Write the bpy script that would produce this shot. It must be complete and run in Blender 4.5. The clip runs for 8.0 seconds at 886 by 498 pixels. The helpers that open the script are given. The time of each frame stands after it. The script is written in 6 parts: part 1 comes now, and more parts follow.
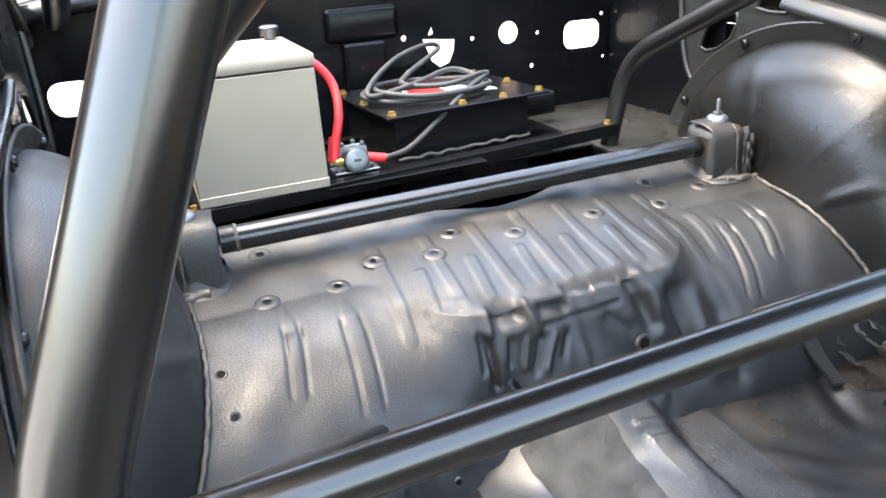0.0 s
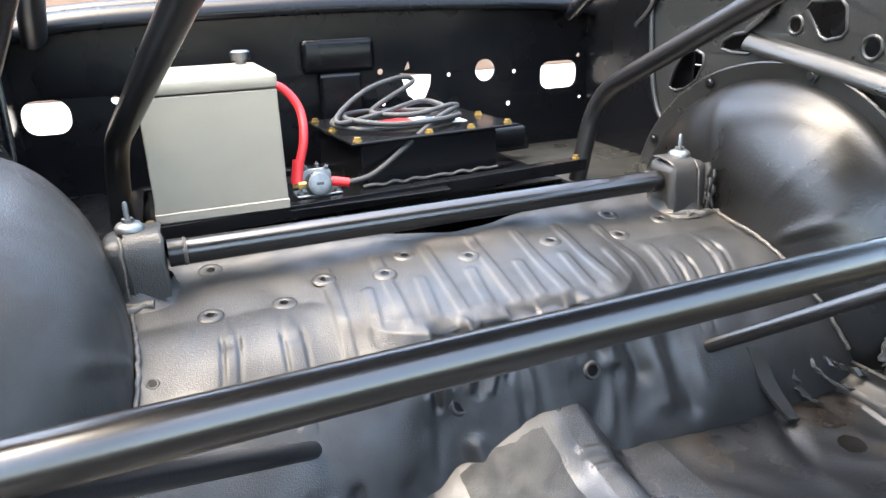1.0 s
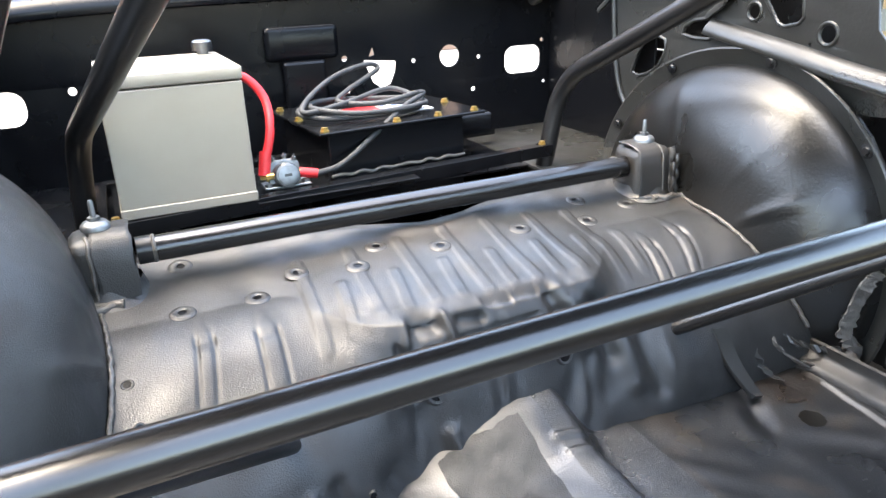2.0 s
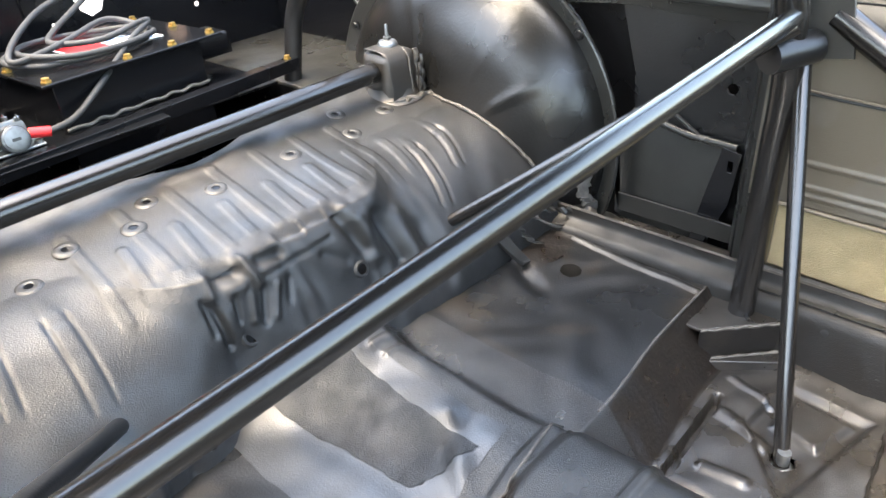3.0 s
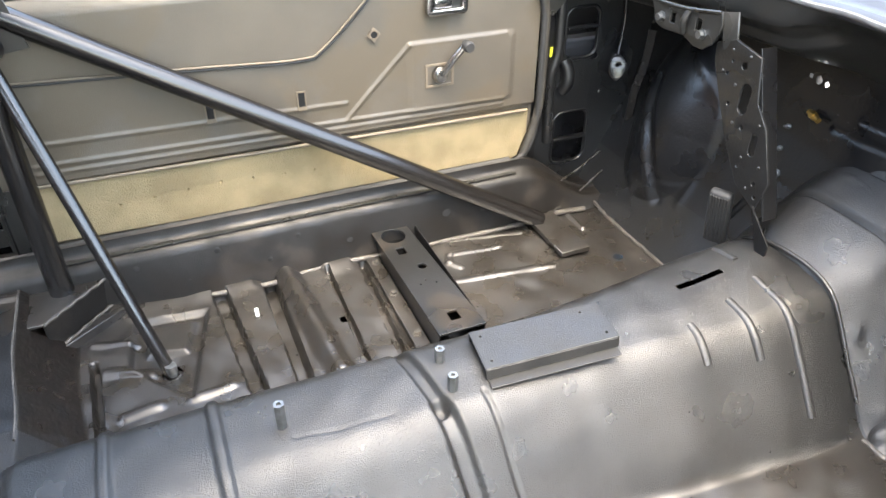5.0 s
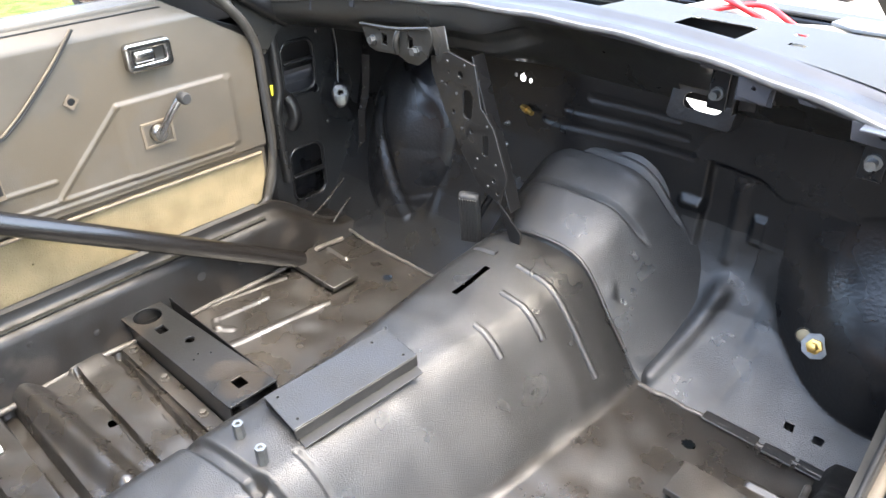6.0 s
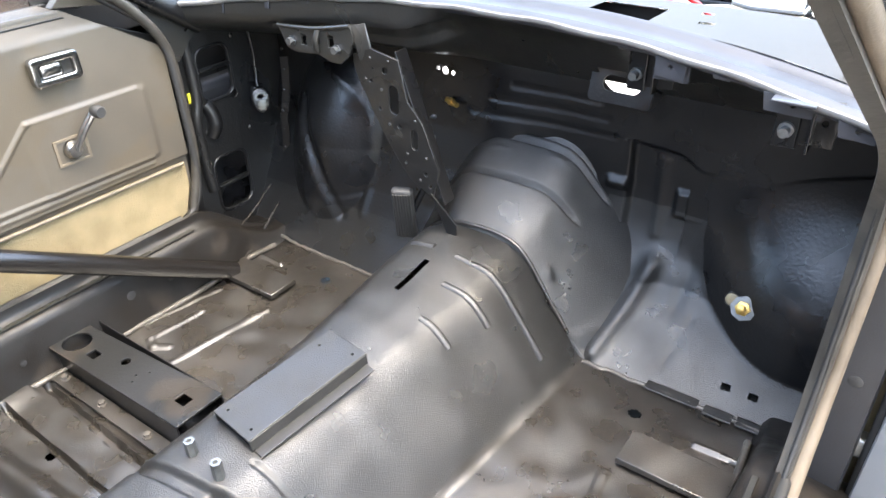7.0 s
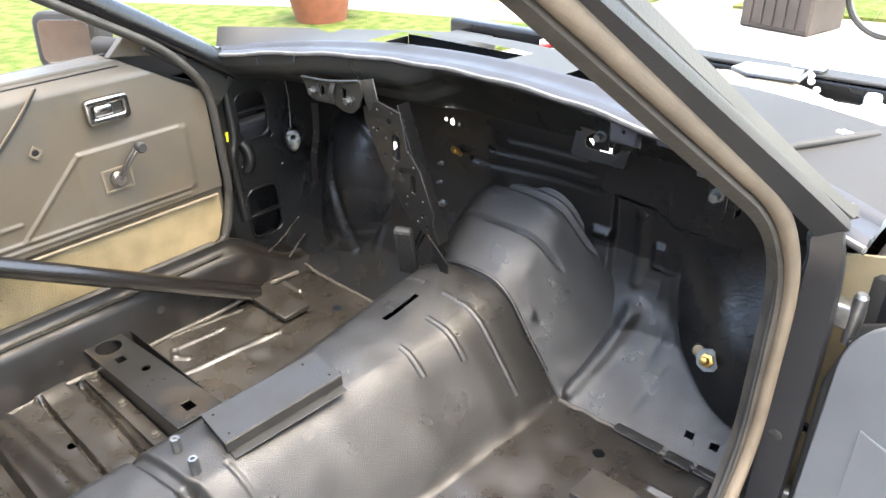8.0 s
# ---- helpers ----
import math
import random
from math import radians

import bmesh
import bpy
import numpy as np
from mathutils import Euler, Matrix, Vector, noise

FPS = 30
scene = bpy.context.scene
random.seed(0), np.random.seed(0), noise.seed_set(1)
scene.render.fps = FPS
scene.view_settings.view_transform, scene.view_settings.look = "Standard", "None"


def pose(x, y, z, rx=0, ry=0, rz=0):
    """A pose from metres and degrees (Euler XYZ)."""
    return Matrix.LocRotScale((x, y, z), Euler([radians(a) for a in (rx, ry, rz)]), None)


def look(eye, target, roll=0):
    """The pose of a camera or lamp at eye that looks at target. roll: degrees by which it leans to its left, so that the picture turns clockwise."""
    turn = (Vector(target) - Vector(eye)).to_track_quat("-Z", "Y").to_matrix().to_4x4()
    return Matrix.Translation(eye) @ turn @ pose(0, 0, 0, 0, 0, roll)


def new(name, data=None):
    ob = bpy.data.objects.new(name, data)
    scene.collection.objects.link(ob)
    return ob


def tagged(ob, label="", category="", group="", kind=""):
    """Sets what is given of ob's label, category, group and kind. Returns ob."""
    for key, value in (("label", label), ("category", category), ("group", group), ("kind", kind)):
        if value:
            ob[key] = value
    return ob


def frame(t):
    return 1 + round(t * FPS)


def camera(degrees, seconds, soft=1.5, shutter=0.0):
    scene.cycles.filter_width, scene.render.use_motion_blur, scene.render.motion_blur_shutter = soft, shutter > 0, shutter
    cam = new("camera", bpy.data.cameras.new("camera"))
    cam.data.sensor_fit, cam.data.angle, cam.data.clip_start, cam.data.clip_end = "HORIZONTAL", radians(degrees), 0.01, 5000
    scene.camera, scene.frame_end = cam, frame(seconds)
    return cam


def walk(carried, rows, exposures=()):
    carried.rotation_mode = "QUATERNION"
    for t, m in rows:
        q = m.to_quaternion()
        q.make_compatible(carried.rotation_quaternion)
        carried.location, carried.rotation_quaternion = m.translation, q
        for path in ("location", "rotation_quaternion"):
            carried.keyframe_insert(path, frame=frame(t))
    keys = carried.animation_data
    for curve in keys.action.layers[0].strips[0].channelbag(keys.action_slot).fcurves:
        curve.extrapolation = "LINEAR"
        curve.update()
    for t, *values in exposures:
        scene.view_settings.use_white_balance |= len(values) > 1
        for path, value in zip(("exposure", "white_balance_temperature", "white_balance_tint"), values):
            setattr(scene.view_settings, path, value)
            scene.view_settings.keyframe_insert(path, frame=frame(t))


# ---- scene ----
cam = camera(63.9, 8.0)
PATH = [
    (0, (-0.555, 0.122, 1.182), (0.107, 1.827, 0.372), -3.7),
    (0.5, (-0.514, 0.103, 1.144), (0.147, 1.853, 0.438), -2.4),
    (1, (-0.482, 0.077, 1.132), (0.203, 1.828, 0.449), -1.9),
    (1.2, (-0.484, 0.079, 1.14), (0.215, 1.821, 0.449), -1.8),
    (2.3, (-0.511, 0.084, 1.16), (0.342, 1.714, 0.375), -2.7),
    (2.5, (-0.526, 0.094, 1.177), (0.413, 1.647, 0.337), -3.3),
    (3, (-0.547, 0.094, 1.226), (0.671, 1.286, 0.178), -4.3),
    (3.5, (-0.638, 0.095, 1.243), (0.856, 0.791, 0.111), -1.8),
    (4, (-0.703, 0.102, 1.264), (0.918, 0.324, 0.113), -0.1),
    (4.5, (-0.715, 0.132, 1.275), (0.906, -0.119, 0.131), 0.1),
    (5, (-0.754, 0.179, 1.289), (0.756, -0.469, 0.151), 0.5),
    (5.2, (-0.77, 0.173, 1.292), (0.686, -0.604, 0.163), 1.2),
    (6.3, (-0.677, 0.203, 1.265), (0.378, -1.124, 0.204), -1.3),
    (6.5, (-0.669, 0.213, 1.261), (0.346, -1.14, 0.193), -1.4),
    (7, (-0.692, 0.207, 1.272), (0.304, -1.157, 0.201), -1.5),
    (7.5, (-0.755, 0.2, 1.301), (0.319, -1.125, 0.257), -1.6),
    (8, (-0.891, 0.179, 1.337), (0.294, -1.099, 0.356), -1.5),
]
walk(cam, [(t, look(eye, target, roll)) for t, eye, target, roll in PATH],
     [(0, 3.76, 7400, 6), (2.5, 3.84, 7200, 6), (3.5, 3.92, 8200, 5), (4.0, 3.77, 7900, 5), (4.5, 3.73, 7650, 5), (6.5, 3.77, 7150, 6), (7.5, 3.68, 7250, 5), (8, 3.45, 7650, 6)])

# ---- light ----
world = bpy.data.worlds.new("world")
scene.world = world
world.use_nodes = True
wn = world.node_tree
sky = wn.nodes.new("ShaderNodeTexSky")
sky.sky_type = 'NISHITA'
sky.sun_disc = False
sky.sun_elevation = radians(72)
sky.sun_rotation = radians(280)
sky.air_density, sky.dust_density, sky.ozone_density = 1.0, 3.0, 1.0
wn.nodes["Background"].inputs[1].default_value = 0.175
wn.links.new(sky.outputs[0], wn.nodes["Background"].inputs[0])
sun_data = bpy.data.lights.new("sun", 'SUN')
sun_data.energy, sun_data.angle, sun_data.color = 0.44, radians(50), (1.0, 0.96, 0.91)
sun = new("sun", sun_data)
sun.matrix_world = look((-2.2, 0.4, 6.9), (0, 0, 0))


# ---- materials ----
def material(name, color, rough=0.5, metal=0.0, spec=0.5, grain=0.0, grain_scale=400.0, var=0.0, var_scale=6.0,
             var_color=None, rough_var=0.0, coat=0.0, patch=None, patch_scale=3.0, patch_lo=0.55, patch_hi=0.62, dent=0.0, dent_scale=28.0):
    """Paint or metal with relief at two scales, blotches and, with patch, worn areas of a second colour."""
    m = bpy.data.materials.new(name)
    m.use_nodes = True
    nt = m.node_tree
    b = nt.nodes["Principled BSDF"]
    b.inputs["Roughness"].default_value = rough
    b.inputs["Metallic"].default_value = metal
    b.inputs["Specular IOR Level"].default_value = spec
    b.inputs["Coat Weight"].default_value = coat
    b.inputs["Base Color"].default_value = (*color, 1)
    tc = nt.nodes.new("ShaderNodeTexCoord")
    out = None
    if var or patch:
        n = nt.nodes.new("ShaderNodeTexNoise")
        n.inputs["Scale"].default_value = var_scale
        n.inputs["Detail"].default_value = 6
        nt.links.new(tc.outputs["Object"], n.inputs["Vector"])
        mix = nt.nodes.new("ShaderNodeMix")
        mix.data_type = 'RGBA'
        other = var_color or tuple(c * (1 - var) for c in color)
        mix.inputs[6].default_value = (*color, 1)
        mix.inputs[7].default_value = (*other, 1)
        ramp = nt.nodes.new("ShaderNodeMapRange")
        ramp.inputs[1].default_value, ramp.inputs[2].default_value = 0.38, 0.66
        nt.links.new(n.outputs[0], ramp.inputs[0])
        nt.links.new(ramp.outputs[0], mix.inputs[0])
        out = mix.outputs[2]
        if rough_var:
            r = nt.nodes.new("ShaderNodeMapRange")
            r.inputs[1].default_value, r.inputs[2].default_value = 0.35, 0.65
            r.inputs[3].default_value, r.inputs[4].default_value = rough - rough_var, rough + rough_var
            nt.links.new(n.outputs[0], r.inputs[0])
            nt.links.new(r.outputs[0], b.inputs["Roughness"])
        if patch:
            p = nt.nodes.new("ShaderNodeTexNoise")
            p.inputs["Scale"].default_value = patch_scale
            p.inputs["Detail"].default_value = 4
            nt.links.new(tc.outputs["Object"], p.inputs["Vector"])
            pr = nt.nodes.new("ShaderNodeMapRange")
            pr.inputs[1].default_value, pr.inputs[2].default_value = patch_lo, patch_hi
            nt.links.new(p.outputs[0], pr.inputs[0])
            mix2 = nt.nodes.new("ShaderNodeMix")
            mix2.data_type = 'RGBA'
            nt.links.new(pr.outputs[0], mix2.inputs[0])
            nt.links.new(out, mix2.inputs[6])
            mix2.inputs[7].default_value = (*patch, 1)
            out = mix2.outputs[2]
        nt.links.new(out, b.inputs["Base Color"])
    if grain:
        g = nt.nodes.new("ShaderNodeTexNoise")
        g.inputs["Scale"].default_value = grain_scale
        g.inputs["Detail"].default_value = 3
        nt.links.new(tc.outputs["Object"], g.inputs["Vector"])
        bump = nt.nodes.new("ShaderNodeBump")
        bump.inputs["Strength"].default_value = 1.0
        bump.inputs["Distance"].default_value = grain
        nt.links.new(g.outputs[0], bump.inputs["Height"])
        nt.links.new(bump.outputs[0], b.inputs["Normal"])
        if dent:
            # shallow waviness and runs in the sheet and its paint
            d = nt.nodes.new("ShaderNodeTexNoise")
            d.inputs["Scale"].default_value = dent_scale
            d.inputs["Detail"].default_value = 1.5
            nt.links.new(tc.outputs["Object"], d.inputs["Vector"])
            b2 = nt.nodes.new("ShaderNodeBump")
            b2.inputs["Strength"].default_value = 1.0
            b2.inputs["Distance"].default_value = dent
            nt.links.new(d.outputs[0], b2.inputs["Height"])
            nt.links.new(b2.outputs[0], bump.inputs["Normal"])
    return m


PAINT = material("black_satin_paint", (0.0180, 0.0180, 0.0177), 0.415, spec=0.62, grain=0.0009, grain_scale=430, dent=0.0016, dent_scale=11, var=0.45, var_scale=12,
                 rough_var=0.14, patch=(0.020, 0.0175, 0.015), patch_scale=2.5)
PAINT_TEX = material("textured_black_tunnel_paint", (0.0125, 0.0125, 0.0123), 0.39, spec=0.80, grain=0.0013, grain_scale=500, dent=0.0016, dent_scale=11, var=0.5, var_scale=12,
                     rough_var=0.13, patch=(0.0085, 0.0075, 0.0065), patch_scale=2.5)
# much darker copy of the satin paint, with the driver's housing shade in its colour
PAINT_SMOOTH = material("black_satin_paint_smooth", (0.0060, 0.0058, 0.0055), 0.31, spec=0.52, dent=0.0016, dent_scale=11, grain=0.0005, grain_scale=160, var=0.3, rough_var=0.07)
PAINT_FLOOR = material("worn_black_floor_paint", (0.0180, 0.0158, 0.0135), 0.35, spec=0.86, grain=0.0005, grain_scale=420, dent=0.0016, dent_scale=11, var=0.55, var_scale=14,
                       rough_var=0.16, patch=(0.031, 0.027, 0.023), patch_scale=4.5, patch_lo=0.5, patch_hi=0.66)
PAINT_PAN = material("brushed_black_pan_paint", (0.0100, 0.0105, 0.0110), 0.36, spec=0.52, grain=0.0005, grain_scale=260, dent=0.0022, dent_scale=9, var=0.5, var_scale=5,
                     rough_var=0.16, patch=(0.020, 0.0165, 0.013), patch_scale=6, patch_lo=0.56, patch_hi=0.60)
PAINT_DARK = material("deep_black_paint", (0.0058, 0.0060, 0.0068), 0.30, spec=0.50, grain=0.0006, grain_scale=150, dent=0.0016, dent_scale=11, var=0.4, rough_var=0.14)
BOOT = material("boot_black_paint", (0.004, 0.0042, 0.005), 0.24, spec=0.22, grain=0.0002, grain_scale=120, var=0.3, rough_var=0.08)
RISER = material("grimy_black_paint", (0.012, 0.009, 0.007), 0.38, grain=0.0012, grain_scale=120, var=0.5, var_scale=30, rough_var=0.12)
PAINT_MID = material("scuffed_black_panel_paint", (0.0105, 0.0108, 0.0112), 0.32, spec=0.62, grain=0.0006, grain_scale=180, dent=0.0016, dent_scale=14, var=0.45, rough_var=0.14)
PRIMER = material("grey_inner_panel_paint", (0.019, 0.019, 0.0175), 0.34, spec=0.6, grain=0.0004, grain_scale=140, var=0.4, var_scale=7, rough_var=0.1,
                  patch=(0.018, 0.018, 0.017))
TUBE = material("black_tube_paint", (0.0065, 0.0056, 0.0050), 0.24, spec=0.8, grain=0.00004, grain_scale=300, var=0.15, var_scale=9, rough_var=0.03)
TUBE_DARK = material("dark_tube_paint", (0.008, 0.008, 0.0085), 0.28, grain=0.0002, grain_scale=250, var=0.3)
ALU = material("brushed_aluminium", (0.33, 0.292, 0.235), 0.45, 0.4, grain=0.0001, grain_scale=500, var=0.12, var_scale=5, rough_var=0.06)
ZINC = material("zinc_plated_steel", (0.25, 0.26, 0.265), 0.48, 1.0, var=0.3, var_scale=60)
DARKCHROME = material("dark_chrome", (0.16, 0.16, 0.165), 0.3, 1.0, var=0.3, var_scale=60)
CHROME = material("chrome", (0.48, 0.47, 0.45), 0.2, 1.0, var=0.2, var_scale=40)
BRASS = material("brass", (0.62, 0.42, 0.14), 0.38, 1.0, var=0.2, var_scale=60)
RED = material("red_rubber", (0.55, 0.015, 0.02), 0.45, var=0.2, var_scale=30)
CABLE = material("grey_cable_jacket", (0.030, 0.031, 0.032), 0.6, spec=0.35, grain=0.0003, grain_scale=300, var=0.25, var_scale=20)
VINYL = material("tan_vinyl", (0.084, 0.073, 0.058), 0.40, grain=0.0005, grain_scale=450, var=0.25, var_scale=4, rough_var=0.06,
                 patch=(0.075, 0.062, 0.045), patch_scale=5)
CARPET = material("cream_carpet", (0.25, 0.20, 0.118), 0.95, spec=0.1, grain=0.003, grain_scale=350, var=0.25, var_scale=12)
RUBBER = material("black_rubber", (0.02, 0.02, 0.02), 0.6, grain=0.0003, var=0.2)
SEAL = material("tan_weatherstrip", (0.135, 0.108, 0.078), 0.6, grain=0.0004, var=0.3, var_scale=15)
BLUEGREY = material("blue_grey_exterior_paint", (0.033, 0.0352, 0.042), 0.47, grain=0.0002, var=0.25, var_scale=8, rough_var=0.08)
DOORSKIN = material("slate_door_paint", (0.017, 0.018, 0.021), 0.4, grain=0.0003, var=0.25, var_scale=8)
SILL = material("scuffed_sill_paint", (0.0075, 0.0064, 0.0054), 0.46, spec=0.42, grain=0.0006, grain_scale=420, dent=0.0016, dent_scale=11, var=0.5, var_scale=16, rough_var=0.15,
                patch=(0.016, 0.013, 0.0105), patch_scale=7)
# paler, glossier grey that puts the sky's reflection into the paint
SKY_SHEEN = material("glossy_grey_sky_sheen", (0.0165, 0.0180, 0.0200), 0.43, spec=0.90, grain=0.0005, grain_scale=300, dent=0.0016, dent_scale=11, var=0.4, var_scale=9, rough_var=0.12)
UNDERSEAL = material("dull_underseal", (0.0125, 0.0138, 0.0155), 0.50, spec=0.40, grain=0.0010, grain_scale=380, var=0.4, var_scale=25, rough_var=0.1)
LINER = material("pale_grey_liner", (0.021, 0.0213, 0.0196), 0.42, grain=0.0005, grain_scale=120, var=0.35, var_scale=9, rough_var=0.1)
COWLTOP = material("pale_primer_cowl", (0.027, 0.0268, 0.0260), 0.62, grain=0.0003, var=0.2, var_scale=6)
GREYSEAL = material("weathered_grey_rubber", (0.042, 0.038, 0.032), 0.5, grain=0.0006, grain_scale=120, var=0.4, var_scale=30)
PALESEAL = material("pale_pillar_trim", (0.036, 0.0345, 0.031), 0.55, grain=0.0003, grain_scale=300, var=0.3, var_scale=8)
CREASE = material("pale_lip_edge", (0.14, 0.138, 0.134), 0.55, grain=0.0006, grain_scale=120, var=0.35, var_scale=30)
CREAM = material("cream_jamb_paint", (0.24, 0.195, 0.12), 0.5, grain=0.0003, var=0.2, var_scale=12)
DOORINNER = material("slate_inner_door_paint", (0.15, 0.158, 0.168), 0.42, grain=0.0002, var=0.2, var_scale=5, rough_var=0.06)
BANNER = material("pale_yellow_banner", (0.085, 0.060, 0.024), 0.7, var=0.2, var_scale=3)
TEAL = material("grey_blue_print", (0.035, 0.045, 0.045), 0.7, var=0.1)
YELLOW = material("yellow_paper", (0.7, 0.7, 0.05), 0.6, var=0.1)
PAPER = material("white_label", (0.8, 0.8, 0.8), 0.5, var=0.05)
TAG = material("white_plastic", (0.8, 0.8, 0.76), 0.5, var=0.1)
BLUEINK = material("blue_ink", (0.03, 0.1, 0.35), 0.5, var=0.05)
CONCRETE = material("pale_concrete", (0.45, 0.43, 0.40), 0.85, grain=0.003, grain_scale=60, var=0.2, var_scale=1.5)
GRASS = material("lawn", (0.062, 0.098, 0.018), 0.9, spec=0.1, grain=0.03, grain_scale=55, var=0.5, var_scale=9, var_color=(0.135, 0.140, 0.050))
TERRA = material("terracotta", (0.26, 0.085, 0.045), 0.7, grain=0.001, var=0.25, var_scale=8)
RESIN = material("brown_resin", (0.055, 0.042, 0.036), 0.55, grain=0.001, var=0.25)
BRICKY = material("house_wall", (0.20, 0.12, 0.08), 0.85, grain=0.003, var=0.3, var_scale=2)
WELD = material("rough_weld", (0.085, 0.076, 0.066), 0.4, grain=0.003, grain_scale=120, var=0.4, var_scale=40)
PUTTY = material("grey_seam_sealer", (0.085, 0.078, 0.070), 0.5, grain=0.004, grain_scale=90, var=0.5, var_scale=25)


# ---- building helpers ----
def finish(name, bm, mat, parent=None, label="", smooth=True, angle=48):
    me = bpy.data.meshes.new(name)
    bm.normal_update()
    fine = smooth and angle < 50
    if fine:
        for fc in bm.faces:
            fc.smooth = True
        for e in bm.edges:
            if len(e.link_faces) == 2:
                turn = e.calc_face_angle(0)
                a0, a1 = (fc.calc_area() for fc in e.link_faces)
                e.smooth = not (turn > radians(angle) or turn > 0.2 and max(a0, a1) > 8 * min(a0, a1))
    bm.to_mesh(me)
    bm.free()
    me.materials.append(mat)
    if smooth and not fine:
        me.shade_smooth()
        me.set_sharp_from_angle(angle=radians(angle))
    ob = new(name, me)
    if parent:
        ob.parent = parent
    if label:
        ob["label"] = label
    return ob


def part(name, bm, mat, parent, label="", angle=48):
    return finish(name, bm, mat, parent, label, angle=angle)


def thing(name, label, category, group="", kind="", at=(0, 0, 0)):
    ob = new(name)
    ob.location = at
    ob.empty_display_size = 0.05
    return tagged(ob, label, category, group, kind)


def add(bm, other):
    """Joins the second bmesh into the first."""
    me = bpy.data.meshes.new("tmp")
    other.to_mesh(me)
    other.free()
    bm.from_mesh(me)
    bpy.data.meshes.remove(me)
    return bm


def box(x0, x1, y0, y1, z0, z1, bevel=0.003, seg=2, m=None):
    bm = bmesh.new()
    bmesh.ops.create_cube(bm, size=1)
    for v in bm.verts:
        v.co = Vector(((x0 + x1) / 2 + v.co.x * (x1 - x0), (y0 + y1) / 2 + v.co.y * (y1 - y0), (z0 + z1) / 2 + v.co.z * (z1 - z0)))
    if bevel:
        bmesh.ops.bevel(bm, geom=bm.edges[:], offset=bevel, segments=seg, affect='EDGES', profile=0.5)
    if m:
        bm.transform(m)
    return bm


def lathe(profile, n=24, m=None):
    """Turns (radius, height) pairs about z; closed at both ends where the radius is 0."""
    bm = bmesh.new()
    rings = []
    for r, z in profile:
        if r < 1e-6:
            rings.append([bm.verts.new((0, 0, z))])
        else:
            rings.append([bm.verts.new((r * math.cos(2 * math.pi * i / n), r * math.sin(2 * math.pi * i / n), z)) for i in range(n)])
    for a, b in zip(rings, rings[1:]):
        for i in range(n):
            j = (i + 1) % n
            if len(a) == 1 and len(b) == 1:
                continue
            if len(a) == 1:
                bm.faces.new((a[0], b[i], b[j]))
            elif len(b) == 1:
                bm.faces.new((a[i], b[0], a[j]))
            else:
                bm.faces.new((a[i], b[i], b[j], a[j]))
    bmesh.ops.recalc_face_normals(bm, faces=bm.faces[:])
    if m:
        bm.transform(m)
    return bm


def bent(points, radius=0.06, steps=8):
    """A polyline with its corners rounded to the given radius."""
    pts = [Vector(p) for p in points]
    out = [pts[0]]
    for a, b, c in zip(pts, pts[1:], pts[2:]):
        r = min(radius, (a - b).length * 0.45, (c - b).length * 0.45)
        p, q = b + (a - b).normalized() * r, b + (c - b).normalized() * r
        for i in range(steps + 1):
            s = i / steps
            out.append((1 - s) ** 2 * p + 2 * s * (1 - s) * b + s * s * q)
    out.append(pts[-1])
    return out


def sweep(points, radius, n=20, caps=True, flat=1.0):
    """A round bar along a line of points."""
    pts = [Vector(p) for p in points]
    bm = bmesh.new()
    rings = []
    up = None
    for i, p in enumerate(pts):
        d = (pts[min(i + 1, len(pts) - 1)] - pts[max(i - 1, 0)]).normalized()
        if up is None:
            up = d.orthogonal().normalized()
        up = (up - d * up.dot(d)).normalized()
        side = d.cross(up)
        rings.append([bm.verts.new(p + radius * (math.cos(2 * math.pi * k / n) * up + flat * math.sin(2 * math.pi * k / n) * side)) for k in range(n)])
    for a, b in zip(rings, rings[1:]):
        for k in range(n):
            bm.faces.new((a[k], a[(k + 1) % n], b[(k + 1) % n], b[k]))
    if caps:
        bm.faces.new(rings[0][::-1])
        bm.faces.new(rings[-1])
    bmesh.ops.recalc_face_normals(bm, faces=bm.faces[:])
    return bm


def spline(points, per=8):
    """A smooth line through the points."""
    p = [Vector(q) for q in points]
    p = [2 * p[0] - p[1], *p, 2 * p[-1] - p[-2]]
    out = []
    for a, b, c, d in zip(p, p[1:], p[2:], p[3:]):
        for i in range(per):
            t = i / per
            out.append(0.5 * ((2 * b) + (c - a) * t + (2 * a - 5 * b + 4 * c - d) * t * t + (3 * b - a - 3 * c + d) * t ** 3))
    out.append(p[-2])
    return out


def rounded(w, h, r, n=5, cx=0.0, cy=0.0):
    """The outline of a rectangle with rounded corners."""
    pts = []
    for sx, sy, a0 in ((1, 1, 0), (-1, 1, 90), (-1, -1, 180), (1, -1, 270)):
        for i in range(n + 1):
            a = radians(a0 + 90 * i / n)
            pts.append((cx + sx * (w / 2 - r) + r * math.cos(a), cy + sy * (h / 2 - r) + r * math.sin(a)))
    return pts


def circle(r, cx=0.0, cy=0.0, n=24):
    return [(cx + r * math.cos(2 * math.pi * i / n), cy + r * math.sin(2 * math.pi * i / n)) for i in range(n)]


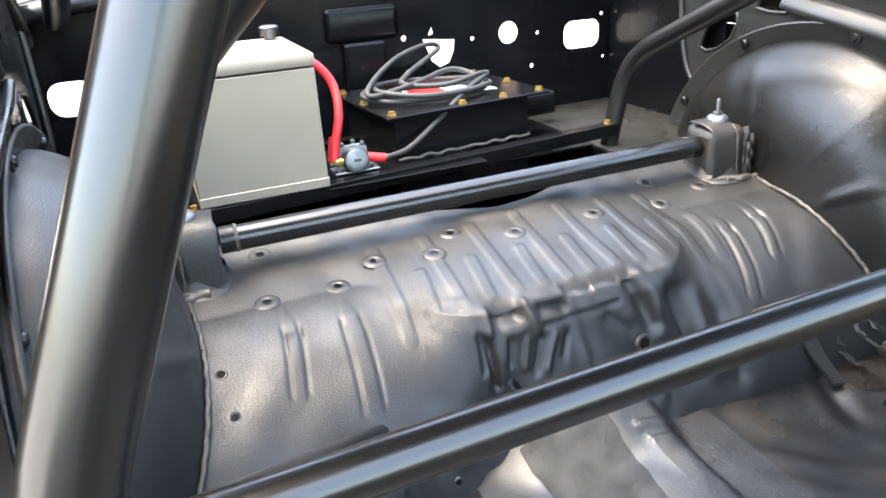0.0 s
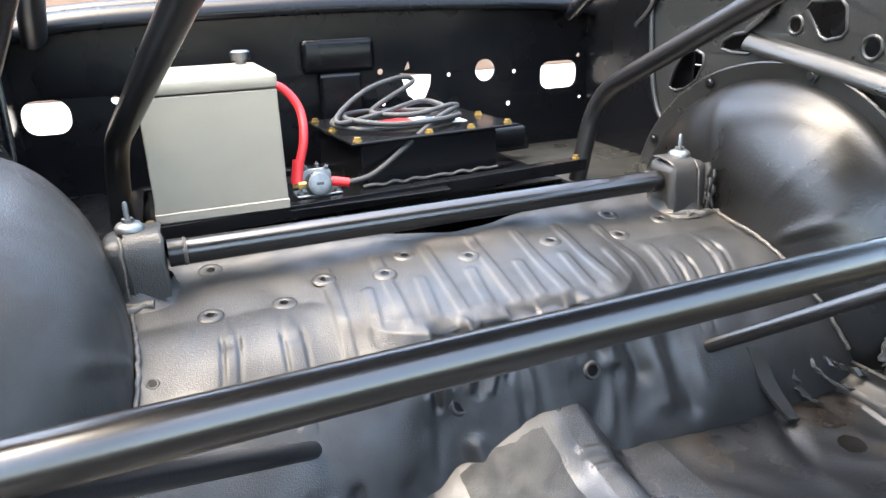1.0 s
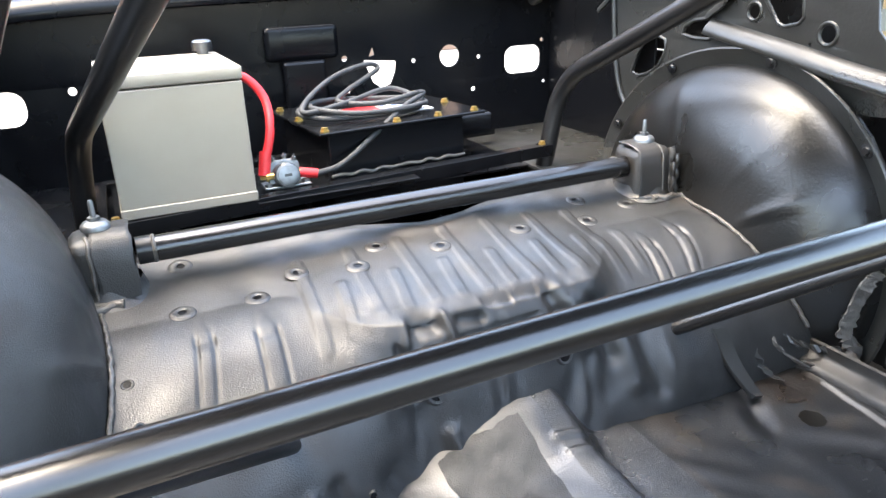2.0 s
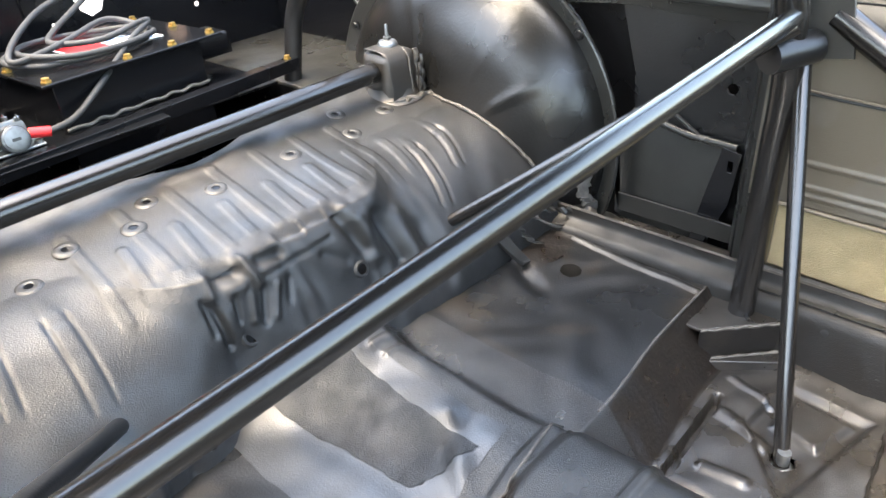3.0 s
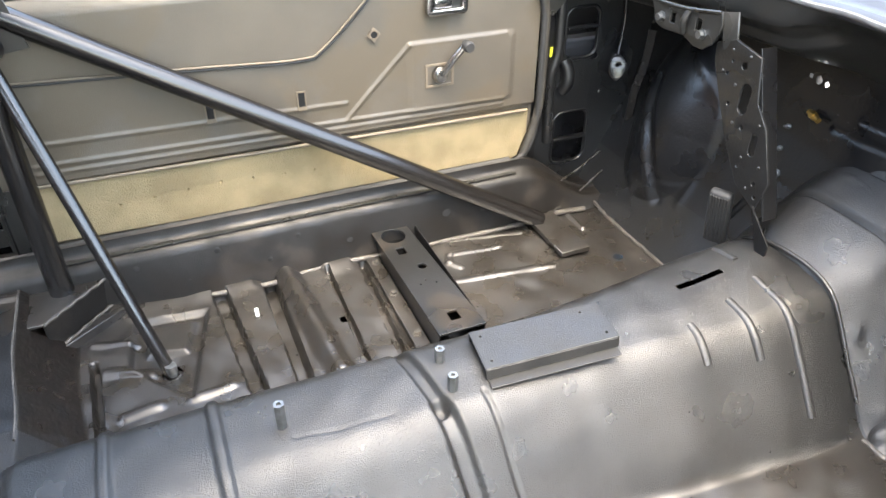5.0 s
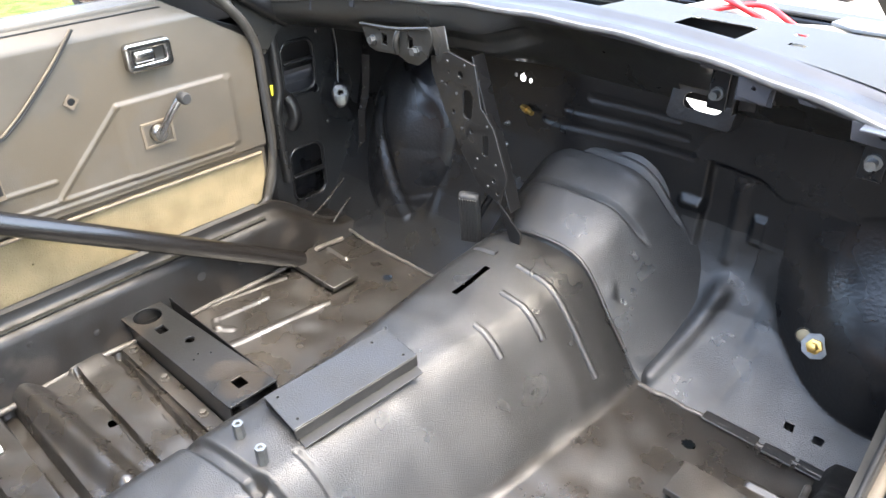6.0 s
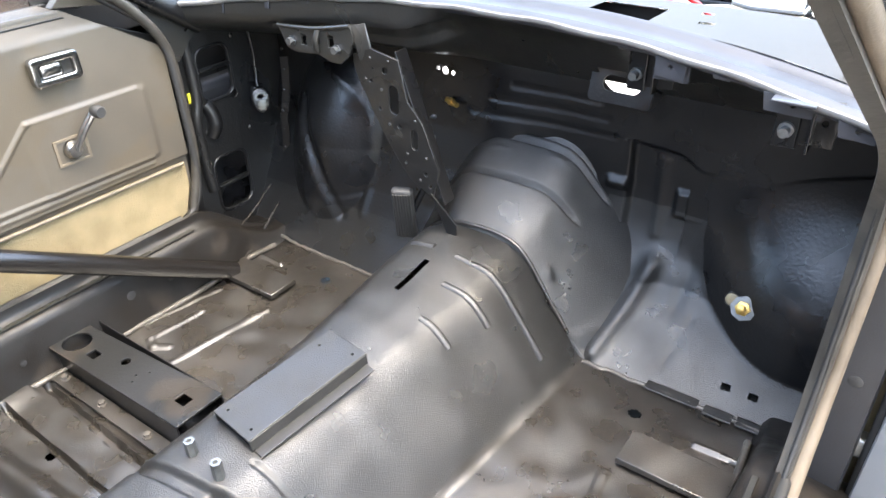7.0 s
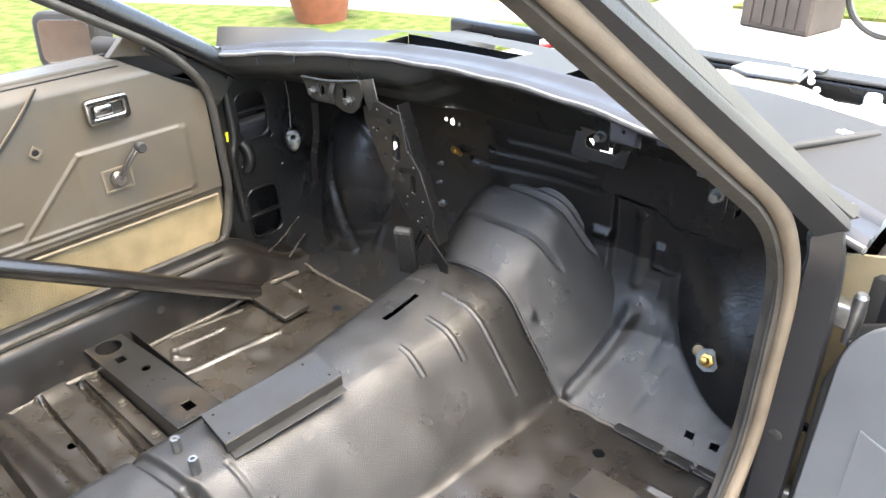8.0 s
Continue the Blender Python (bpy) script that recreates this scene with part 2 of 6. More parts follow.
def plate(outline, holes=(), thick=0.002, bevel=0.0006, m=None):
    """A sheet cut to an outline with real holes, lying in its own xy plane."""
    cu = bpy.data.curves.new("cut", 'CURVE')
    cu.dimensions, cu.fill_mode = '2D', 'BOTH'
    cu.extrude, cu.bevel_depth, cu.bevel_resolution = thick / 2, bevel, 1
    for loop in (outline, *holes):
        s = cu.splines.new('POLY')
        s.points.add(len(loop) - 1)
        for pt, (x, y) in zip(s.points, loop):
            pt.co = (x, y, 0, 1)
        s.use_cyclic_u = True
    ob = bpy.data.objects.new("cut", cu)
    scene.collection.objects.link(ob)
    me = bpy.data.meshes.new_from_object(ob.evaluated_get(bpy.context.evaluated_depsgraph_get()))
    bm = bmesh.new()
    bm.from_mesh(me)
    bpy.data.meshes.remove(me)
    bpy.data.objects.remove(ob)
    bpy.data.curves.remove(cu)
    bmesh.ops.remove_doubles(bm, verts=bm.verts[:], dist=1e-5)
    if m:
        bm.transform(m)
    return bm


# plane frames: sheet x, y laid onto world axes
def on_x(x):
    """Sheet (y, z) on the plane at this x, facing -x."""
    return Matrix(((0, 0, 1, x), (1, 0, 0, 0), (0, 1, 0, 0), (0, 0, 0, 1)))


def on_y(y):
    """Sheet (x, z) on the plane at this y."""
    return Matrix(((1, 0, 0, 0), (0, 0, 1, y), (0, 1, 0, 0), (0, 0, 0, 1)))


def on_z(z):
    return Matrix.Translation((0, 0, z))


def sheet(xs, ys, zs, keep=None):
    """A bmesh from three coordinate grids; keep marks the cells that stay."""
    nu, nv = xs.shape
    co = np.stack([xs, ys, zs], -1).reshape(-1, 3)
    idx = np.arange(nu * nv).reshape(nu, nv)
    quads = np.stack([idx[:-1, :-1], idx[1:, :-1], idx[1:, 1:], idx[:-1, 1:]], -1)
    quads = quads[keep] if keep is not None else quads.reshape(-1, 4)
    used = np.unique(quads)
    back = np.full(nu * nv, -1)
    back[used] = np.arange(len(used))
    me = bpy.data.meshes.new("sheet")
    me.from_pydata(co[used].tolist(), [], back[quads].tolist())
    bm = bmesh.new()
    bm.from_mesh(me)
    bpy.data.meshes.remove(me)
    return bm


def step(a, b, x):
    t = np.clip((x - a) / (b - a), 0, 1)
    return t * t * (3 - 2 * t)


def smax(a, b, k):
    h = np.clip(0.5 + 0.5 * (a - b) / k, 0, 1)
    return b + (a - b) * h + k * h * (1 - h)


def smin(a, b, k):
    return -smax(-a, -b, k)


def bead(x, y, x0, y0, x1, y1, w, h, soft=0.6):
    """A pressed rib from one point to another: its height over a field of points."""
    dx, dy = x1 - x0, y1 - y0
    t = np.clip(((x - x0) * dx + (y - y0) * dy) / (dx * dx + dy * dy), 0, 1)
    d = np.hypot(x - x0 - t * dx, y - y0 - t * dy)
    return h * (1 - step(w * (1 - soft), w, d))


def blob(x, y, cx, cy, rx, ry, h, turn=0.0):
    c, s = math.cos(turn), math.sin(turn)
    u, v = (x - cx) * c + (y - cy) * s, -(x - cx) * s + (y - cy) * c
    return h * np.exp(-((u / rx) ** 2 + (v / ry) ** 2))


def pad(x, y, x0, x1, y0, y1, h, soft=0.008):
    """A raised flat field with sloping edges."""
    return h * step(x0 - soft, x0 + soft, x) * (1 - step(x1 - soft, x1 + soft, x)) * step(y0 - soft, y0 + soft, y) * (1 - step(y1 - soft, y1 + soft, y))


def ribbon(a, b, thick=0.004):
    """A solid strip between two lines of points."""
    pa, pb = [Vector(p) for p in a], [Vector(p) for p in b]
    bm = bmesh.new()
    rows = []
    for i, (p, q) in enumerate(zip(pa, pb)):
        j, k = min(i + 1, len(pa) - 1), max(i - 1, 0)
        n = ((pa[j] + pb[j]) - (pa[k] + pb[k])).cross(q - p).normalized() * thick / 2
        m = (p + q) / 2
        e = (q - p) * 0.5
        rows.append([bm.verts.new(v) for v in (p + n * 0.3, m - e * 0.86 + n, m + e * 0.86 + n, q + n * 0.3, q - n * 0.3, m + e * 0.86 - n, m - e * 0.86 - n, p - n * 0.3)])
    for r, t in zip(rows, rows[1:]):
        for k in range(8):
            bm.faces.new((r[k], r[(k + 1) % 8], t[(k + 1) % 8], t[k]))
    bm.faces.new(rows[0][::-1])
    bm.faces.new(rows[-1])
    bmesh.ops.recalc_face_normals(bm, faces=bm.faces[:])
    return bm


# ---- floor pan, tunnel, seat pan and rear bulkhead: one pressed shell ----
def lip_line(x):
    return 0.503 + 0.017 * step(0.22, 0.45, np.abs(x))


def within(x, y, corners, soft):
    # 1 inside a convex outline (anticlockwise), falling to 0 across its edge
    d = np.full_like(x, -1.0)
    for (x0, y0), (x1, y1) in zip(corners, corners[1:] + corners[:1]):
        ln = math.hypot(x1 - x0, y1 - y0)
        d = np.maximum(d, ((x - x0) * (y1 - y0) - (y - y0) * (x1 - x0)) / ln)
    return 1 - step(-soft, soft, d)


def pan_height(x, y):
    # front floor with its pressed ribs
    z = np.full_like(x, 0.28)
    for s in (1, -1):
        xs = x * s
        z += bead(xs, y, 0.625, -0.37, 0.58, -0.61, 0.012, 0.0040) + bead(xs, y, 0.455, -0.345, 0.42, -0.62, 0.012, 0.0040)
        z += bead(xs, y, 0.555, -0.40, 0.545, -0.53, 0.012, 0.0036) + bead(xs, y, 0.555, -0.40, 0.525, -0.385, 0.012, 0.0036)
        z += bead(xs, y, 0.525, -0.385, 0.50, -0.405, 0.012, 0.0040) + bead(xs, y, 0.53, -0.768, 0.605, -0.769, 0.008, 0.007) - blob(xs, y, 0.36, -0.55, 0.04, 0.09, 0.004)
        # pressed fields, gullies and ridges of the rear footwell
        back = step(-0.20, -0.18, y) * step(0.22, 0.25, xs)
        z += back * 0.010
        for x0, y0, x1, y1, w, h in ((0.600, 0.145, 0.25, 0.118, 0.019, -0.018), (0.605, 0.033, 0.235, 0.030, 0.018, -0.020), (0.60, -0.104, 0.245, -0.098, 0.006, -0.010),
                                     (0.60, -0.188, 0.25, -0.168, 0.010, -0.010), (0.46, 0.410, 0.25, 0.402, 0.010, -0.014), (0.425, 0.385, 0.405, 0.305, 0.020, 0.008),
                                     (0.292, 0.360, 0.300, 0.300, 0.018, 0.008), (0.292, 0.240, 0.300, 0.165, 0.014, 0.006), (0.52, 0.41, 0.50, 0.33, 0.012, 0.006)):
            z += bead(xs, y, x0, y0, x1, y1, w, h * (2.0 if h < 0 else 0.9), 0.38 if h < 0 else 0.8)
        z += bead(xs, y, 0.235, -0.040, 0.62, -0.010, 0.036, 0.024, 0.95) - blob(xs, y, 0.398, 0.270, 0.034, 0.034, 0.012)
        z -= 0.012 * within(xs, y, [(0.298, 0.240), (0.552, 0.180), (0.566, 0.325), (0.430, 0.345)], 0.008)
        z += 0.010 * within(xs, y, [(0.440, 0.235), (0.532, 0.205), (0.545, 0.300), (0.455, 0.310)], 0.007)
        z += 0.009 * step(0.560, 0.615, xs) * (step(0.05, 0.075, y) * (1 - step(0.34, 0.36, y)) + step(-0.175, -0.16, y) * (1 - step(-0.10, -0.085, y)))
        z += back * 0.0012 * np.sin(53 * xs + 2 * np.sin(31 * y)) * np.sin(47 * y)
    # seat riser and rear seat pan
    lip = lip_line(x)
    z = np.where(y > 0.2, z + (0.395 - z) * np.clip((y - lip + 0.080) / 0.080, 0, 1), z)
    z -= blob(x, y, 0.42, 0.70, 0.16, 0.12, 0.018) - blob(x, y, -0.42, 0.70, 0.16, 0.12, 0.018)
    z += blob(x, y, 0.30, 0.62, 0.12, 0.03, 0.010, 0.5) - blob(x, y, 0.45, 0.83, 0.02, 0.06, 0.01, -0.4) + bead(x, y, 0.60, 0.53, 0.64, 0.90, 0.012, 0.006)
    return z


def tunnel_height(x, y):
    c = 0.008
    rear = step(0.47, 0.52, y)
    top = 0.473 - 0.034 * rear + 0.05 * step(0.80, 0.96, y) + 0.012 * step(-0.3, -0.6, y) + 0.022 * step(-0.58, -0.86, y)
    half = 0.080 - 0.038 * rear + 0.022 * step(-0.40, -0.72, y)
    d = np.abs(x - c - 0.038 * rear)
    slope = np.where(x > c + 0.038 * rear, 1.42, 1.42 - 0.95 * rear)
    side = top - (d - half) * slope
    z = smin(top - 0.012 * (d / 0.1) ** 2, side, np.where(y > 0.49, 0.014, 0.035))
    # cross beads
    z += bead(x, y, -0.10, 0.205, 0.11, 0.205, 0.012, 0.008) + bead(x, y, -0.10, 0.36, 0.11, 0.36, 0.012, 0.008)
    # weld-on cover step and the transverse gully before it
    z -= bead(x, y, -0.20, -0.150, -0.05, -0.122, 0.020, 0.018, 0.6) + bead(x, y, -0.05, -0.122, 0.11, -0.100, 0.016, 0.014, 0.6)
    z -= bead(x, y, -0.20, -0.215, -0.05, -0.195, 0.006, 0.005)
    # crack along the welded cover, a groove in the flank, small dents
    z -= bead(x, y, -0.032, 0.104, -0.041, 0.033, 0.003, 0.0012) + bead(x, y, -0.041, 0.033, -0.043, -0.05, 0.003, 0.0012) + bead(x, y, -0.074, 0.310, -0.160, 0.302, 0.007, 0.006)
    z += blob(x, y, -0.20, -0.50, 0.05, 0.10, 0.016) - blob(x, y, -0.15, -0.62, 0.04, 0.05, 0.006) + blob(x, y, -0.13, -0.30, 0.02, 0.05, 0.005)
    z += blob(x, y, -0.16, -0.40, 0.05, 0.09, 0.012) + blob(x, y, 0.02, 0.62, 0.09, 0.05, -0.010)
    z += bead(x, y, -0.07, 0.515, 0.12, 0.515, 0.02, 0.012, 0.9) + blob(x, y, 0.07, 0.78, 0.03, 0.06, 0.012)
    # soft fold and worn plugs on the rear ribbon
    z += rear * (bead(x, y, 0.045, 0.86, 0.11, 0.852, 0.010, 0.004) + bead(x, y, 0.045, 0.83, 0.11, 0.82, 0.007, 0.003) - blob(x, y, -0.02, 0.64, 0.05, 0.03, 0.012) + ridge_line(x, y, 0.02, 0.66, -0.10, 0.52, 0.02, 0.010))
    return z


def ridge_line(x, y, x0, y0, x1, y1, w, h):
    dx, dy = x1 - x0, y1 - y0
    t = np.clip(((x - x0) * dx + (y - y0) * dy) / (dx * dx + dy * dy), 0, 1)
    return h * np.exp(-((np.hypot(x - x0 - t * dx, y - y0 - t * dy) / w) ** 2))


def shell_height(x, y):
    z = smax(pan_height(x, y), tunnel_height(x, y), 0.02)
    # uneven hand-beaten metal
    return z + 0.0015 * np.sin(31 * x + 3 * np.sin(17 * y)) * np.sin(27 * y + 2 * np.sin(23 * x))


gx, gy = np.linspace(-0.70, 0.70, 430), np.linspace(-0.90, 0.99, 600)
GX, GY = np.meshgrid(gx, gy, indexing="ij")
GZ = shell_height(GX, GY)
CX, CY = (GX[:-1, :-1] + GX[1:, 1:]) / 2, (GY[:-1, :-1] + GY[1:, 1:]) / 2
holes = np.zeros_like(CX, bool)
HOLES = [(0.525, 0.772, 0.022), (0.388, -0.78, 0.012), (0.406, -0.088, 0.010), (-0.41, -0.78, 0.012), (0.40, 0.27, 0.020), (0.03, 0.95, 0.010),
         (-0.545, 1.045, 0.006)]
for hx, hy, hr in HOLES:
    holes |= np.hypot(CX - hx, CY - hy) < hr
holes |= (np.abs(CX - 0.031) < 0.0075) & (np.abs(CY + 0.680) < 0.050)
is_tunnel = (np.abs(CX - 0.005) < 0.22 + 0.04 * step(-0.45, -0.75, CY)) & (CY > -0.872)
lip_y = lip_line(CX)
flank = (CX < -0.025) & (CX > -0.30)
flank &= (CY > 0.492 + 0.42 * (CX + 0.02)) & (CY > 0.40)
is_tunnel &= ~(flank & (CY < 0.506))
is_riser = (CY > lip_y - 0.084) & (CY < lip_y + 0.004) & ~is_tunnel | flank & (CY < 0.506)
is_seat = (CY >= lip_y + 0.004) & ~is_tunnel
is_front = ~is_seat & ~is_riser & ~is_tunnel & (CY > -0.875) & ~((np.abs(CX) < 0.24) & (CY <= -0.872))
for name, mask, mat, label, cat in (
        ("floor", is_front, PAINT_FLOOR, "pressed steel car floor pan in worn black paint with stamped ribs", "floor"),
        ("seat_riser", is_riser, RISER, "dark grimy step up from the footwell to the rear seat pan", "step"),
        ("rear_seat_pan", is_seat, PAINT_PAN, "bare rear seat pan of a car in black satin paint", "floor"),
        ("transmission_tunnel", is_tunnel, PAINT_TEX, "raised transmission tunnel in textured black paint with pressed beads", "tunnel")):
    ob = finish(name, sheet(GX, GY, GZ, mask & ~holes), mat, angle=60)
    tagged(ob, label, cat, kind="structure")


# dull underseal patch brushed on the rear of the tunnel
pu, pv = np.meshgrid(np.linspace(0, 1, 40), np.linspace(0, 1, 60), indexing="ij")
ex = (0.009 * np.sin(9 * pv + 1) + 0.006 * np.sin(23 * pv) + 0.003 * np.sin(51 * pv + 2)) * (2 * pu - 1)
ey = (0.020 * np.sin(5 * pu + 0.5) + 0.008 * np.sin(17 * pu) + 0.004 * np.sin(43 * pu + 1)) * (2 * pv - 1)
# added sheet under the patch: paints the sky sheen on the tunnel's rear
SHEEN_X = (-0.235 + 0.02 * pv) * (1 - pu) + (0.052 - 0.012 * pv) * pu + 0.22 * ex
SHEEN_Y = 0.552 + (0.985 - 0.552) * pv + 0.015 * pu * (1 - pv) + 0.3 * ey
finish("overspray", sheet(SHEEN_X, SHEEN_Y, shell_height(SHEEN_X, SHEEN_Y) + 0.0008), SKY_SHEEN, bpy.data.objects["transmission_tunnel"], "pale glossy grey sheet that gives the tunnel its sky sheen", angle=60)
UPX = (-0.100 - 0.035 * pv) * (1 - pu) + (-0.002 + 0.010 * pv) * pu + 0.22 * ex
UPY = (0.640 - 0.060 * pu) * (1 - pv) + 0.925 * pv + 0.3 * ey
patch_ob = finish("underseal_patch", sheet(UPX, UPY, shell_height(UPX, UPY) + 0.0022), UNDERSEAL, bpy.data.objects["transmission_tunnel"], "dull rough underseal patch", angle=60)


# long pressed beads that run over the tunnel's shoulder and down its side
def bead_bar(y, x0, x1, r=0.0092):
    pts = [Vector((x, y, float(shell_height(np.array([[x]]), np.array([[y]]))[0, 0]) - r * 0.52)) for x in np.linspace(x0, x1, 26)]
    finish("pressed_bead", sweep(pts, r, 12), PAINT_TEX, bpy.data.objects["transmission_tunnel"])


for y, x0, x1 in ((-0.768, -0.012, -0.212), (-0.690, -0.035, -0.135), (-0.590, -0.055, -0.115), (-0.775, 0.045, 0.100)):
    bead_bar(y, x0, x1)
# added black sheet: stands in for the dark seen through the floor holes
under = box(-0.78, 0.78, -1.05, 1.0, 0.20, 0.21, 0.002)
tagged(finish("floor_underbody", under, BOOT), "added black sheet below the floor pan that keeps its holes dark", "underbody", kind="structure")
for s in (1, -1):
    xs = np.linspace(0.20, 0.62, 20)
    rim = [(s * x, float(lip_line(np.array([x]))[0]) + 0.002, 0.3965) for x in xs]
    finish("pan_flange", sweep(rim, 0.0026, 6), PUTTY, bpy.data.objects["rear_seat_pan"])


def on_shell(x, y, up=0.002):
    return (x, y, float(shell_height(np.array([[x]]), np.array([[y]]))[0, 0]) + up)


for line in ([(-0.03 - 0.013 * i, 0.507 - 0.004 * (i % 2)) for i in range(14)], [(0.135, 0.530), (0.09, 0.520), (0.05, 0.512), (0.012, 0.506), (-0.03, 0.507)]):
    finish("folded_edge", sweep([on_shell(*p) for p in line], 0.0026, 6), PUTTY, bpy.data.objects["transmission_tunnel"])


def ridge(x, y, x0, y0, x1, y1, w, h):
    """A soft rounded ridge (or, with h below 0, a crease) along a line."""
    dx, dy = x1 - x0, y1 - y0
    t = np.clip(((x - x0) * dx + (y - y0) * dy) / (dx * dx + dy * dy), 0, 1)
    return h * np.exp(-((np.hypot(x - x0 - t * dx, y - y0 - t * dy) / w) ** 2))


# ---- rear bulkhead: a profile swept across the car, pushed in and out along its normal ----
def hump_profile(n_face=70, n_top=64, n_back=14):
    th = np.linspace(0, math.pi / 2, n_face)
    side = np.stack([0.895 + 0.285 * (1 - np.cos(th)), 0.385 + 0.265 * np.sin(th)], 1)
    k = np.linspace(0, 1, n_face)
    mid = np.stack([np.interp(k, [0, 0.25, 0.55, 0.80, 0.90, 1.0], [0.905, 0.930, 0.955, 0.983, 0.998, 1.035]),
                    np.interp(k, [0, 0.25, 0.55, 0.80, 0.90, 1.0], [0.385, 0.455, 0.535, 0.615, 0.640, 0.652])], 1)
    return side, mid, n_top, n_back


def hump_surface(xs):
    side, mid, n_top, n_back = hump_profile()
    w = step(0.17, 0.34, np.abs(xs - 0.02))[:, None, None]
    face = side[None] * w + mid[None] * (1 - w)
    edge = 1.385 - 0.085 * np.exp(-((xs - 0.04) / 0.17) ** 2)
    k = np.linspace(0, 1, n_top + 1)[1:]
    last = face[:, -1]
    ty = last[:, None, 0] + (edge - last[:, 0])[:, None] * k
    tz = last[:, None, 1] + (0.688 - last[:, 1])[:, None] * k + 0.006 * np.exp(-((ty - edge[:, None] + 0.03) / 0.02) ** 2)
    kb = np.linspace(0, 1, n_back + 1)[1:]
    by = edge[:, None] + 0.05 * np.sin(kb * math.pi / 2)
    bz = 0.688 - 0.20 * (1 - np.cos(kb * math.pi / 2)) + 0 * by
    Y = np.concatenate([face[:, :, 0], ty, by], 1)
    Z = np.concatenate([face[:, :, 1], tz, bz], 1)
    X = np.repeat(xs[:, None], Y.shape[1], 1)
    return X, Y, Z


HXS = np.linspace(-0.70, 0.70, 560)
HX, HY, HZ = hump_surface(HXS)
dY, dZ = np.gradient(HY, axis=1), np.gradient(HZ, axis=1)
ln = np.hypot(dY, dZ) + 1e-9
NY, NZ = -dZ / ln, dY / ln
push = np.zeros_like(HX)
on_top = step(0.99, 1.06, HY)
for i in range(14):
    rx = -0.262 + i * 0.0475
    near, back = (1.030, 1.255) if i % 2 == 0 else (1.035, 1.145)
    push += on_top * bead(HX, HY, rx - 0.004, near, rx + 0.012, back, 0.0150, 0.0022, 0.62)
for x0, z0, x1, z1, hw in ((-0.434, 0.6385, -0.448, 0.592, 0.0125), (-0.341, 0.634, -0.352, 0.556, 0.0165), (0.402, 0.634, 0.366, 0.560, 0.014), (0.490, 0.640, 0.456, 0.600, 0.013)):
    for s in (-1, 1):
        push += ridge(HX, HZ, x0 + s * hw, z0, x1 + s * hw, z1, 0.0038, -0.0024)
    push += ridge(HX, HZ, x0 - hw, z0, x0 + hw, z0, 0.0030, -0.0030) + bead(HX, HZ, x0, z0, x1, z1, hw, 0.0012, 0.5)
# hammered folds in the middle of the face
front = 1 - step(0.985, 1.03, HY)
for x0, z0, x1, z1, w, h in (
        (-0.128, 0.638, -0.105, 0.632, 0.014, -0.022), (-0.148, 0.640, -0.155, 0.600, 0.006, 0.007), (-0.120, 0.610, -0.100, 0.608, 0.010, 0.007),
        (-0.085, 0.640, -0.075, 0.600, 0.008, 0.014), (-0.055, 0.630, -0.020, 0.625, 0.010, -0.016), (-0.002, 0.644, 0.040, 0.642, 0.007, -0.018),
        (0.055, 0.645, 0.092, 0.643, 0.007, -0.016), (-0.157, 0.600, -0.150, 0.530, 0.007, -0.016), (-0.168, 0.610, -0.168, 0.560, 0.006, -0.009),
        (-0.120, 0.595, -0.125, 0.560, 0.005, -0.009), (-0.092, 0.590, -0.102, 0.550, 0.006, 0.009), (-0.066, 0.585, -0.085, 0.540, 0.006, -0.011),
        (-0.042, 0.585, -0.065, 0.540, 0.006, 0.007), (-0.020, 0.580, -0.030, 0.550, 0.006, -0.007), (-0.057, 0.604, 0.084, 0.609, 0.004, -0.005),
        (0.060, 0.590, 0.100, 0.560, 0.010, -0.007), (0.112, 0.635, 0.145, 0.560, 0.014, -0.016), (0.152, 0.620, 0.165, 0.540, 0.014, 0.012),
        (0.192, 0.600, 0.215, 0.510, 0.016, -0.020), (0.242, 0.580, 0.250, 0.460, 0.020, 0.014), (0.290, 0.540, 0.300, 0.440, 0.020, -0.012),
        (-0.150, 0.500, -0.130, 0.420, 0.045, -0.030), (-0.100, 0.460, -0.085, 0.400, 0.014, 0.018), (-0.210, 0.430, -0.190, 0.400, 0.020, -0.020),
        (-0.300, 0.455, -0.290, 0.405, 0.012, -0.012), (-0.340, 0.450, -0.345, 0.405, 0.010, 0.010), (0.120, 0.520, 0.110, 0.420, 0.030, -0.012)):
    push += 0.75 * front * ridge(HX, HZ, x0, z0, x1, z1, w, h)
mid = np.exp(-((HX - 0.08) / 0.26) ** 4)
push += 0.35 * front * mid * (0.0035 * np.sin(95 * HX + 6 * np.sin(9 * HZ) + 3 * np.sin(40 * HX)) * step(0.40, 0.48, HZ) + 0.004 * np.sin(60 * HZ + 5 * np.sin(22 * HX)))
push -= blob(HX, HY, -0.20, 1.055, 0.075, 0.028, 0.005) * (1 - front * 0.5)
push += 0.0022 * np.sin(29 * HX + 3 * np.sin(15 * HZ)) * np.sin(25 * HY + 2 * np.sin(19 * HX))
HYD, HZD = HY + push * NY, HZ + push * NZ
tagged(finish("rear_bulkhead", sheet(HX, HYD, HZD), PAINT, angle=70), "ribbed rear axle hump in grey-black paint with hammered dents", "bulkhead", kind="structure")


def hump_tilt(x, y):
    return math.atan2(hump_z(x, y + 0.025) - hump_z(x, y - 0.025), 0.05)


def hump_z(x, y):
    i = int(np.argmin(np.abs(HXS - x)))
    return float(np.interp(y, HYD[i, 72:134], HZD[i, 72:134]))


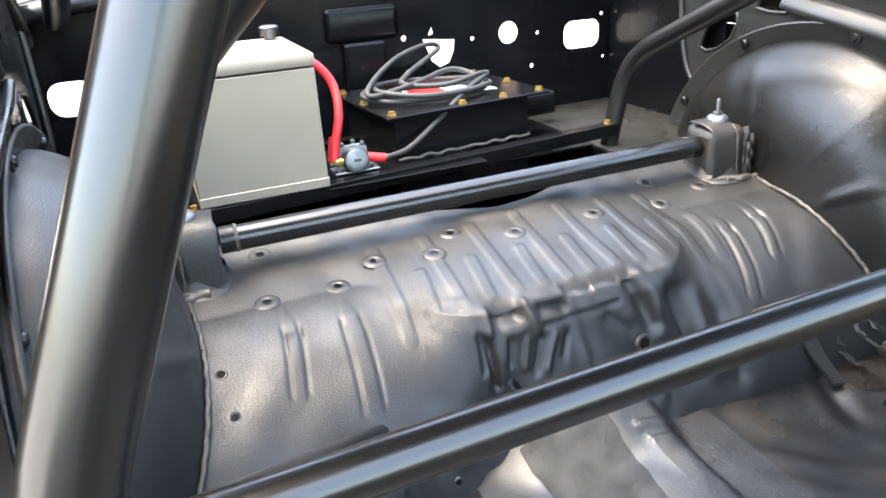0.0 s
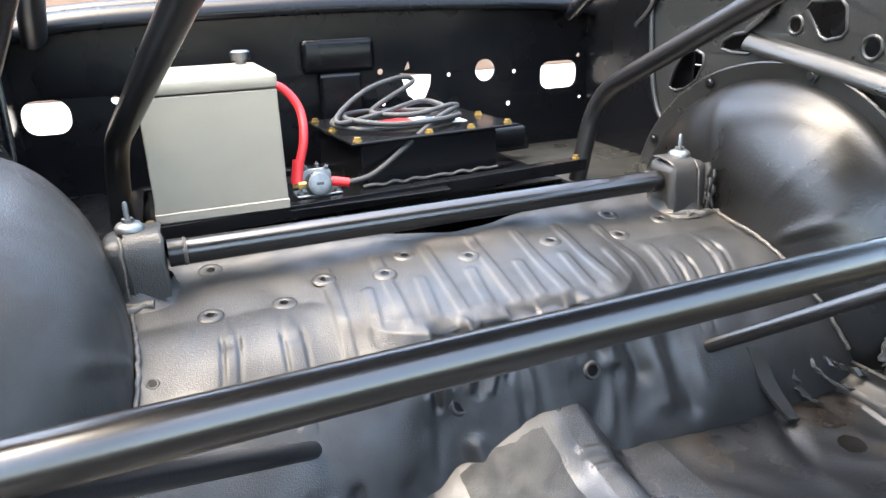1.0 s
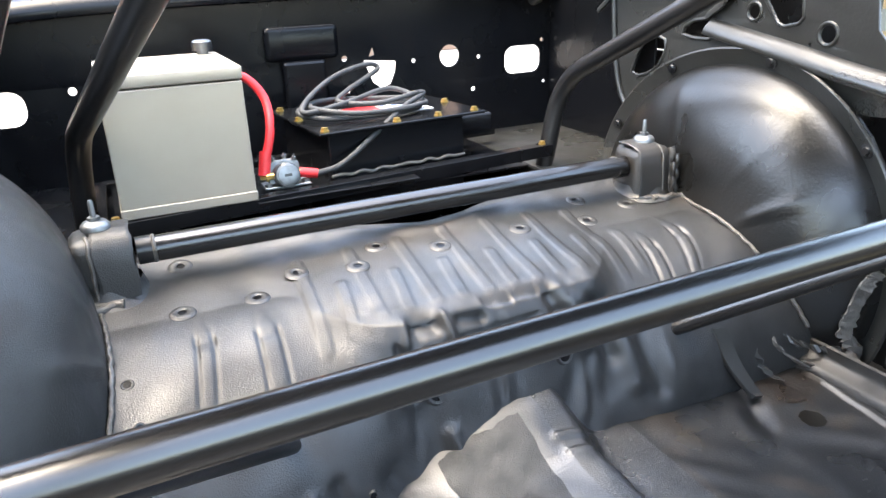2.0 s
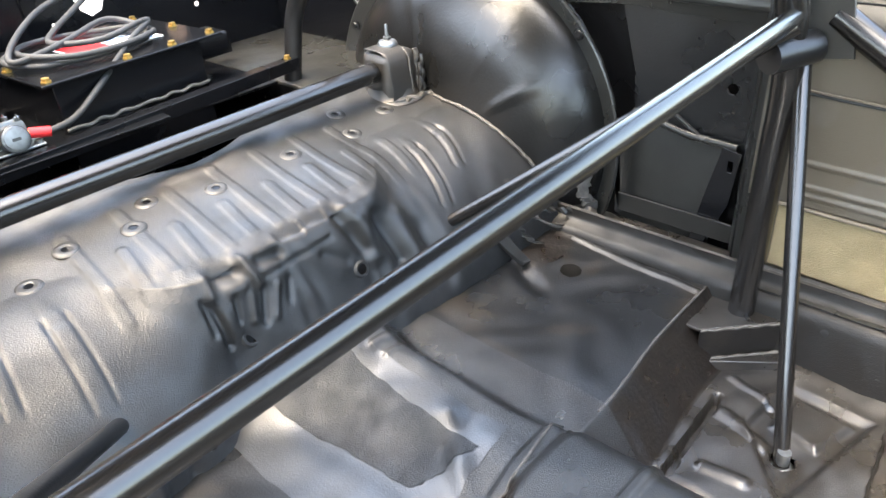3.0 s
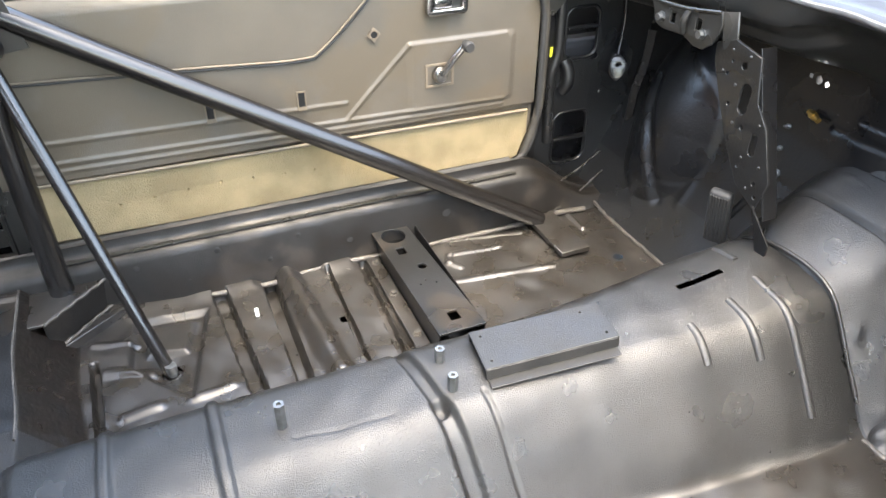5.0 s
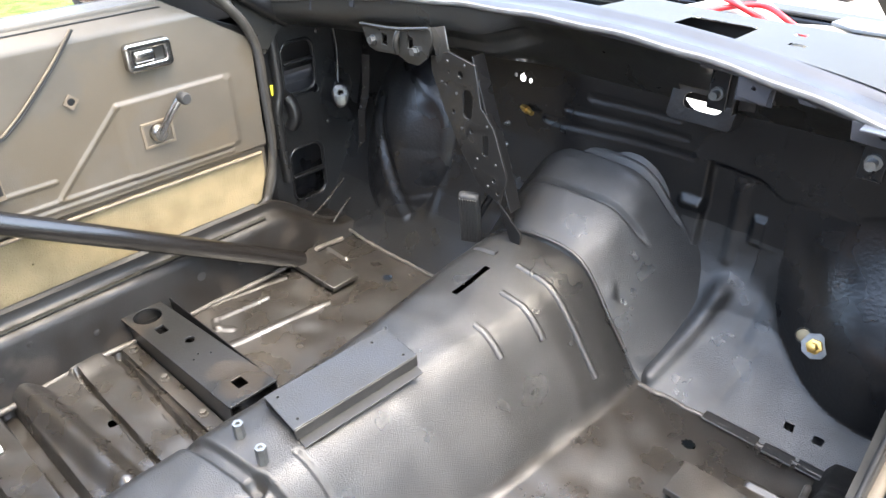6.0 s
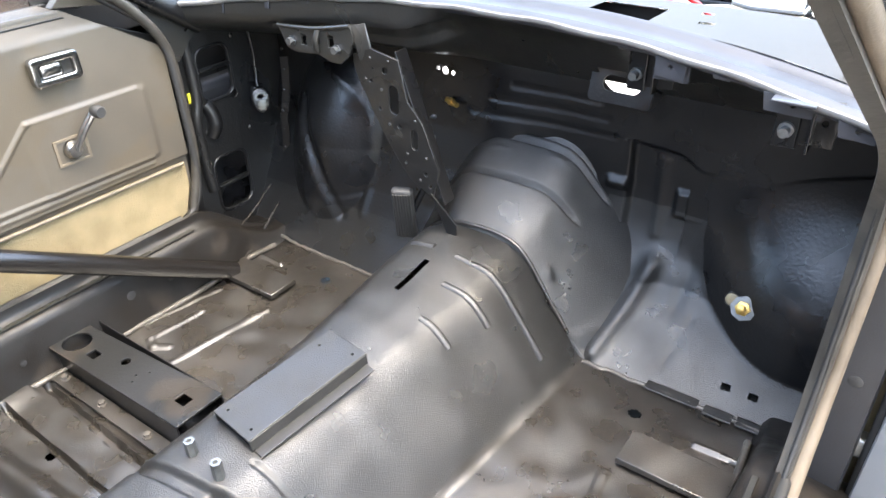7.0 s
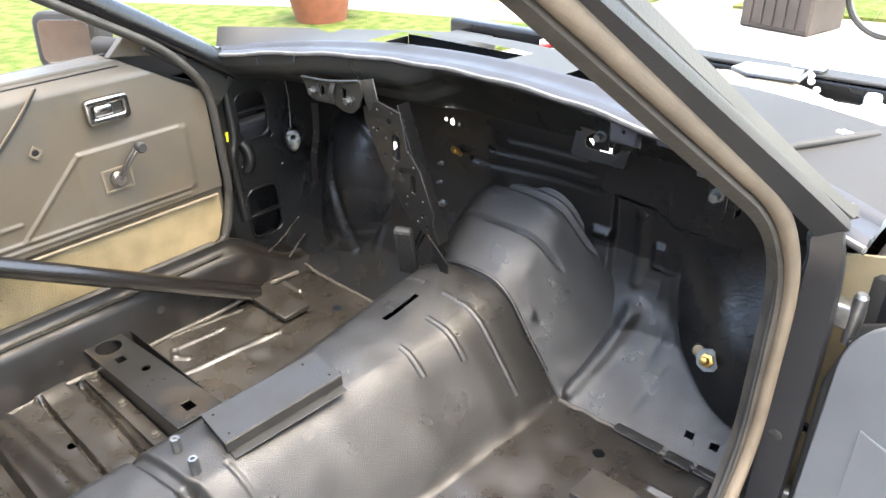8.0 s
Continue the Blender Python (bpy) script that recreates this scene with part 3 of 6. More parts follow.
# ---- bell-housing cover: rounded sections that widen toward the firewall ----
def cover_section(f, n=120):
    wt, wb, zt = 0.088 + 0.027 * f, 0.252 + 0.150 * f, 0.516 + 0.152 * f + 0.008 * math.sin(math.pi * f)
    line = bent([(wb + 0.10, 0, 0.262), (wb, 0, 0.275), (wt, 0, zt - 0.006), (0, 0, zt + 0.004), (-wt, 0, zt - 0.006), (-wb, 0, 0.275), (-wb - 0.10, 0, 0.262)], 0.055, 12)
    run = np.cumsum([0] + [(p - q).length for p, q in zip(line[1:], line)])
    u = np.linspace(0, run[-1], n)
    return np.interp(u, run, [p.x for p in line]), np.interp(u, run, [p.z for p in line])


fs = np.linspace(0, 1, 80)
secs = [cover_section(f) for f in fs]
BX, BZ = np.array([q[0] for q in secs]) - 0.010, np.array([q[1] for q in secs])
BF = np.repeat(fs[:, None], 120, 1)
BU = np.repeat(np.linspace(0, 1, 120)[None], 80, 0)
tx, tz = np.gradient(BX, axis=1), np.gradient(BZ, axis=1)
tl = np.hypot(tx, tz) + 1e-9
swell = np.zeros_like(BF)
arch = ((BU - 0.50) / 0.16) ** 2
for f0, f1, half_run, h, w in ((0.465, 0.10, 0.150, -0.0105, 0.018), (0.845, 0.07, 0.165, -0.0095, 0.016), (0.935, 0.05, 0.165, -0.0095, 0.016)):
    swell += h * np.exp(-(((BF - f0 - f1 * arch) / w) ** 2)) * (1 - step(half_run, half_run + 0.02, np.abs(BU - 0.50)))
# dent in the flank, the raised fillet along the toe board and two small bumps
swell += 0.004 * np.exp(-((BF - 0.10) / 0.05) ** 2 - ((BU - 0.69) / 0.014) ** 2) - 0.003 * np.exp(-((BF - 0.16) / 0.04) ** 2 - ((BU - 0.715) / 0.016) ** 2)
swell += 0.005 * np.exp(-((BU - 0.850) / 0.022) ** 2) * step(0.02, 0.15, BF)
swell += 0.003 * np.exp(-((BF - 0.72) / 0.025) ** 2 - ((BU - 0.46) / 0.010) ** 2) + 0.003 * np.exp(-((BF - 0.78) / 0.025) ** 2 - ((BU - 0.57) / 0.012) ** 2)
swell += 0.0006 * np.sin(17 * BF + 2 * np.sin(21 * BU)) * np.sin(27 * BU)
BX, BZ = BX + swell * tz / tl, BZ - swell * tx / tl
BY = -0.866 - 0.205 * BF
# turned-in edge that meets the tunnel
BX = np.concatenate([(BX[:1] + 0.010) * 0.88 - 0.010, BX])
BZ = np.concatenate([BZ[:1] - 0.07, BZ])
BY = np.concatenate([BY[:1] + 0.004, BY])
tagged(finish("bell_housing_cover", sheet(BX, BY, BZ), PAINT_TEX, angle=70), "swelling bell-housing cover of the tunnel in textured black paint", "tunnel cover", kind="structure")
seam_pts = [(float(BX[1, i]), -0.866 + 0.0012 * math.sin(i * 1.7), float(BZ[1, i]) + 0.001) for i in range(20, 101, 3)]
tagged(finish("trim_tunnel_weld", sweep(seam_pts, 0.0042, 8), PAINT_FLOOR), "rough weld seam between the tunnel and its cover", "weld seam", kind="structure")


# ---- firewall with toe board ----
def firewall_depth(x, z):
    left = np.interp(z, [0.27, 0.30, 0.37, 0.456, 0.55, 0.64, 0.72, 0.80, 0.90, 1.0], [-0.852, -0.872, -0.918, -0.965, -1.005, -1.03, -1.045, -1.055, -1.06, -1.06])
    toe = np.interp(z, [0.27, 0.28, 0.30, 0.335, 0.382, 0.411, 0.46, 0.52, 0.60, 0.75, 0.90, 1.0], [-0.856, -0.866, -0.893, -0.940, -1.0, -1.03, -1.050, -1.062, -1.068, -1.062, -1.06, -1.06])
    side = step(-0.10, 0.10, x)
    y = toe * (1 - side) + left * side
    # swage lines above the bulge
    for i, zz in enumerate((0.700, 0.735, 0.768)):
        y = y + bead(x, z, -0.20 + 0.02 * i, zz - 0.01, 0.13 - 0.05 * i, zz - 0.01, 0.013, -0.0032, 0.95)
    # passenger side: the lower field set back under a stepped edge, a small block, a crease and folds
    edge = np.interp(x, [-0.70, -0.58, -0.50, -0.38, -0.33, -0.24], [0.74, 0.70, 0.665, 0.66, 0.686, 0.692])
    y = y - 0.014 * (1 - step(edge - 0.010, edge + 0.006, z)) * (1 - step(-0.246, -0.230, x)) * step(0.42, 0.50, z)
    y = y + pad(x, z, -0.400, -0.335, 0.548, 0.604, 0.012, 0.008) + ridge(x, z, -0.300, 0.66, -0.305, 0.50, 0.012, 0.006) - ridge(x, z, -0.405, 0.55, -0.390, 0.385, 0.014, 0.006)
    y = y - ridge(x, z, -0.430, 0.375, -0.412, 0.310, 0.008, 0.003) + pad(x, z, -0.238, -0.19, 0.585, 0.605, 0.012, 0.010) + blob(x, z, -0.50, 0.79, 0.06, 0.03, 0.005)
    # rounded fillet along the foot of the bell-housing cover
    y = y + 0.026 * np.max([ridge(x, z, *p, *q, 0.019, 1.0) for p, q in (((-0.274, 0.305), (-0.300, 0.370)), ((-0.300, 0.370), (-0.320, 0.445)))], axis=0)
    # inner wing that swells into the footwell round the hose fitting
    wing = -1.068 + smin(smax((-x - 0.39) * 0.72, 0 * x, 0.02), 0 * x + 0.125, 0.05) * (1 - step(0.43, 0.70, z))
    y = np.where(x < -0.36, smax(y, wing, 0.012), y)
    # driver's footwell: a tall bulge with a curved flute and hollow on one flank and a crease round the other
    y = y + 0.070 * np.clip(1 - (((x - 0.520) / 0.148) ** 2 + ((z - 0.56) / 0.205) ** 2), 0, 1) ** 0.95
    flute = [(0.640, 0.625), (0.600, 0.568), (0.553, 0.510), (0.505, 0.440), (0.470, 0.375)]
    hollow = [(0.600, 0.640), (0.568, 0.575), (0.522, 0.512), (0.485, 0.445), (0.452, 0.380)]
    crease = [(0.505, 0.715), (0.440, 0.675), (0.400, 0.625), (0.387, 0.55), (0.388, 0.40)]
    for line, h, w in ((flute, 0.0045, 0.015), (hollow, -0.0075, 0.013), (crease, 0.0035, 0.013), ([(0.468, 0.428), (0.405, 0.445)], -0.004, 0.010)):
        line = [(p.x, p.z) for p in spline([(a, 0, b) for a, b in line], 5)]
        y = y + h * np.max([ridge(x, z, *p, *q, w, 1.0) for p, q in zip(line, line[1:])], axis=0)
    return y


fx, fz = np.linspace(-0.76, 0.78, 520), np.linspace(0.272, 0.83, 200)
FX, FZ = np.meshgrid(fx, fz, indexing="ij")
FY = firewall_depth(FX, FZ)
FCX, FCZ = (FX[:-1, :-1] + FX[1:, 1:]) / 2, (FZ[:-1, :-1] + FZ[1:, 1:]) / 2
fcut = np.zeros_like(FCX, bool)
for hx, hz, rx, rz in ((-0.215, 0.805, 0.048, 0.024), (0.206, 0.762, 0.0075, 0.008), (0.226, 0.764, 0.0045, 0.0048), (0.186, 0.760, 0.0042, 0.0045), (0.398, 0.660, 0.009, 0.011)):
    fcut |= ((FCX - hx) / rx) ** 2 + ((FCZ - hz) / rz) ** 2 < 1
for hx in (-0.535, -0.585):
    fcut |= (np.abs(FCX - hx) < 0.0090) & (np.abs(FCZ - 0.3125) < 0.0045)
# the slanting toe board, in the floor's textured paint, ends at the round inner wing
toe_line = np.interp(FCZ, [0.27, 0.28, 0.30, 0.335, 0.382, 0.411, 0.46, 0.52, 0.60], [-0.856, -0.866, -0.893, -0.940, -1.0, -1.03, -1.050, -1.062, -1.068])
wing_line = -1.068 + smin(smax((-FCX - 0.39) * 0.72, 0 * FCX, 0.02), 0 * FCX + 0.125, 0.05) * (1 - step(0.43, 0.70, FCZ))
toe_driver = (FCX > 0.16) & (FCZ < 0.405)
toe = (FCX < -0.20) & (FCZ < 0.565) & (toe_line > wing_line - 0.004)
tagged(finish("toe_board", sheet(FX, FY, FZ, ~fcut & toe), PAINT_TEX, angle=60), "slanted toe board in textured black-grey paint", "toe board", kind="structure")
tagged(finish("toe_board", sheet(FX, FY, FZ, toe_driver), PAINT_MID, angle=60), "scuffed black toe board under the pedals", "toe board", kind="structure")
# the wall and wing's deeper gloss black also holds their shade
tagged(finish("wall_firewall", sheet(FX, FY, FZ, ~fcut & ~toe & ~toe_driver), PAINT_DARK, angle=60),
       "black painted steel firewall with swaged ribs and open holes", "firewall", kind="structure")

# lumpy sealer along the joints of floor, toe board and cover
def joint_bead(pts, r, mat, label, seed):
    rnd = random.Random(seed)
    line = [p + Vector((rnd.uniform(-1, 1), rnd.uniform(-1, 1), rnd.uniform(-0.5, 0.5))) * r * 0.5 for p in spline(pts, 10)]
    return tagged(finish("trim_joint_sealer", sweep(line, r, 7), mat), label, "sealer", kind="structure")


joint_bead([(-0.262, -0.858, 0.284), (-0.40, -0.862, 0.283), (-0.52, -0.863, 0.283), (-0.64, -0.860, 0.285)], 0.0045, WELD, "uneven sealer bead between floor and toe board", 1)
joint_bead([(0.25, -0.856, 0.284), (0.40, -0.858, 0.283), (0.55, -0.858, 0.284), (0.66, -0.86, 0.30)], 0.0045, WELD, "uneven sealer bead between floor and toe board", 2)
for dx in (0.0, 0.05):
    joint_bead([(0.60 + dx, -0.70, 0.295 + dx), (0.64 + dx * 0.6, -0.80, 0.31 + dx), (0.66 + dx * 0.4, -0.90, 0.36 + dx)], 0.003, PAINT_FLOOR, "rough sealer lines in the corner of the footwell", 3)
for x0, x1, y in ((-0.40, -0.50, -0.862), (-0.515, -0.565, -0.858), (-0.575, -0.635, -0.860)):
    lip = box(x0, x1, y - 0.014, y + 0.010, 0.284, 0.2875, 0.0012, m=None)
    tagged(finish("toe_board_lip", lip, PAINT), "folded spot-welded lip at the toe board foot", "lip", kind="structure")


# ---- sills ----
def sill(s):
    prof = [(0.606, 0.275), (0.616, 0.31), (0.627, 0.395), (0.632, 0.408), (0.640, 0.415), (0.660, 0.420), (0.665, 0.428), (0.667, 0.444), (0.672, 0.447), (0.677, 0.444), (0.680, 0.424), (0.70, 0.404), (0.77, 0.395), (0.79, 0.36), (0.79, 0.20)]
    ys = np.linspace(-0.88, 0.93, 90)
    px, pz = np.array([p[0] for p in prof]), np.array([p[1] for p in prof])
    X = np.repeat(px[:, None], len(ys), 1)
    Z = np.repeat(pz[:, None], len(ys), 1)
    Y = np.repeat(ys[None], len(px), 0)
    low = 1 - 0.72 * step(-0.64, -0.86, Y)
    Z = 0.275 + (Z - 0.275) * np.where(Z > 0.28, low, 1.0)
    wob = 0.003 * np.sin(Y * 23) * (Z < 0.33)
    return sheet((X + wob) * s, Y, Z)


for n, s in ((1, 1), (2, -1)):
    tagged(finish(f"sill_{n}", sill(s), SILL), "black painted inner rocker sill under the door opening", "sill", kind="structure")

for s in (1, -1):
    finish("sill_seal", sweep([(s * 0.683, y, 0.437) for y in np.linspace(-0.62, 0.46, 12)], 0.0095, 10), RUBBER, bpy.data.objects["sill_1" if s > 0 else "sill_2"], "black rubber sill seal")
    finish("sill_step", ribbon([(s * 0.640, y, 0.4195 + 0.0006 * math.sin(y * 40)) for y in np.linspace(-0.62, 0.46, 30)], [(s * 0.650, y, 0.4215) for y in np.linspace(-0.62, 0.46, 30)], 0.003), PRIMER, bpy.data.objects["sill_1" if s > 0 else "sill_2"])
# drain holes along the inner sill, their shade put on as black discs, and the seam sealer bead at its foot
for y, z, r in ((0.30, 0.385, 0.006), (0.20, 0.33, 0.005), (0.13, 0.39, 0.006), (0.02, 0.34, 0.005), (-0.05, 0.385, 0.005), (-0.17, 0.345, 0.006), (-0.42, 0.36, 0.009), (-0.52, 0.35, 0.006), (0.40, 0.34, 0.006)):
    x = np.interp(z, [0.31, 0.395], [0.616, 0.627])
    hole = lathe([(0, 0.0006), (r, 0.0006), (r * 1.25, 0.0)], 14, Matrix.Translation((x - 0.0012, y, z)) @ Matrix.Rotation(radians(-90), 4, 'Y'))
    finish("drain_hole", hole, RUBBER, bpy.data.objects["sill_1"])
for s in (1, -1):
    seam = sweep(spline([(s * (0.606 + 0.006 * math.sin(i * 2.1)), -0.82 + i * 0.105, 0.288 + 0.004 * math.sin(i * 1.3)) for i in range(13)]), 0.0065, 8)
    tagged(finish("trim_seam_sealer", seam, WELD), "lumpy sealer bead where the floor meets the sill", "sealer", kind="structure")


# ---- wheel housings ----
def wheelhouse(s):
    r = np.linspace(0.0, 1.0, 44) ** 0.8
    a = np.radians(np.linspace(-52, 232, 120))
    R, A = np.meshgrid(r, a, indexing="ij")
    rad = 0.385 * R
    Y = 1.215 + rad * np.cos(A) * np.where(np.cos(A) > 0, 1.15, 1.0)
    Z = 0.555 + rad * np.sin(A)
    inner = 0.166 - 0.022 * step(0.98, 1.36, Y)
    depth = (inner + (0.0 if s > 0 else 0.042)) * np.clip(1 - R ** 2.9, 0, 1) ** 0.58
    # pressed radial beads
    for ang in (2.15, 1.25):
        depth += 0.0018 * np.exp(-((A - ang) / 0.03) ** 2) * step(0.40, 0.6, R) * (1 - step(0.9, 0.97, R))
    depth += 0.008 * np.exp(-((Z - 0.686 + 0.62 * (Y - 1.01)) / 0.009) ** 2) * step(1.08, 1.04, Y) * step(0.94, 0.97, Y)
    X = 0.765 - depth
    return sheet(X * s, Y, Z)


for n, s in ((1, 1), (2, -1)):
    # same paint on both housings; the driver's darker copy carries its shaded falloff
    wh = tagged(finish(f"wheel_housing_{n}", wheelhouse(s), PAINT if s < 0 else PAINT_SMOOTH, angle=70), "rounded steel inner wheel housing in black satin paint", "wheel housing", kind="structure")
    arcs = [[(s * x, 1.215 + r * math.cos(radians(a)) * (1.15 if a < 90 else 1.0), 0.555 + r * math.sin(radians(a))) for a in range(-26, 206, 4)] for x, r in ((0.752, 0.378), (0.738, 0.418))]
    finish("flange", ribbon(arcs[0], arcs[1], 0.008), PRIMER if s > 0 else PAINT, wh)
    for a in (28, 62, 100, 140):
        c = Matrix.Translation((s * 0.738, 1.215 + 0.40 * math.cos(radians(a)) * (1.15 if a < 90 else 1.0), 0.555 + 0.40 * math.sin(radians(a)))) @ Matrix.Rotation(radians(-90 * s), 4, 'Y')
        finish("clip", lathe([(0, 0.006), (0.007, 0.006), (0.009, 0.002), (0.014, 0.001), (0.014, -0.003)], 12, c), PAINT_DARK, wh)

# flanged seam where the hump meets each wheel housing
def housing_x(y, z, s):
    q = min(1.0, math.hypot(y - 1.215, z - 0.555) / 0.385)
    u = min(1.0, max(0.0, (y - 0.98) / 0.38))
    inner = 0.166 - 0.022 * u * u * (3 - 2 * u)
    return 0.765 - (inner + (0.0 if s > 0 else 0.042)) * max(0.0, 1 - q ** 2.9) ** 0.58


for s in (1, -1):
    edge = []
    for i in range(8, 46):
        th = min(math.pi / 2, i * 0.04)
        y, z = 0.895 + 0.285 * (1 - math.cos(th)), 0.385 + 0.265 * math.sin(th)
        if i > 39:
            y, z = y + (i - 39) * 0.010, z + (i - 39) * 0.0015
        edge.append((s * (housing_x(y, z, s) - 0.004 + 0.0012 * math.sin(i * 2.3)), y - 0.002, z + 0.003))
    tagged(finish("trim_hump_seam", sweep(spline(edge, 3), 0.0042, 8), WELD), "pale folded seam between the axle hump and the wheel housing", "seam", kind="structure")

# ---- quarter panels ----
QUARTER_HOLES = [[(1.606, 0.880), (1.590, 0.925), (1.558, 0.968), (1.520, 0.978), (1.487, 0.968), (1.484, 0.945), (1.505, 0.905), (1.545, 0.880), (1.580, 0.872)],
                 [(1.430, 0.985), (1.424, 1.004), (1.395, 1.018), (1.345, 1.026), (1.328, 1.016), (1.330, 0.988), (1.345, 0.978), (1.395, 0.978)],
                 circle(0.018, 1.225, 1.043, 18), [(1.205, 1.075), (1.190, 1.090), (1.125, 1.094), (1.110, 1.080), (1.102, 1.036), (1.112, 1.024), (1.145, 1.016), (1.162, 1.022)],
                 circle(0.021, 1.044, 1.008, 18)]


def quarter(s):
    outline = [(0.46, 0.42), (0.46, 0.935), (0.80, 0.945), (0.89, 0.965), (0.945, 1.02), (0.98, 1.20), (1.30, 1.20), (1.69, 1.15), (1.69, 1.06), (1.668, 0.90), (1.640, 0.82), (1.60, 0.78)]
    arc = [(1.215 + 0.37 * math.cos(radians(a)) * (1.15 if a < 90 else 1.0), 0.555 + 0.37 * math.sin(radians(a))) for a in range(38, 176, 6)]
    outline += arc + [(0.80, 0.42)]
    holes = QUARTER_HOLES + [circle(0.005, 1.30, 0.958, 12), circle(0.005, 1.08, 0.985, 12), circle(0.006, 1.46, 0.90, 12),
                             [(0.53, 0.46), (0.812, 0.46), (0.810, 0.56), (0.832, 0.68), (0.868, 0.76), (0.923, 0.835), (0.958, 0.868), (0.80, 0.880), (0.70, 0.872), (0.56, 0.87), (0.53, 0.85)]]
    return plate(outline, holes, 0.004, 0.001, on_x(s * 0.765))


for n, s in ((1, 1), (2, -1)):
    # lighter grey on the driver's panel, deep black on the passenger's
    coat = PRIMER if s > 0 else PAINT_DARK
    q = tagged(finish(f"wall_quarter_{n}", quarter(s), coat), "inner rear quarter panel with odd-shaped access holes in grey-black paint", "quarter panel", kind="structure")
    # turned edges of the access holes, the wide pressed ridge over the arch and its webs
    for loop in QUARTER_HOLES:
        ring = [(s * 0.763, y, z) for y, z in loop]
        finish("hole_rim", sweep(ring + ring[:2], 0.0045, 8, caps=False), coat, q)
    for i in (1, 3):
        y = 1.06 + 0.20 * i
        finish("web", sweep(spline([(s * 0.758, y, 1.13), (s * 0.752, y + 0.03, 1.07), (s * 0.758, y + 0.09, 1.03)], 5), 0.012, 8, flat=0.6), coat, q)
    finish("belt_ridge", sweep(spline([(s * 0.752, 0.48, 0.915), (s * 0.752, 0.80, 0.920), (s * 0.752, 0.95, 0.938), (s * 0.752, 1.10, 0.966), (s * 0.752, 1.25, 0.992), (s * 0.756, 1.34, 1.008)], 8), 0.024, 14, flat=0.5), coat, q)
    finish("rear_edge", sweep(spline([(s * 0.760, 1.69, 1.14), (s * 0.758, 1.688, 1.05), (s * 0.756, 1.666, 0.90), (s * 0.756, 1.638, 0.82), (s * 0.758, 1.60, 0.775)], 6), 0.007, 10), coat, q)
    tagged(finish("wall_boot_side", box(s * 0.80 - 0.003, s * 0.80 + 0.003, 1.56, 2.055, 0.66, 1.16, 0.002), BOOT), "black inner side wall of the boot", "boot side", kind="structure")
    # outer skin closes the side
    skin = box(s * 0.84 - 0.003, s * 0.84 + 0.003, 0.47, 2.12, 0.22, 0.93, 0.002)
    add(skin, box(s * 0.84 - 0.003, s * 0.84 + 0.003, 1.0, 2.12, 0.932, 1.16, 0.002))
    # deep black on the driver's side, slate on the passenger's
    tagged(finish(f"wall_outer_skin_{n}", skin, PAINT_DARK if s > 0 else DOORSKIN), "dark painted outer body side", "body side", kind="structure")
# the ledge beside the driver's rear seat and its pale liner
ledge = box(0.64, 0.77, 0.52, 0.93, 0.385, 0.40, 0.003)
tagged(finish("trim_ledge", ledge, PAINT_FLOOR), "flat ledge beside the rear seat pan in dark paint", "ledge", kind="structure")
LY, LZ = np.meshgrid(np.linspace(0.595, 0.835, 40), np.linspace(0.385, 0.628, 40), indexing="ij")
LXX = 0.812 - 0.034 * np.clip(1 - np.abs((LY - 0.690) / 0.150) ** 2.6, 0, 1) ** 0.7 * np.clip(1 - np.abs((LZ - 0.49) / 0.22) ** 3, 0, 1) ** 0.7
liner = tagged(finish("quarter_liner", sheet(LXX, LY, LZ), LINER, angle=70), "pale grey rounded inner skin behind the quarter opening", "liner", kind="structure")
finish("upper_panel", plate([(0.545, 0.612), (0.790, 0.632), (0.800, 0.74), (0.840, 0.885), (0.545, 0.885)], [circle(0.012, 0.591, 0.735, 18), circle(0.005, 0.70, 0.70, 12)], 0.003, 0.001, on_x(0.792)), PAINT_MID, liner, "dull black upper panel with a round hole")
finish("cross_rail", sweep(spline([(0.782, 0.790, 0.655), (0.778, 0.724, 0.642), (0.776, 0.660, 0.630), (0.778, 0.560, 0.624)], 6), 0.0085, 10), PRIMER, liner)
finish("cross_rail", sweep([(0.780, 0.700, 0.668), (0.777, 0.640, 0.632)], 0.0045, 8), PRIMER, liner)
finish("edge_strip", plate([(0.585, 0.622), (0.548, 0.615), (0.560, 0.50), (0.605, 0.385), (0.632, 0.385), (0.612, 0.50)], [rounded(0.012, 0.026, 0.002, 2, 0.566, 0.585)], 0.003, 0.001, on_x(0.772)), PAINT_DARK, liner)

# lumpy sealer and a folded tab at the foot of the wheel housing
for pts, r in (([(0.715, 0.83, 0.398), (0.69, 0.875, 0.402), (0.665, 0.925, 0.405), (0.63, 0.945, 0.425), (0.60, 0.975, 0.45), (0.585, 1.01, 0.48)], 0.013),
               ([(0.715, 0.845, 0.40), (0.725, 0.86, 0.44), (0.72, 0.90, 0.49), (0.725, 0.885, 0.53)], 0.016), ([(0.72, 0.80, 0.40), (0.715, 0.77, 0.41), (0.712, 0.70, 0.405)], 0.008),
               ([(0.70, 0.90, 0.41), (0.71, 0.93, 0.46), (0.70, 0.96, 0.49)], 0.014)):
    bm = sweep(spline(pts, 6), r, 10)
    for k, v in enumerate(bm.verts):
        v.co += Vector((math.sin(k * 12.9), math.sin(k * 7.7), math.sin(k * 5.3))) * r * 0.35
    tagged(finish("trim_lumpy_sealer", bm, PUTTY), "pale lumpy seam sealer at the wheel housing foot", "sealer", kind="structure")
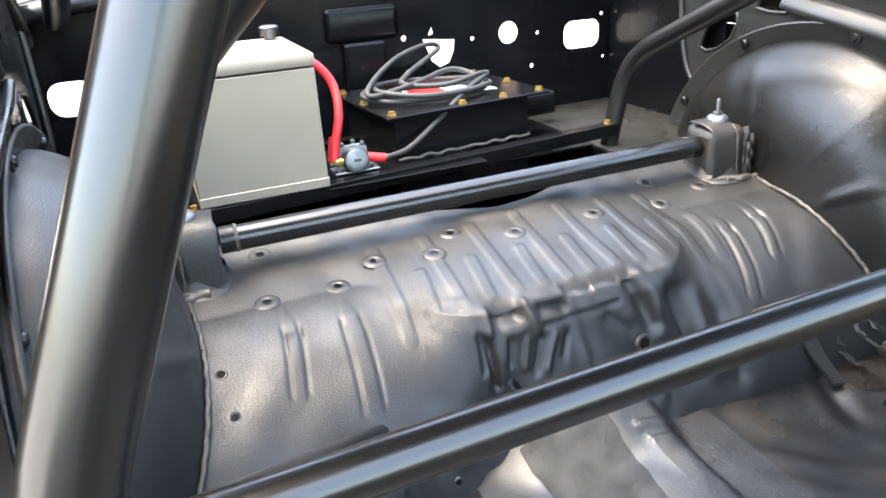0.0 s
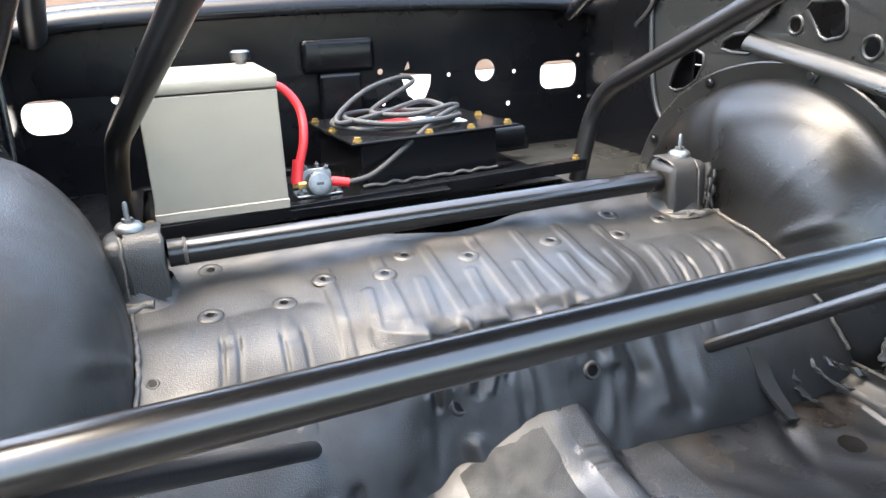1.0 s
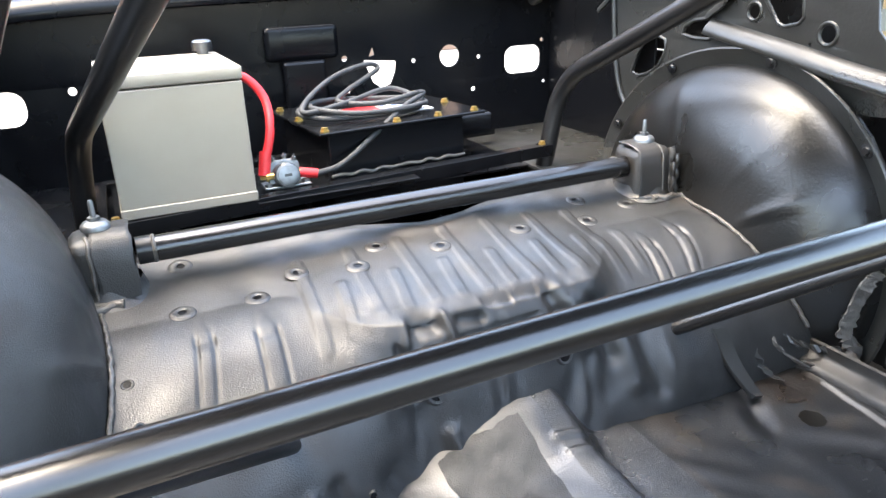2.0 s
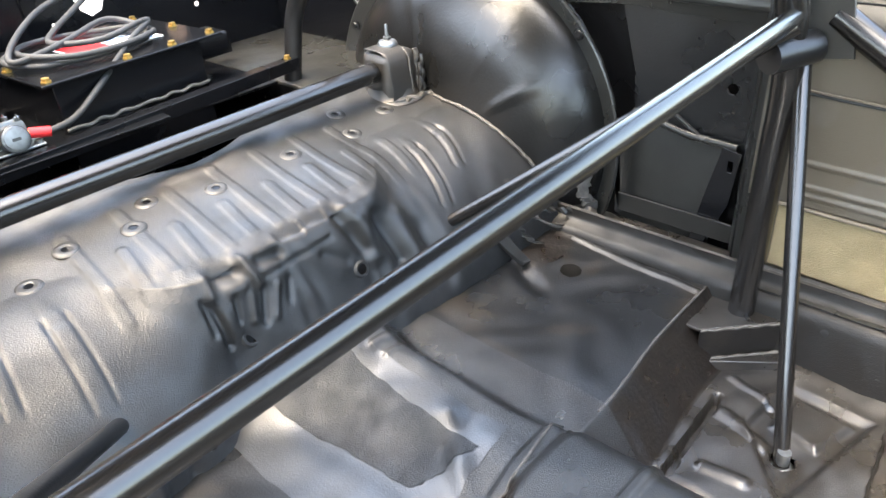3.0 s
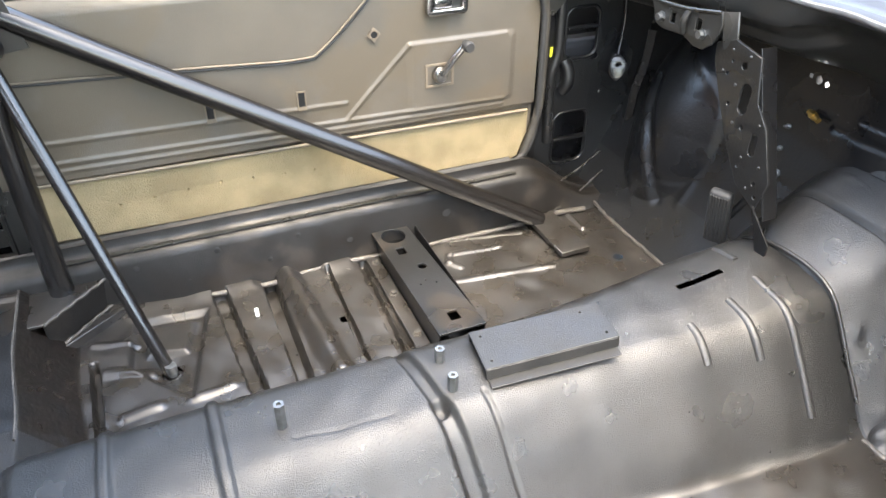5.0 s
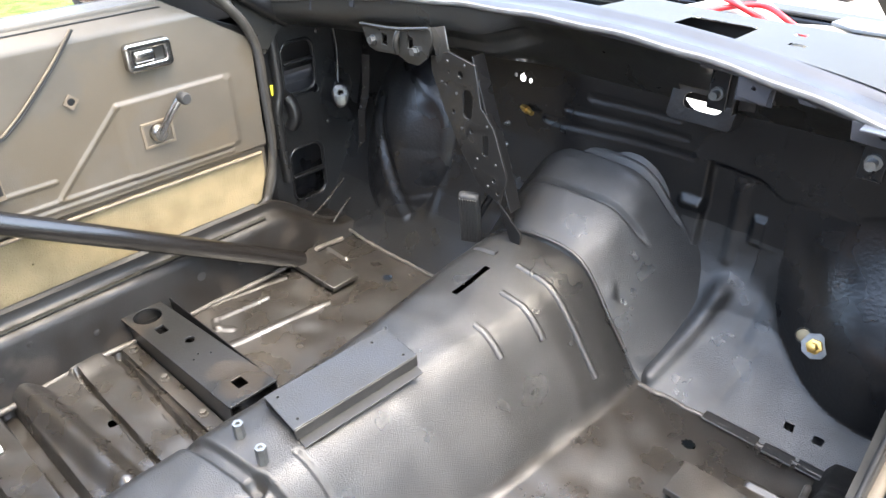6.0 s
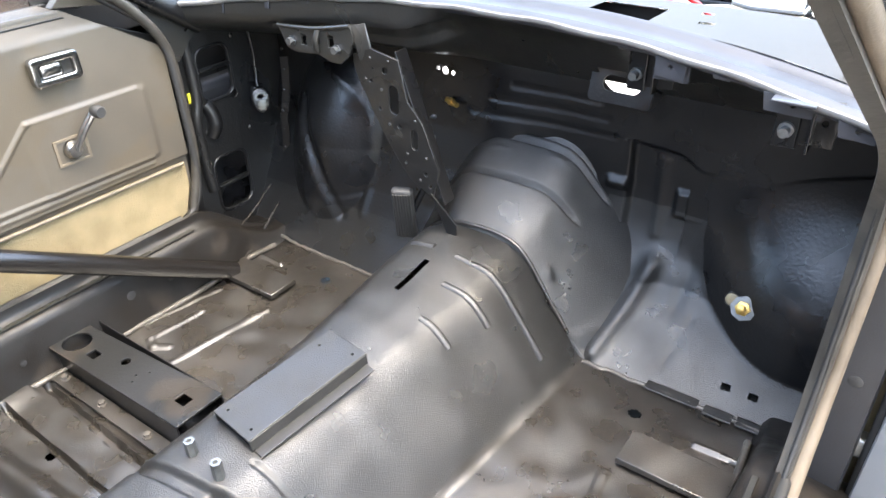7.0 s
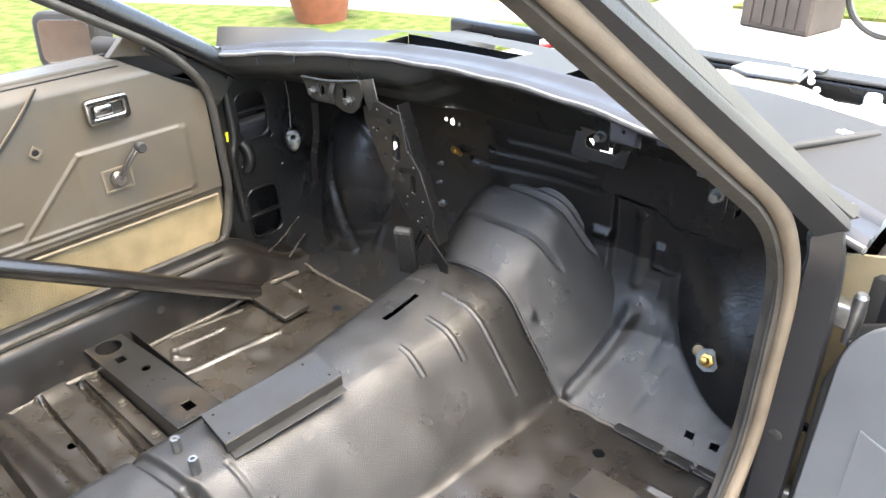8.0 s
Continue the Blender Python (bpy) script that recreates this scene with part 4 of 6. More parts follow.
tab = ribbon(spline([(0.428, 0.935, 0.515), (0.440, 0.905, 0.455), (0.462, 0.868, 0.408), (0.470, 0.855, 0.398)], 6), spline([(0.462, 0.930, 0.510), (0.474, 0.898, 0.450), (0.490, 0.862, 0.402), (0.490, 0.852, 0.396)], 6), 0.011)
tagged(finish("seat_pan_tab", tab, PRIMER), "folded grey metal tab standing on the seat pan", "tab")

# torn flange strips and runs of sealer where hump, tub and pan meet
def ragged(a, b, seed, mat, thick=0.004):
    rnd = random.Random(seed)
    pa, pb = spline(a, 9), spline(b, 9)
    shake = [Vector((rnd.uniform(-1, 1), rnd.uniform(-1, 1), rnd.uniform(-0.6, 1))) for _ in pa]
    pa = [p + s * 0.0030 for p, s in zip(pa, shake)]
    pb = [p + s * 0.0042 for p, s in zip(pb, shake[::-1])]
    return tagged(finish("torn_flange", ribbon(pa, pb, thick), mat, angle=30), "torn and sealed flange strip at the wheel housing foot", "flange", "torn flanges", kind="structure")


ragged([(0.530, 0.955, 0.545), (0.545, 0.925, 0.490), (0.585, 0.900, 0.440), (0.635, 0.868, 0.415), (0.668, 0.818, 0.408)], [(0.552, 0.958, 0.545), (0.566, 0.915, 0.480), (0.612, 0.885, 0.420), (0.652, 0.850, 0.402), (0.660, 0.800, 0.402)], 4, PUTTY)
ragged([(0.560, 0.950, 0.530), (0.590, 0.918, 0.480), (0.635, 0.890, 0.452), (0.690, 0.862, 0.440)], [(0.575, 0.945, 0.515), (0.600, 0.905, 0.462), (0.645, 0.876, 0.436), (0.700, 0.850, 0.430)], 5, PRIMER)
ragged([(0.500, 0.935, 0.500), (0.512, 0.912, 0.455), (0.530, 0.890, 0.415), (0.552, 0.872, 0.402)], [(0.516, 0.935, 0.500), (0.530, 0.905, 0.445), (0.548, 0.882, 0.408), (0.565, 0.868, 0.398)], 6, PRIMER)
ragged([(0.688, 0.868, 0.460), (0.694, 0.862, 0.520), (0.706, 0.852, 0.575), (0.726, 0.842, 0.605)], [(0.712, 0.852, 0.455), (0.716, 0.846, 0.520), (0.730, 0.838, 0.570), (0.744, 0.832, 0.590)], 7, PUTTY)
ragged([(0.640, 0.800, 0.402), (0.648, 0.740, 0.405), (0.650, 0.660, 0.404)], [(0.660, 0.800, 0.404), (0.664, 0.740, 0.408), (0.662, 0.660, 0.407)], 8, PUTTY, 0.003)
# dark brown sealant spread on the pan below them
sv, su = np.meshgrid(np.linspace(0, 2 * math.pi, 60), np.linspace(0, 1, 12), indexing="ij")
srad = 1 + 0.18 * np.sin(3 * sv + 1) + 0.10 * np.sin(7 * sv) + 0.05 * np.sin(13 * sv + 2)
SPX, SPY = 0.565 + 0.085 * su * srad * np.cos(sv), 0.862 + 0.045 * su * srad * np.sin(sv)
finish("sealant_stain", sheet(SPX, SPY, shell_height(SPX, SPY) + 0.0012), RISER, bpy.data.objects["rear_seat_pan"], "dark brown brushed sealant", angle=60)

# ---- tail panel ----
tail_holes = [rounded(0.13, 0.085, 0.03, 5, 0.70, 0.875), circle(0.033, 0.447, 0.905), rounded(0.11, 0.085, 0.035, 5, -0.735, 0.87), circle(0.009, 0.12, 0.922),
              circle(0.007, 0.33, 0.90), circle(0.007, 0.545, 0.895), circle(0.008, 0.525, 0.80), circle(0.007, 0.77, 0.93), circle(0.006, 0.78, 0.80), circle(0.011, -0.575, 0.90),
              circle(0.010, -0.575, 0.79), circle(0.02, -0.50, 0.955),
              [(0.175, 0.915), (0.275, 0.905), (0.272, 0.875), (0.255, 0.84), (0.225, 0.83), (0.20, 0.85)], [(0.19, 0.92), (0.205, 0.95), (0.21, 0.925)], circle(0.006, 0.125, 0.83)]
tail = plate([(-0.84, 0.28), (0.84, 0.28), (0.84, 1.06), (0.60, 1.09), (-0.60, 1.09), (-0.84, 1.06)], tail_holes, 0.004, 0.001, on_y(2.06))
tailpan = tagged(finish("wall_tail", tail, BOOT), "black tail panel with round and square light openings", "tail panel", kind="structure")
lipx = [(-0.84, 2.03, 1.06), (-0.6, 2.02, 1.095), (0, 2.01, 1.11), (0.6, 2.02, 1.095), (0.84, 2.03, 1.06)]
finish("hatch_lip", sweep(spline(lipx), 0.03, 10, flat=0.6), BOOT, tailpan)
finish("hatch_lip", sweep(spline([(x, y + 0.07, z + 0.02) for x, y, z in lipx]), 0.022, 10, flat=0.6), BOOT, tailpan)
latch = box(-0.10, 0.10, 2.035, 2.055, 0.93, 1.02, 0.012)
finish("latch_plate", add(latch, box(-0.06, 0.06, 2.03, 2.05, 0.80, 0.93, 0.01)), BOOT, tailpan)
trunk = plate([(-0.80, 1.62), (0.455, 1.62), (0.455, 2.06), (-0.80, 2.06)], [rounded(0.60, 0.36, 0.10, 6, 0.05, 1.80)], 0.004, 0.001, on_z(0.665))
tagged(finish("floor_trunk", trunk, BOOT), "black boot floor with an open well", "floor", kind="structure")
side_l = box(0.46, 0.80, 1.38, 2.055, 0.655, 0.667, 0.002)
tagged(finish("floor_trunk_side", side_l, PRIMER), "dull boot floor beside the wheel housing", "floor", kind="structure")
side_r = box(-0.80, -0.36, 1.38, 1.66, 0.655, 0.665, 0.002)
tagged(finish("floor_trunk_side", side_r, BOOT), "dull boot floor beside the wheel housing", "floor", kind="structure")
well = add(box(-0.80, 0.80, 1.30, 2.06, 0.36, 0.37, 0.002), add(box(-0.80, 0.80, 1.40, 1.404, 0.36, 0.60, 0.001), add(box(-0.37, -0.364, 1.40, 2.05, 0.36, 0.66, 0.001), box(0.46, 0.466, 1.40, 2.05, 0.36, 0.66, 0.001))))
tagged(finish("floor_spare_well", well, BOOT), "dark floor of the spare wheel well", "floor", kind="structure")

# ---- roof and pillars ----
# unseen roof added to block sky light; its front edge sets the cabin's shade
RX, RY = np.meshgrid(np.linspace(-0.60, 0.60, 40), np.linspace(0.20, 1.02, 60), indexing="ij")
roofbm = sheet(RX, RY, 1.455 - 0.09 * (RX / 0.6) ** 4 - 0.05 * ((RY - 0.45) / 0.8) ** 2)
bmesh.ops.solidify(roofbm, geom=roofbm.faces[:], thickness=0.02)
tagged(finish("ceiling", roofbm, PAINT_DARK), "unseen black roof sheet added to shade the cabin", "roof", kind="structure")
cant = sweep(bent([(0.715, -0.80, 0.86), (0.70, -0.62, 0.98), (0.60, -0.03, 1.35), (0.60, 1.0, 1.38), (0.63, 1.45, 1.30), (0.72, 2.02, 1.06)], 0.15, 10), 0.030, 14, flat=0.75)
pil = tagged(finish("pillar_1", cant, PAINT_DARK), "dark painted windscreen pillar and roof rail", "pillar", kind="structure")
strip = sweep(bent([(0.695, -0.66, 0.42), (0.695, -0.705, 0.55), (0.695, -0.70, 0.84), (0.68, -0.60, 0.955), (0.575, 0.0, 1.32), (0.575, 0.40, 1.34)], 0.10, 10), 0.011, 10)
finish("weatherstrip", strip, GREYSEAL, pil)
# the open passenger side: slate pillar face, tan seal tube, grey inner seal and pale outer trim
low_in, low_out = [(-0.702, -0.705, 0.26), (-0.702, -0.712, 0.60), (-0.702, -0.712, 0.82), (-0.700, -0.69, 0.905)], [(-0.752, -0.705, 0.26), (-0.752, -0.712, 0.60), (-0.750, -0.712, 0.82), (-0.737, -0.70, 0.925)]
band_in = spline(low_in + [(-0.689, -0.618, 0.976), (-0.550, -0.074, 1.400), (-0.531, -0.008, 1.437)], 6)
band_out = spline(low_out + [(-0.725, -0.630, 0.989), (-0.564, -0.080, 1.398), (-0.545, -0.01, 1.43)], 6)
pil = tagged(finish("pillar_2", ribbon(band_in, band_out, 0.02), DOORSKIN), "slate painted windscreen pillar at the open door", "pillar", kind="structure")
finish("roof_rail", sweep(bent([(-0.537, -0.02, 1.43), (-0.57, 0.15, 1.445), (-0.60, 1.0, 1.38), (-0.63, 1.45, 1.30), (-0.72, 2.02, 1.06)], 0.15, 10), 0.034, 14, flat=0.75), DOORSKIN, pil)
finish("outer_trim", ribbon(spline([(-0.738, -0.730, 0.93), (-0.719, -0.632, 0.988), (-0.563, -0.081, 1.400)], 8), spline([(-0.731, -0.743, 0.943), (-0.709, -0.647, 1.002), (-0.554, -0.100, 1.416)], 8), 0.010), PALESEAL, pil)
seal_path = bent([(-0.693, -0.52, 0.30), (-0.694, -0.60, 0.40), (-0.695, -0.705, 0.55), (-0.695, -0.70, 0.84), (-0.687, -0.612, 0.973), (-0.552, -0.063, 1.395), (-0.54, 0.05, 1.42)], 0.10, 10)
finish("weatherstrip", sweep(seal_path, 0.0112, 12), SEAL, pil, "tan rubber weatherstrip tube")
inner_a = bent([(-0.688, -0.515, 0.30), (-0.689, -0.595, 0.40), (-0.690, -0.69, 0.55), (-0.690, -0.685, 0.84), (-0.682, -0.600, 0.966), (-0.545, -0.063, 1.387)], 0.10, 10)
inner_b = bent([(-0.666, -0.52, 0.30), (-0.667, -0.60, 0.40), (-0.668, -0.70, 0.55), (-0.668, -0.695, 0.84), (-0.668, -0.612, 0.947), (-0.523, -0.073, 1.378)], 0.10, 10)
finish("inner_seal", ribbon(inner_a, inner_b, 0.012), GREYSEAL, pil, "weathered grey flange seal")
finish("seal_groove", sweep([(a + b) / 2 + Vector((-0.002, 0.006, 0.004)) for a, b in zip(inner_a, inner_b)], 0.0035, 8), RUBBER, pil)
jamb = plate([(-0.80, 0.26), (-0.71, 0.26), (-0.715, 0.86), (-0.80, 0.88)], [circle(0.012, -0.745, 0.57)], 0.004, 0.001, on_y(-0.765))
tagged(finish("hinge_jamb", jamb, CREAM), "cream painted door jamb behind the hinges", "door jamb", kind="structure")
finish("jamb_hole", lathe([(0, 0.001), (0.008, 0.001), (0.010, 0.0)], 14, Matrix.Translation((-0.722, -0.7015, 0.585)) @ Matrix.Rotation(radians(-90), 4, 'X')), RUBBER, pil)
for n, s in ((1, 1), (2, -1)):
    bp = sweep(bent([(s * 0.74, 0.50, 0.42), (s * 0.74, 0.50, 1.0), (s * 0.60, 0.55, 1.37)], 0.1), 0.045, 12, flat=0.6)
    # grey lock pillar on the driver's side, deep black on the other
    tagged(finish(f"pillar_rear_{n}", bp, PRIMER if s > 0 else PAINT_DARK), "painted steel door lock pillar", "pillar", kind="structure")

# ---- kick panels ----
kd = plate([(-1.03, 0.24), (-0.66, 0.27), (-0.68, 0.40), (-0.70, 0.60), (-0.70, 0.84), (-0.72, 0.875), (-1.05, 0.875)],
           [rounded(0.09, 0.125, 0.025, 5, -0.835, 0.725), rounded(0.10, 0.145, 0.025, 5, -0.83, 0.44), circle(0.012, -0.88, 0.66), circle(0.007, -0.73, 0.61), circle(0.006, -0.73, 0.70)], 0.004, 0.001, on_x(0.74))
kick = tagged(finish("wall_kick_1", kd, PAINT_MID), "black kick panel beside the pedals with square openings", "kick panel", kind="structure")
finish("rib", sweep(spline([(0.735, -0.76, 0.92), (0.73, -0.765, 0.70), (0.73, -0.75, 0.62), (0.735, -0.76, 0.44)]), 0.014, 10), PAINT_MID, kick)
for cy, cz, w, h in ((-0.835, 0.725, 0.09, 0.125), (-0.83, 0.44, 0.10, 0.145)):
    ring = [(0.7375, y, z) for y, z in rounded(w + 0.006, h + 0.006, 0.027, 5, cy, cz)]
    finish("opening_rim", sweep(ring + ring[:1], 0.004, 8), PAINT_DARK, kick)
for y, z in ((-0.76, 0.80), (-0.725, 0.76), (-0.73, 0.66), (-0.745, 0.57), (-0.90, 0.80), (-0.91, 0.56), (-0.78, 0.59), (-0.755, 0.50)):
    finish("rivet", lathe([(0, 0.004), (0.004, 0.003), (0.006, 0.0)], 10, Matrix.Translation((0.7365, y, z)) @ Matrix.Rotation(radians(-90), 4, 'Y')), PRIMER, kick)
finish("bracket", box(0.73, 0.745, -0.88, -0.79, 0.735, 0.743, 0.002), PAINT_DARK, kick)
finish("bracket", box(0.73, 0.745, -0.88, -0.78, 0.435, 0.443, 0.002), PAINT_DARK, kick)
tear = [(0.019 * math.cos(radians(a)), 0.019 * math.sin(radians(a)) * (1.0 if a < 180 else 1.9)) for a in range(0, 360, 15)]
bm_m = Matrix.Translation((0.706, -0.934, 0.640)) @ look((0, 0, 0), (0.80, -0.52, -0.30))
boss = finish("boss", plate(tear, [circle(0.0075, 0, 0, 16)], 0.012, 0.005, bm_m), PAINT_MID, kick, "teardrop boss with a hole")
finish("boss_stem", box(0.712, 0.742, -0.962, -0.925, 0.600, 0.668, 0.012, 3), PAINT_DARK, kick)
finish("edge_fold", sweep(spline([(0.733, -0.950, 0.800), (0.728, -0.952, 0.745), (0.722, -0.944, 0.690), (0.712, -0.936, 0.664)], 6), 0.0050, 8), PAINT_DARK, kick)
finish("swell", sweep(spline([(0.742, -0.79, 0.66), (0.732, -0.80, 0.635), (0.728, -0.80, 0.605), (0.738, -0.79, 0.58)], 6), 0.018, 12), PAINT_DARK, kick)
fl = [(0.700 - 0.010 * k, -0.982 + 0.004 * math.sin(2 * k), 0.36 + 0.055 * k) for k in range(8)]
finish("weld_flange", ribbon(spline(fl, 4), spline([(x + 0.018, y + 0.012, z) for x, y, z in fl], 4), 0.004), PAINT_DARK, kick)
for x, y, z in fl:
    finish("spot_weld", lathe([(0, 0.003), (0.003, 0.002), (0.0045, 0)], 8, Matrix.Translation((x + 0.008, y + 0.010, z + 0.02)) @ Matrix.Rotation(radians(-70), 4, "X")), PRIMER, kick)
back_k = add(box(0.80, 0.806, -1.05, -0.60, 0.30, 0.86, 0.001), box(0.738, 0.80, -1.05, -0.62, 0.335, 0.34, 0.001))
tagged(finish("wall_cowl_side_1", back_k, PAINT_DARK), "black outer cowl side behind the kick panel", "cowl side", kind="structure")
kp = plate([(-1.03, 0.30), (-0.70, 0.40), (-0.72, 0.60), (-0.71, 0.84), (-0.73, 0.875), (-1.05, 0.875)], [circle(0.006, -0.80, 0.52)], 0.004, 0.001, on_x(-0.70))
tagged(finish("wall_kick_2", kp, PAINT_DARK), "black kick panel at the passenger's feet", "kick panel", kind="structure")
gus = plate([(-0.672, 0.968), (-0.700, 0.930), (-0.788, 0.862), (-0.792, 0.848), (-0.730, 0.785), (-0.702, 0.790), (-0.690, 0.84), (-0.655, 0.955)], [circle(0.007, -0.763, 0.851, 16), circle(0.003, -0.715, 0.83, 10)], 0.004, 0.001, on_x(0.716))
finish("gusset", gus, PRIMER, kick, "grey gusset plate at the pillar foot")
ys_tag = box(0.733, 0.737, -0.765, -0.745, 0.675, 0.70, 0.0005)
tagged(finish("paper_tag", ys_tag, YELLOW), "small yellow paper tag stuck on the kick panel", "tag")

# ---- cowl ----
cw = np.linspace(-0.76, 0.78, 60)
prof = [(-0.004, -0.016), (0.004, -0.006), (-0.004, 0.0), (-0.018, 0.003), (-0.024, -0.003), (-0.066, -0.001), (-0.072, 0.006), (-0.085, 0.008)]
px, pz = np.array([p[0] for p in prof]), np.array([p[1] for p in prof])
lead = -0.862 + 0.14 * (np.abs(cw) / 0.75) ** 2.2
height = 0.962 - 0.055 * (np.abs(cw) / 0.75) ** 2
CWX = np.repeat(cw[:, None], len(px), 1)
cowl = tagged(finish("cowl", sheet(CWX, lead[:, None] + px[None], height[:, None] + pz[None]), BLUEGREY), "blue-grey painted cowl panel below the windscreen opening", "cowl", kind="structure")
# thin line along the lip, much paler than the cowl
edge_line = [(float(x), float(y) + 0.0005, float(z) - 0.006 + 0.0015 * math.sin(37 * x)) for x, y, z in zip(cw, lead, height)]
finish("worn_edge", sweep(edge_line, 0.0062, 8, flat=0.8), CREASE, cowl, "pale front edge")
tw = np.linspace(0, 1, 60)
ts = np.linspace(-0.76, 0.78, 240)
tlead, th = np.interp(ts, cw, lead), np.interp(ts, cw, height)
TX = np.repeat(ts[:, None], 60, 1)
TY = (tlead - 0.080)[:, None] * (1 - tw) + (-1.13 + np.where(ts > 0, 0.30, 0.12) * (np.abs(ts) / 0.75) ** 2.2)[:, None] * tw
TZ = (th[:, None] + 0.006) * (1 - tw) + 0.955 * tw + 0.004 * np.sin(TX * 9)
TCX, TCY = (TX[:-1, :-1] + TX[1:, 1:]) / 2, (TY[:-1, :-1] + TY[1:, 1:]) / 2
vent = (TCX > -0.275) & (TCX < -0.160) & (TCY > -1.045) & (TCY < -0.93) | (TCX > -0.020) & (TCX < 0.365) & (TCY > -1.052) & (TCY < -0.935)
vent |= ((TCX + 0.651) / 0.014) ** 2 + ((TCY + 0.985) / 0.009) ** 2 < 1
vent |= (np.abs(TCX + 0.36) < 0.012) & (np.abs(TCY + 0.985) < 0.007) | (np.abs(TCX + 0.345) < 0.010) & (np.abs(TCY + 1.045) < 0.006) | (np.abs(TCX - 0.55) < 0.03) & (np.abs(TCY + 0.99) < 0.03)
tagged(finish("cowl_top", sheet(TX, TY, TZ, ~vent), COWLTOP), "pale cowl top panel with rectangular vent openings", "cowl", kind="structure")
finish("gutter_bead", sweep(spline([(-0.590, -0.872, 0.942), (-0.645, -0.945, 0.947), (-0.690, -1.005, 0.950)], 6), 0.0065, 10), COWLTOP, bpy.data.objects["cowl_top"])
# dark air box under the vents
plenum = add(box(-0.34, 0.365, -1.075, -1.071, 0.80, 0.946, 0.001), add(box(-0.344, -0.340, -1.071, -1.0, 0.85, 0.946, 0.001), box(0.365, 0.369, -1.071, -1.0, 0.85, 0.942, 0.001)))
tagged(finish("cowl_air_box", plenum, PAINT_DARK), "black air box under the cowl vents", "air box", kind="structure")
# ragged paint-masked tabs along the lip
for x0, w, d in ((-0.36, 0.05, 0.040), (-0.545, 0.08, 0.030), (-0.44, 0.03, 0.018), (-0.63, 0.05, 0.028), (0.50, 0.05, 0.022), (0.60, 0.03, 0.028), (0.40, 0.04, 0.015)):
    yl, hl = float(np.interp(x0, cw, lead)), float(np.interp(x0, cw, height))
    finish("lip_tab", plate([(x0 - w / 2, hl - 0.006), (x0 + w / 2, hl - 0.006), (x0 + w / 2 - 0.004, hl - d), (x0 - w / 2 + 0.003, hl - d * 1.1)], [circle(0.004, x0, hl - d * 0.6)], 0.002, 0.0004, on_y(yl - 0.004)), BLUEGREY, cowl)
uv = np.linspace(0, 1, 24)
cu = np.linspace(-0.76, 0.78, 120)
ulead, uheight = np.interp(cu, cw, lead), np.interp(cu, cw, height)
UX = np.repeat(cu[:, None], 24, 1)
UY = ulead[:, None] * (1 - uv) - 1.055 * uv
UZ = (uheight[:, None] - 0.012) * (1 - uv) + 0.80 * uv + 0.03 * np.sin(math.pi * uv)
UV = np.repeat(uv[None], 120, 0)
upright = step(0.02, 0.20, UX)
UY = UY * (1 - upright) + upright * (ulead[:, None] * (1 - uv ** 2.2) - 1.055 * uv ** 2.2)
UZ = UZ * (1 - upright) + upright * ((uheight[:, None] - 0.012) * (1 - uv ** 0.7) + 0.80 * uv ** 0.7)
recess = step(0.08, 0.11, UX) * (1 - step(0.47, 0.50, UX)) * step(0.20, 0.28, UV) * (1 - step(0.46, 0.54, UV))
UY, UZ = UY - 0.010 * recess, UZ + 0.010 * recess
UCX, UCV = (UX[:-1, :-1] + UX[1:, 1:]) / 2, np.repeat((uv[:-1] + uv[1:])[None] / 2, 119, 0)
slot = (np.abs(UCX + 0.215) < 0.046) & (UCV > 0.84)
tagged(finish("cowl_underside", sheet(UX, UY, UZ, ~slot), PRIMER), "black underside of the cowl with an open slot", "cowl", kind="structure")

slot_plate = plate(rounded(0.125, 0.075, 0.010, 4), [rounded(0.076, 0.030, 0.0145, 6)], 0.002, 0.0005, Matrix.Translation((-0.213, -1.030, 0.812)) @ Matrix.Rotation(radians(18), 4, 'X') @ on_y(0))
finish("slot_plate", slot_plate, PAINT_DARK, bpy.data.objects["cowl_underside"])


# ---- roll cage ----
cage = thing("roll_cage", "black painted tubular steel roll cage welded into the cabin", "roll cage")
R1 = 0.0222
part("main_hoop", sweep(bent([(-0.614, 0.446, 0.372), (-0.668, 0.402, 0.865), (-0.470, 0.466, 1.335), (0.47, 0.53, 1.34), (0.650, 0.452, 0.91), (0.614, 0.446, 0.372)], 0.15, 12), 0.0238, 32), TUBE, cage)
part("harness_bar", sweep([(-0.642, 0.404, 0.932), (0.656, 0.454, 0.925)], 0.0148, 32), TUBE, cage)
part("rear_brace", sweep([(0.340, 0.978, 0.504), (0.600, 0.440, 0.918)], 0.0130, 24), TUBE, cage)
part("rear_brace", sweep([(-0.316, 1.0, 0.481), (-0.66, 0.44, 0.90)], 0.0130, 24), TUBE_DARK, cage)
part("door_bar", sweep([(0.690, 0.409, 0.918), (0.585, -0.668, 0.300)], R1, 32), TUBE, cage)
part("floor_strut", sweep([(0.671, 0.445, 0.870), (0.398, 0.270, 0.262)], 0.0132, 24), TUBE, cage)
part("rear_stay", sweep(bent([(0.490, 1.60, 0.665), (0.530, 1.590, 0.88), (0.610, 0.50, 1.395)], 0.10, 10), R1, 28), TUBE_DARK, cage)
part("rear_stay", sweep(bent([(-0.585, 1.60, 0.665), (-0.570, 1.57, 0.87), (-0.32, 0.50, 1.36)], 0.10, 10), R1, 28), TUBE_DARK, cage)
part("collar", sweep([(0.59, 0.47, 0.868), (0.67, 0.43, 0.872)], 0.027, 20), TUBE_DARK, cage)
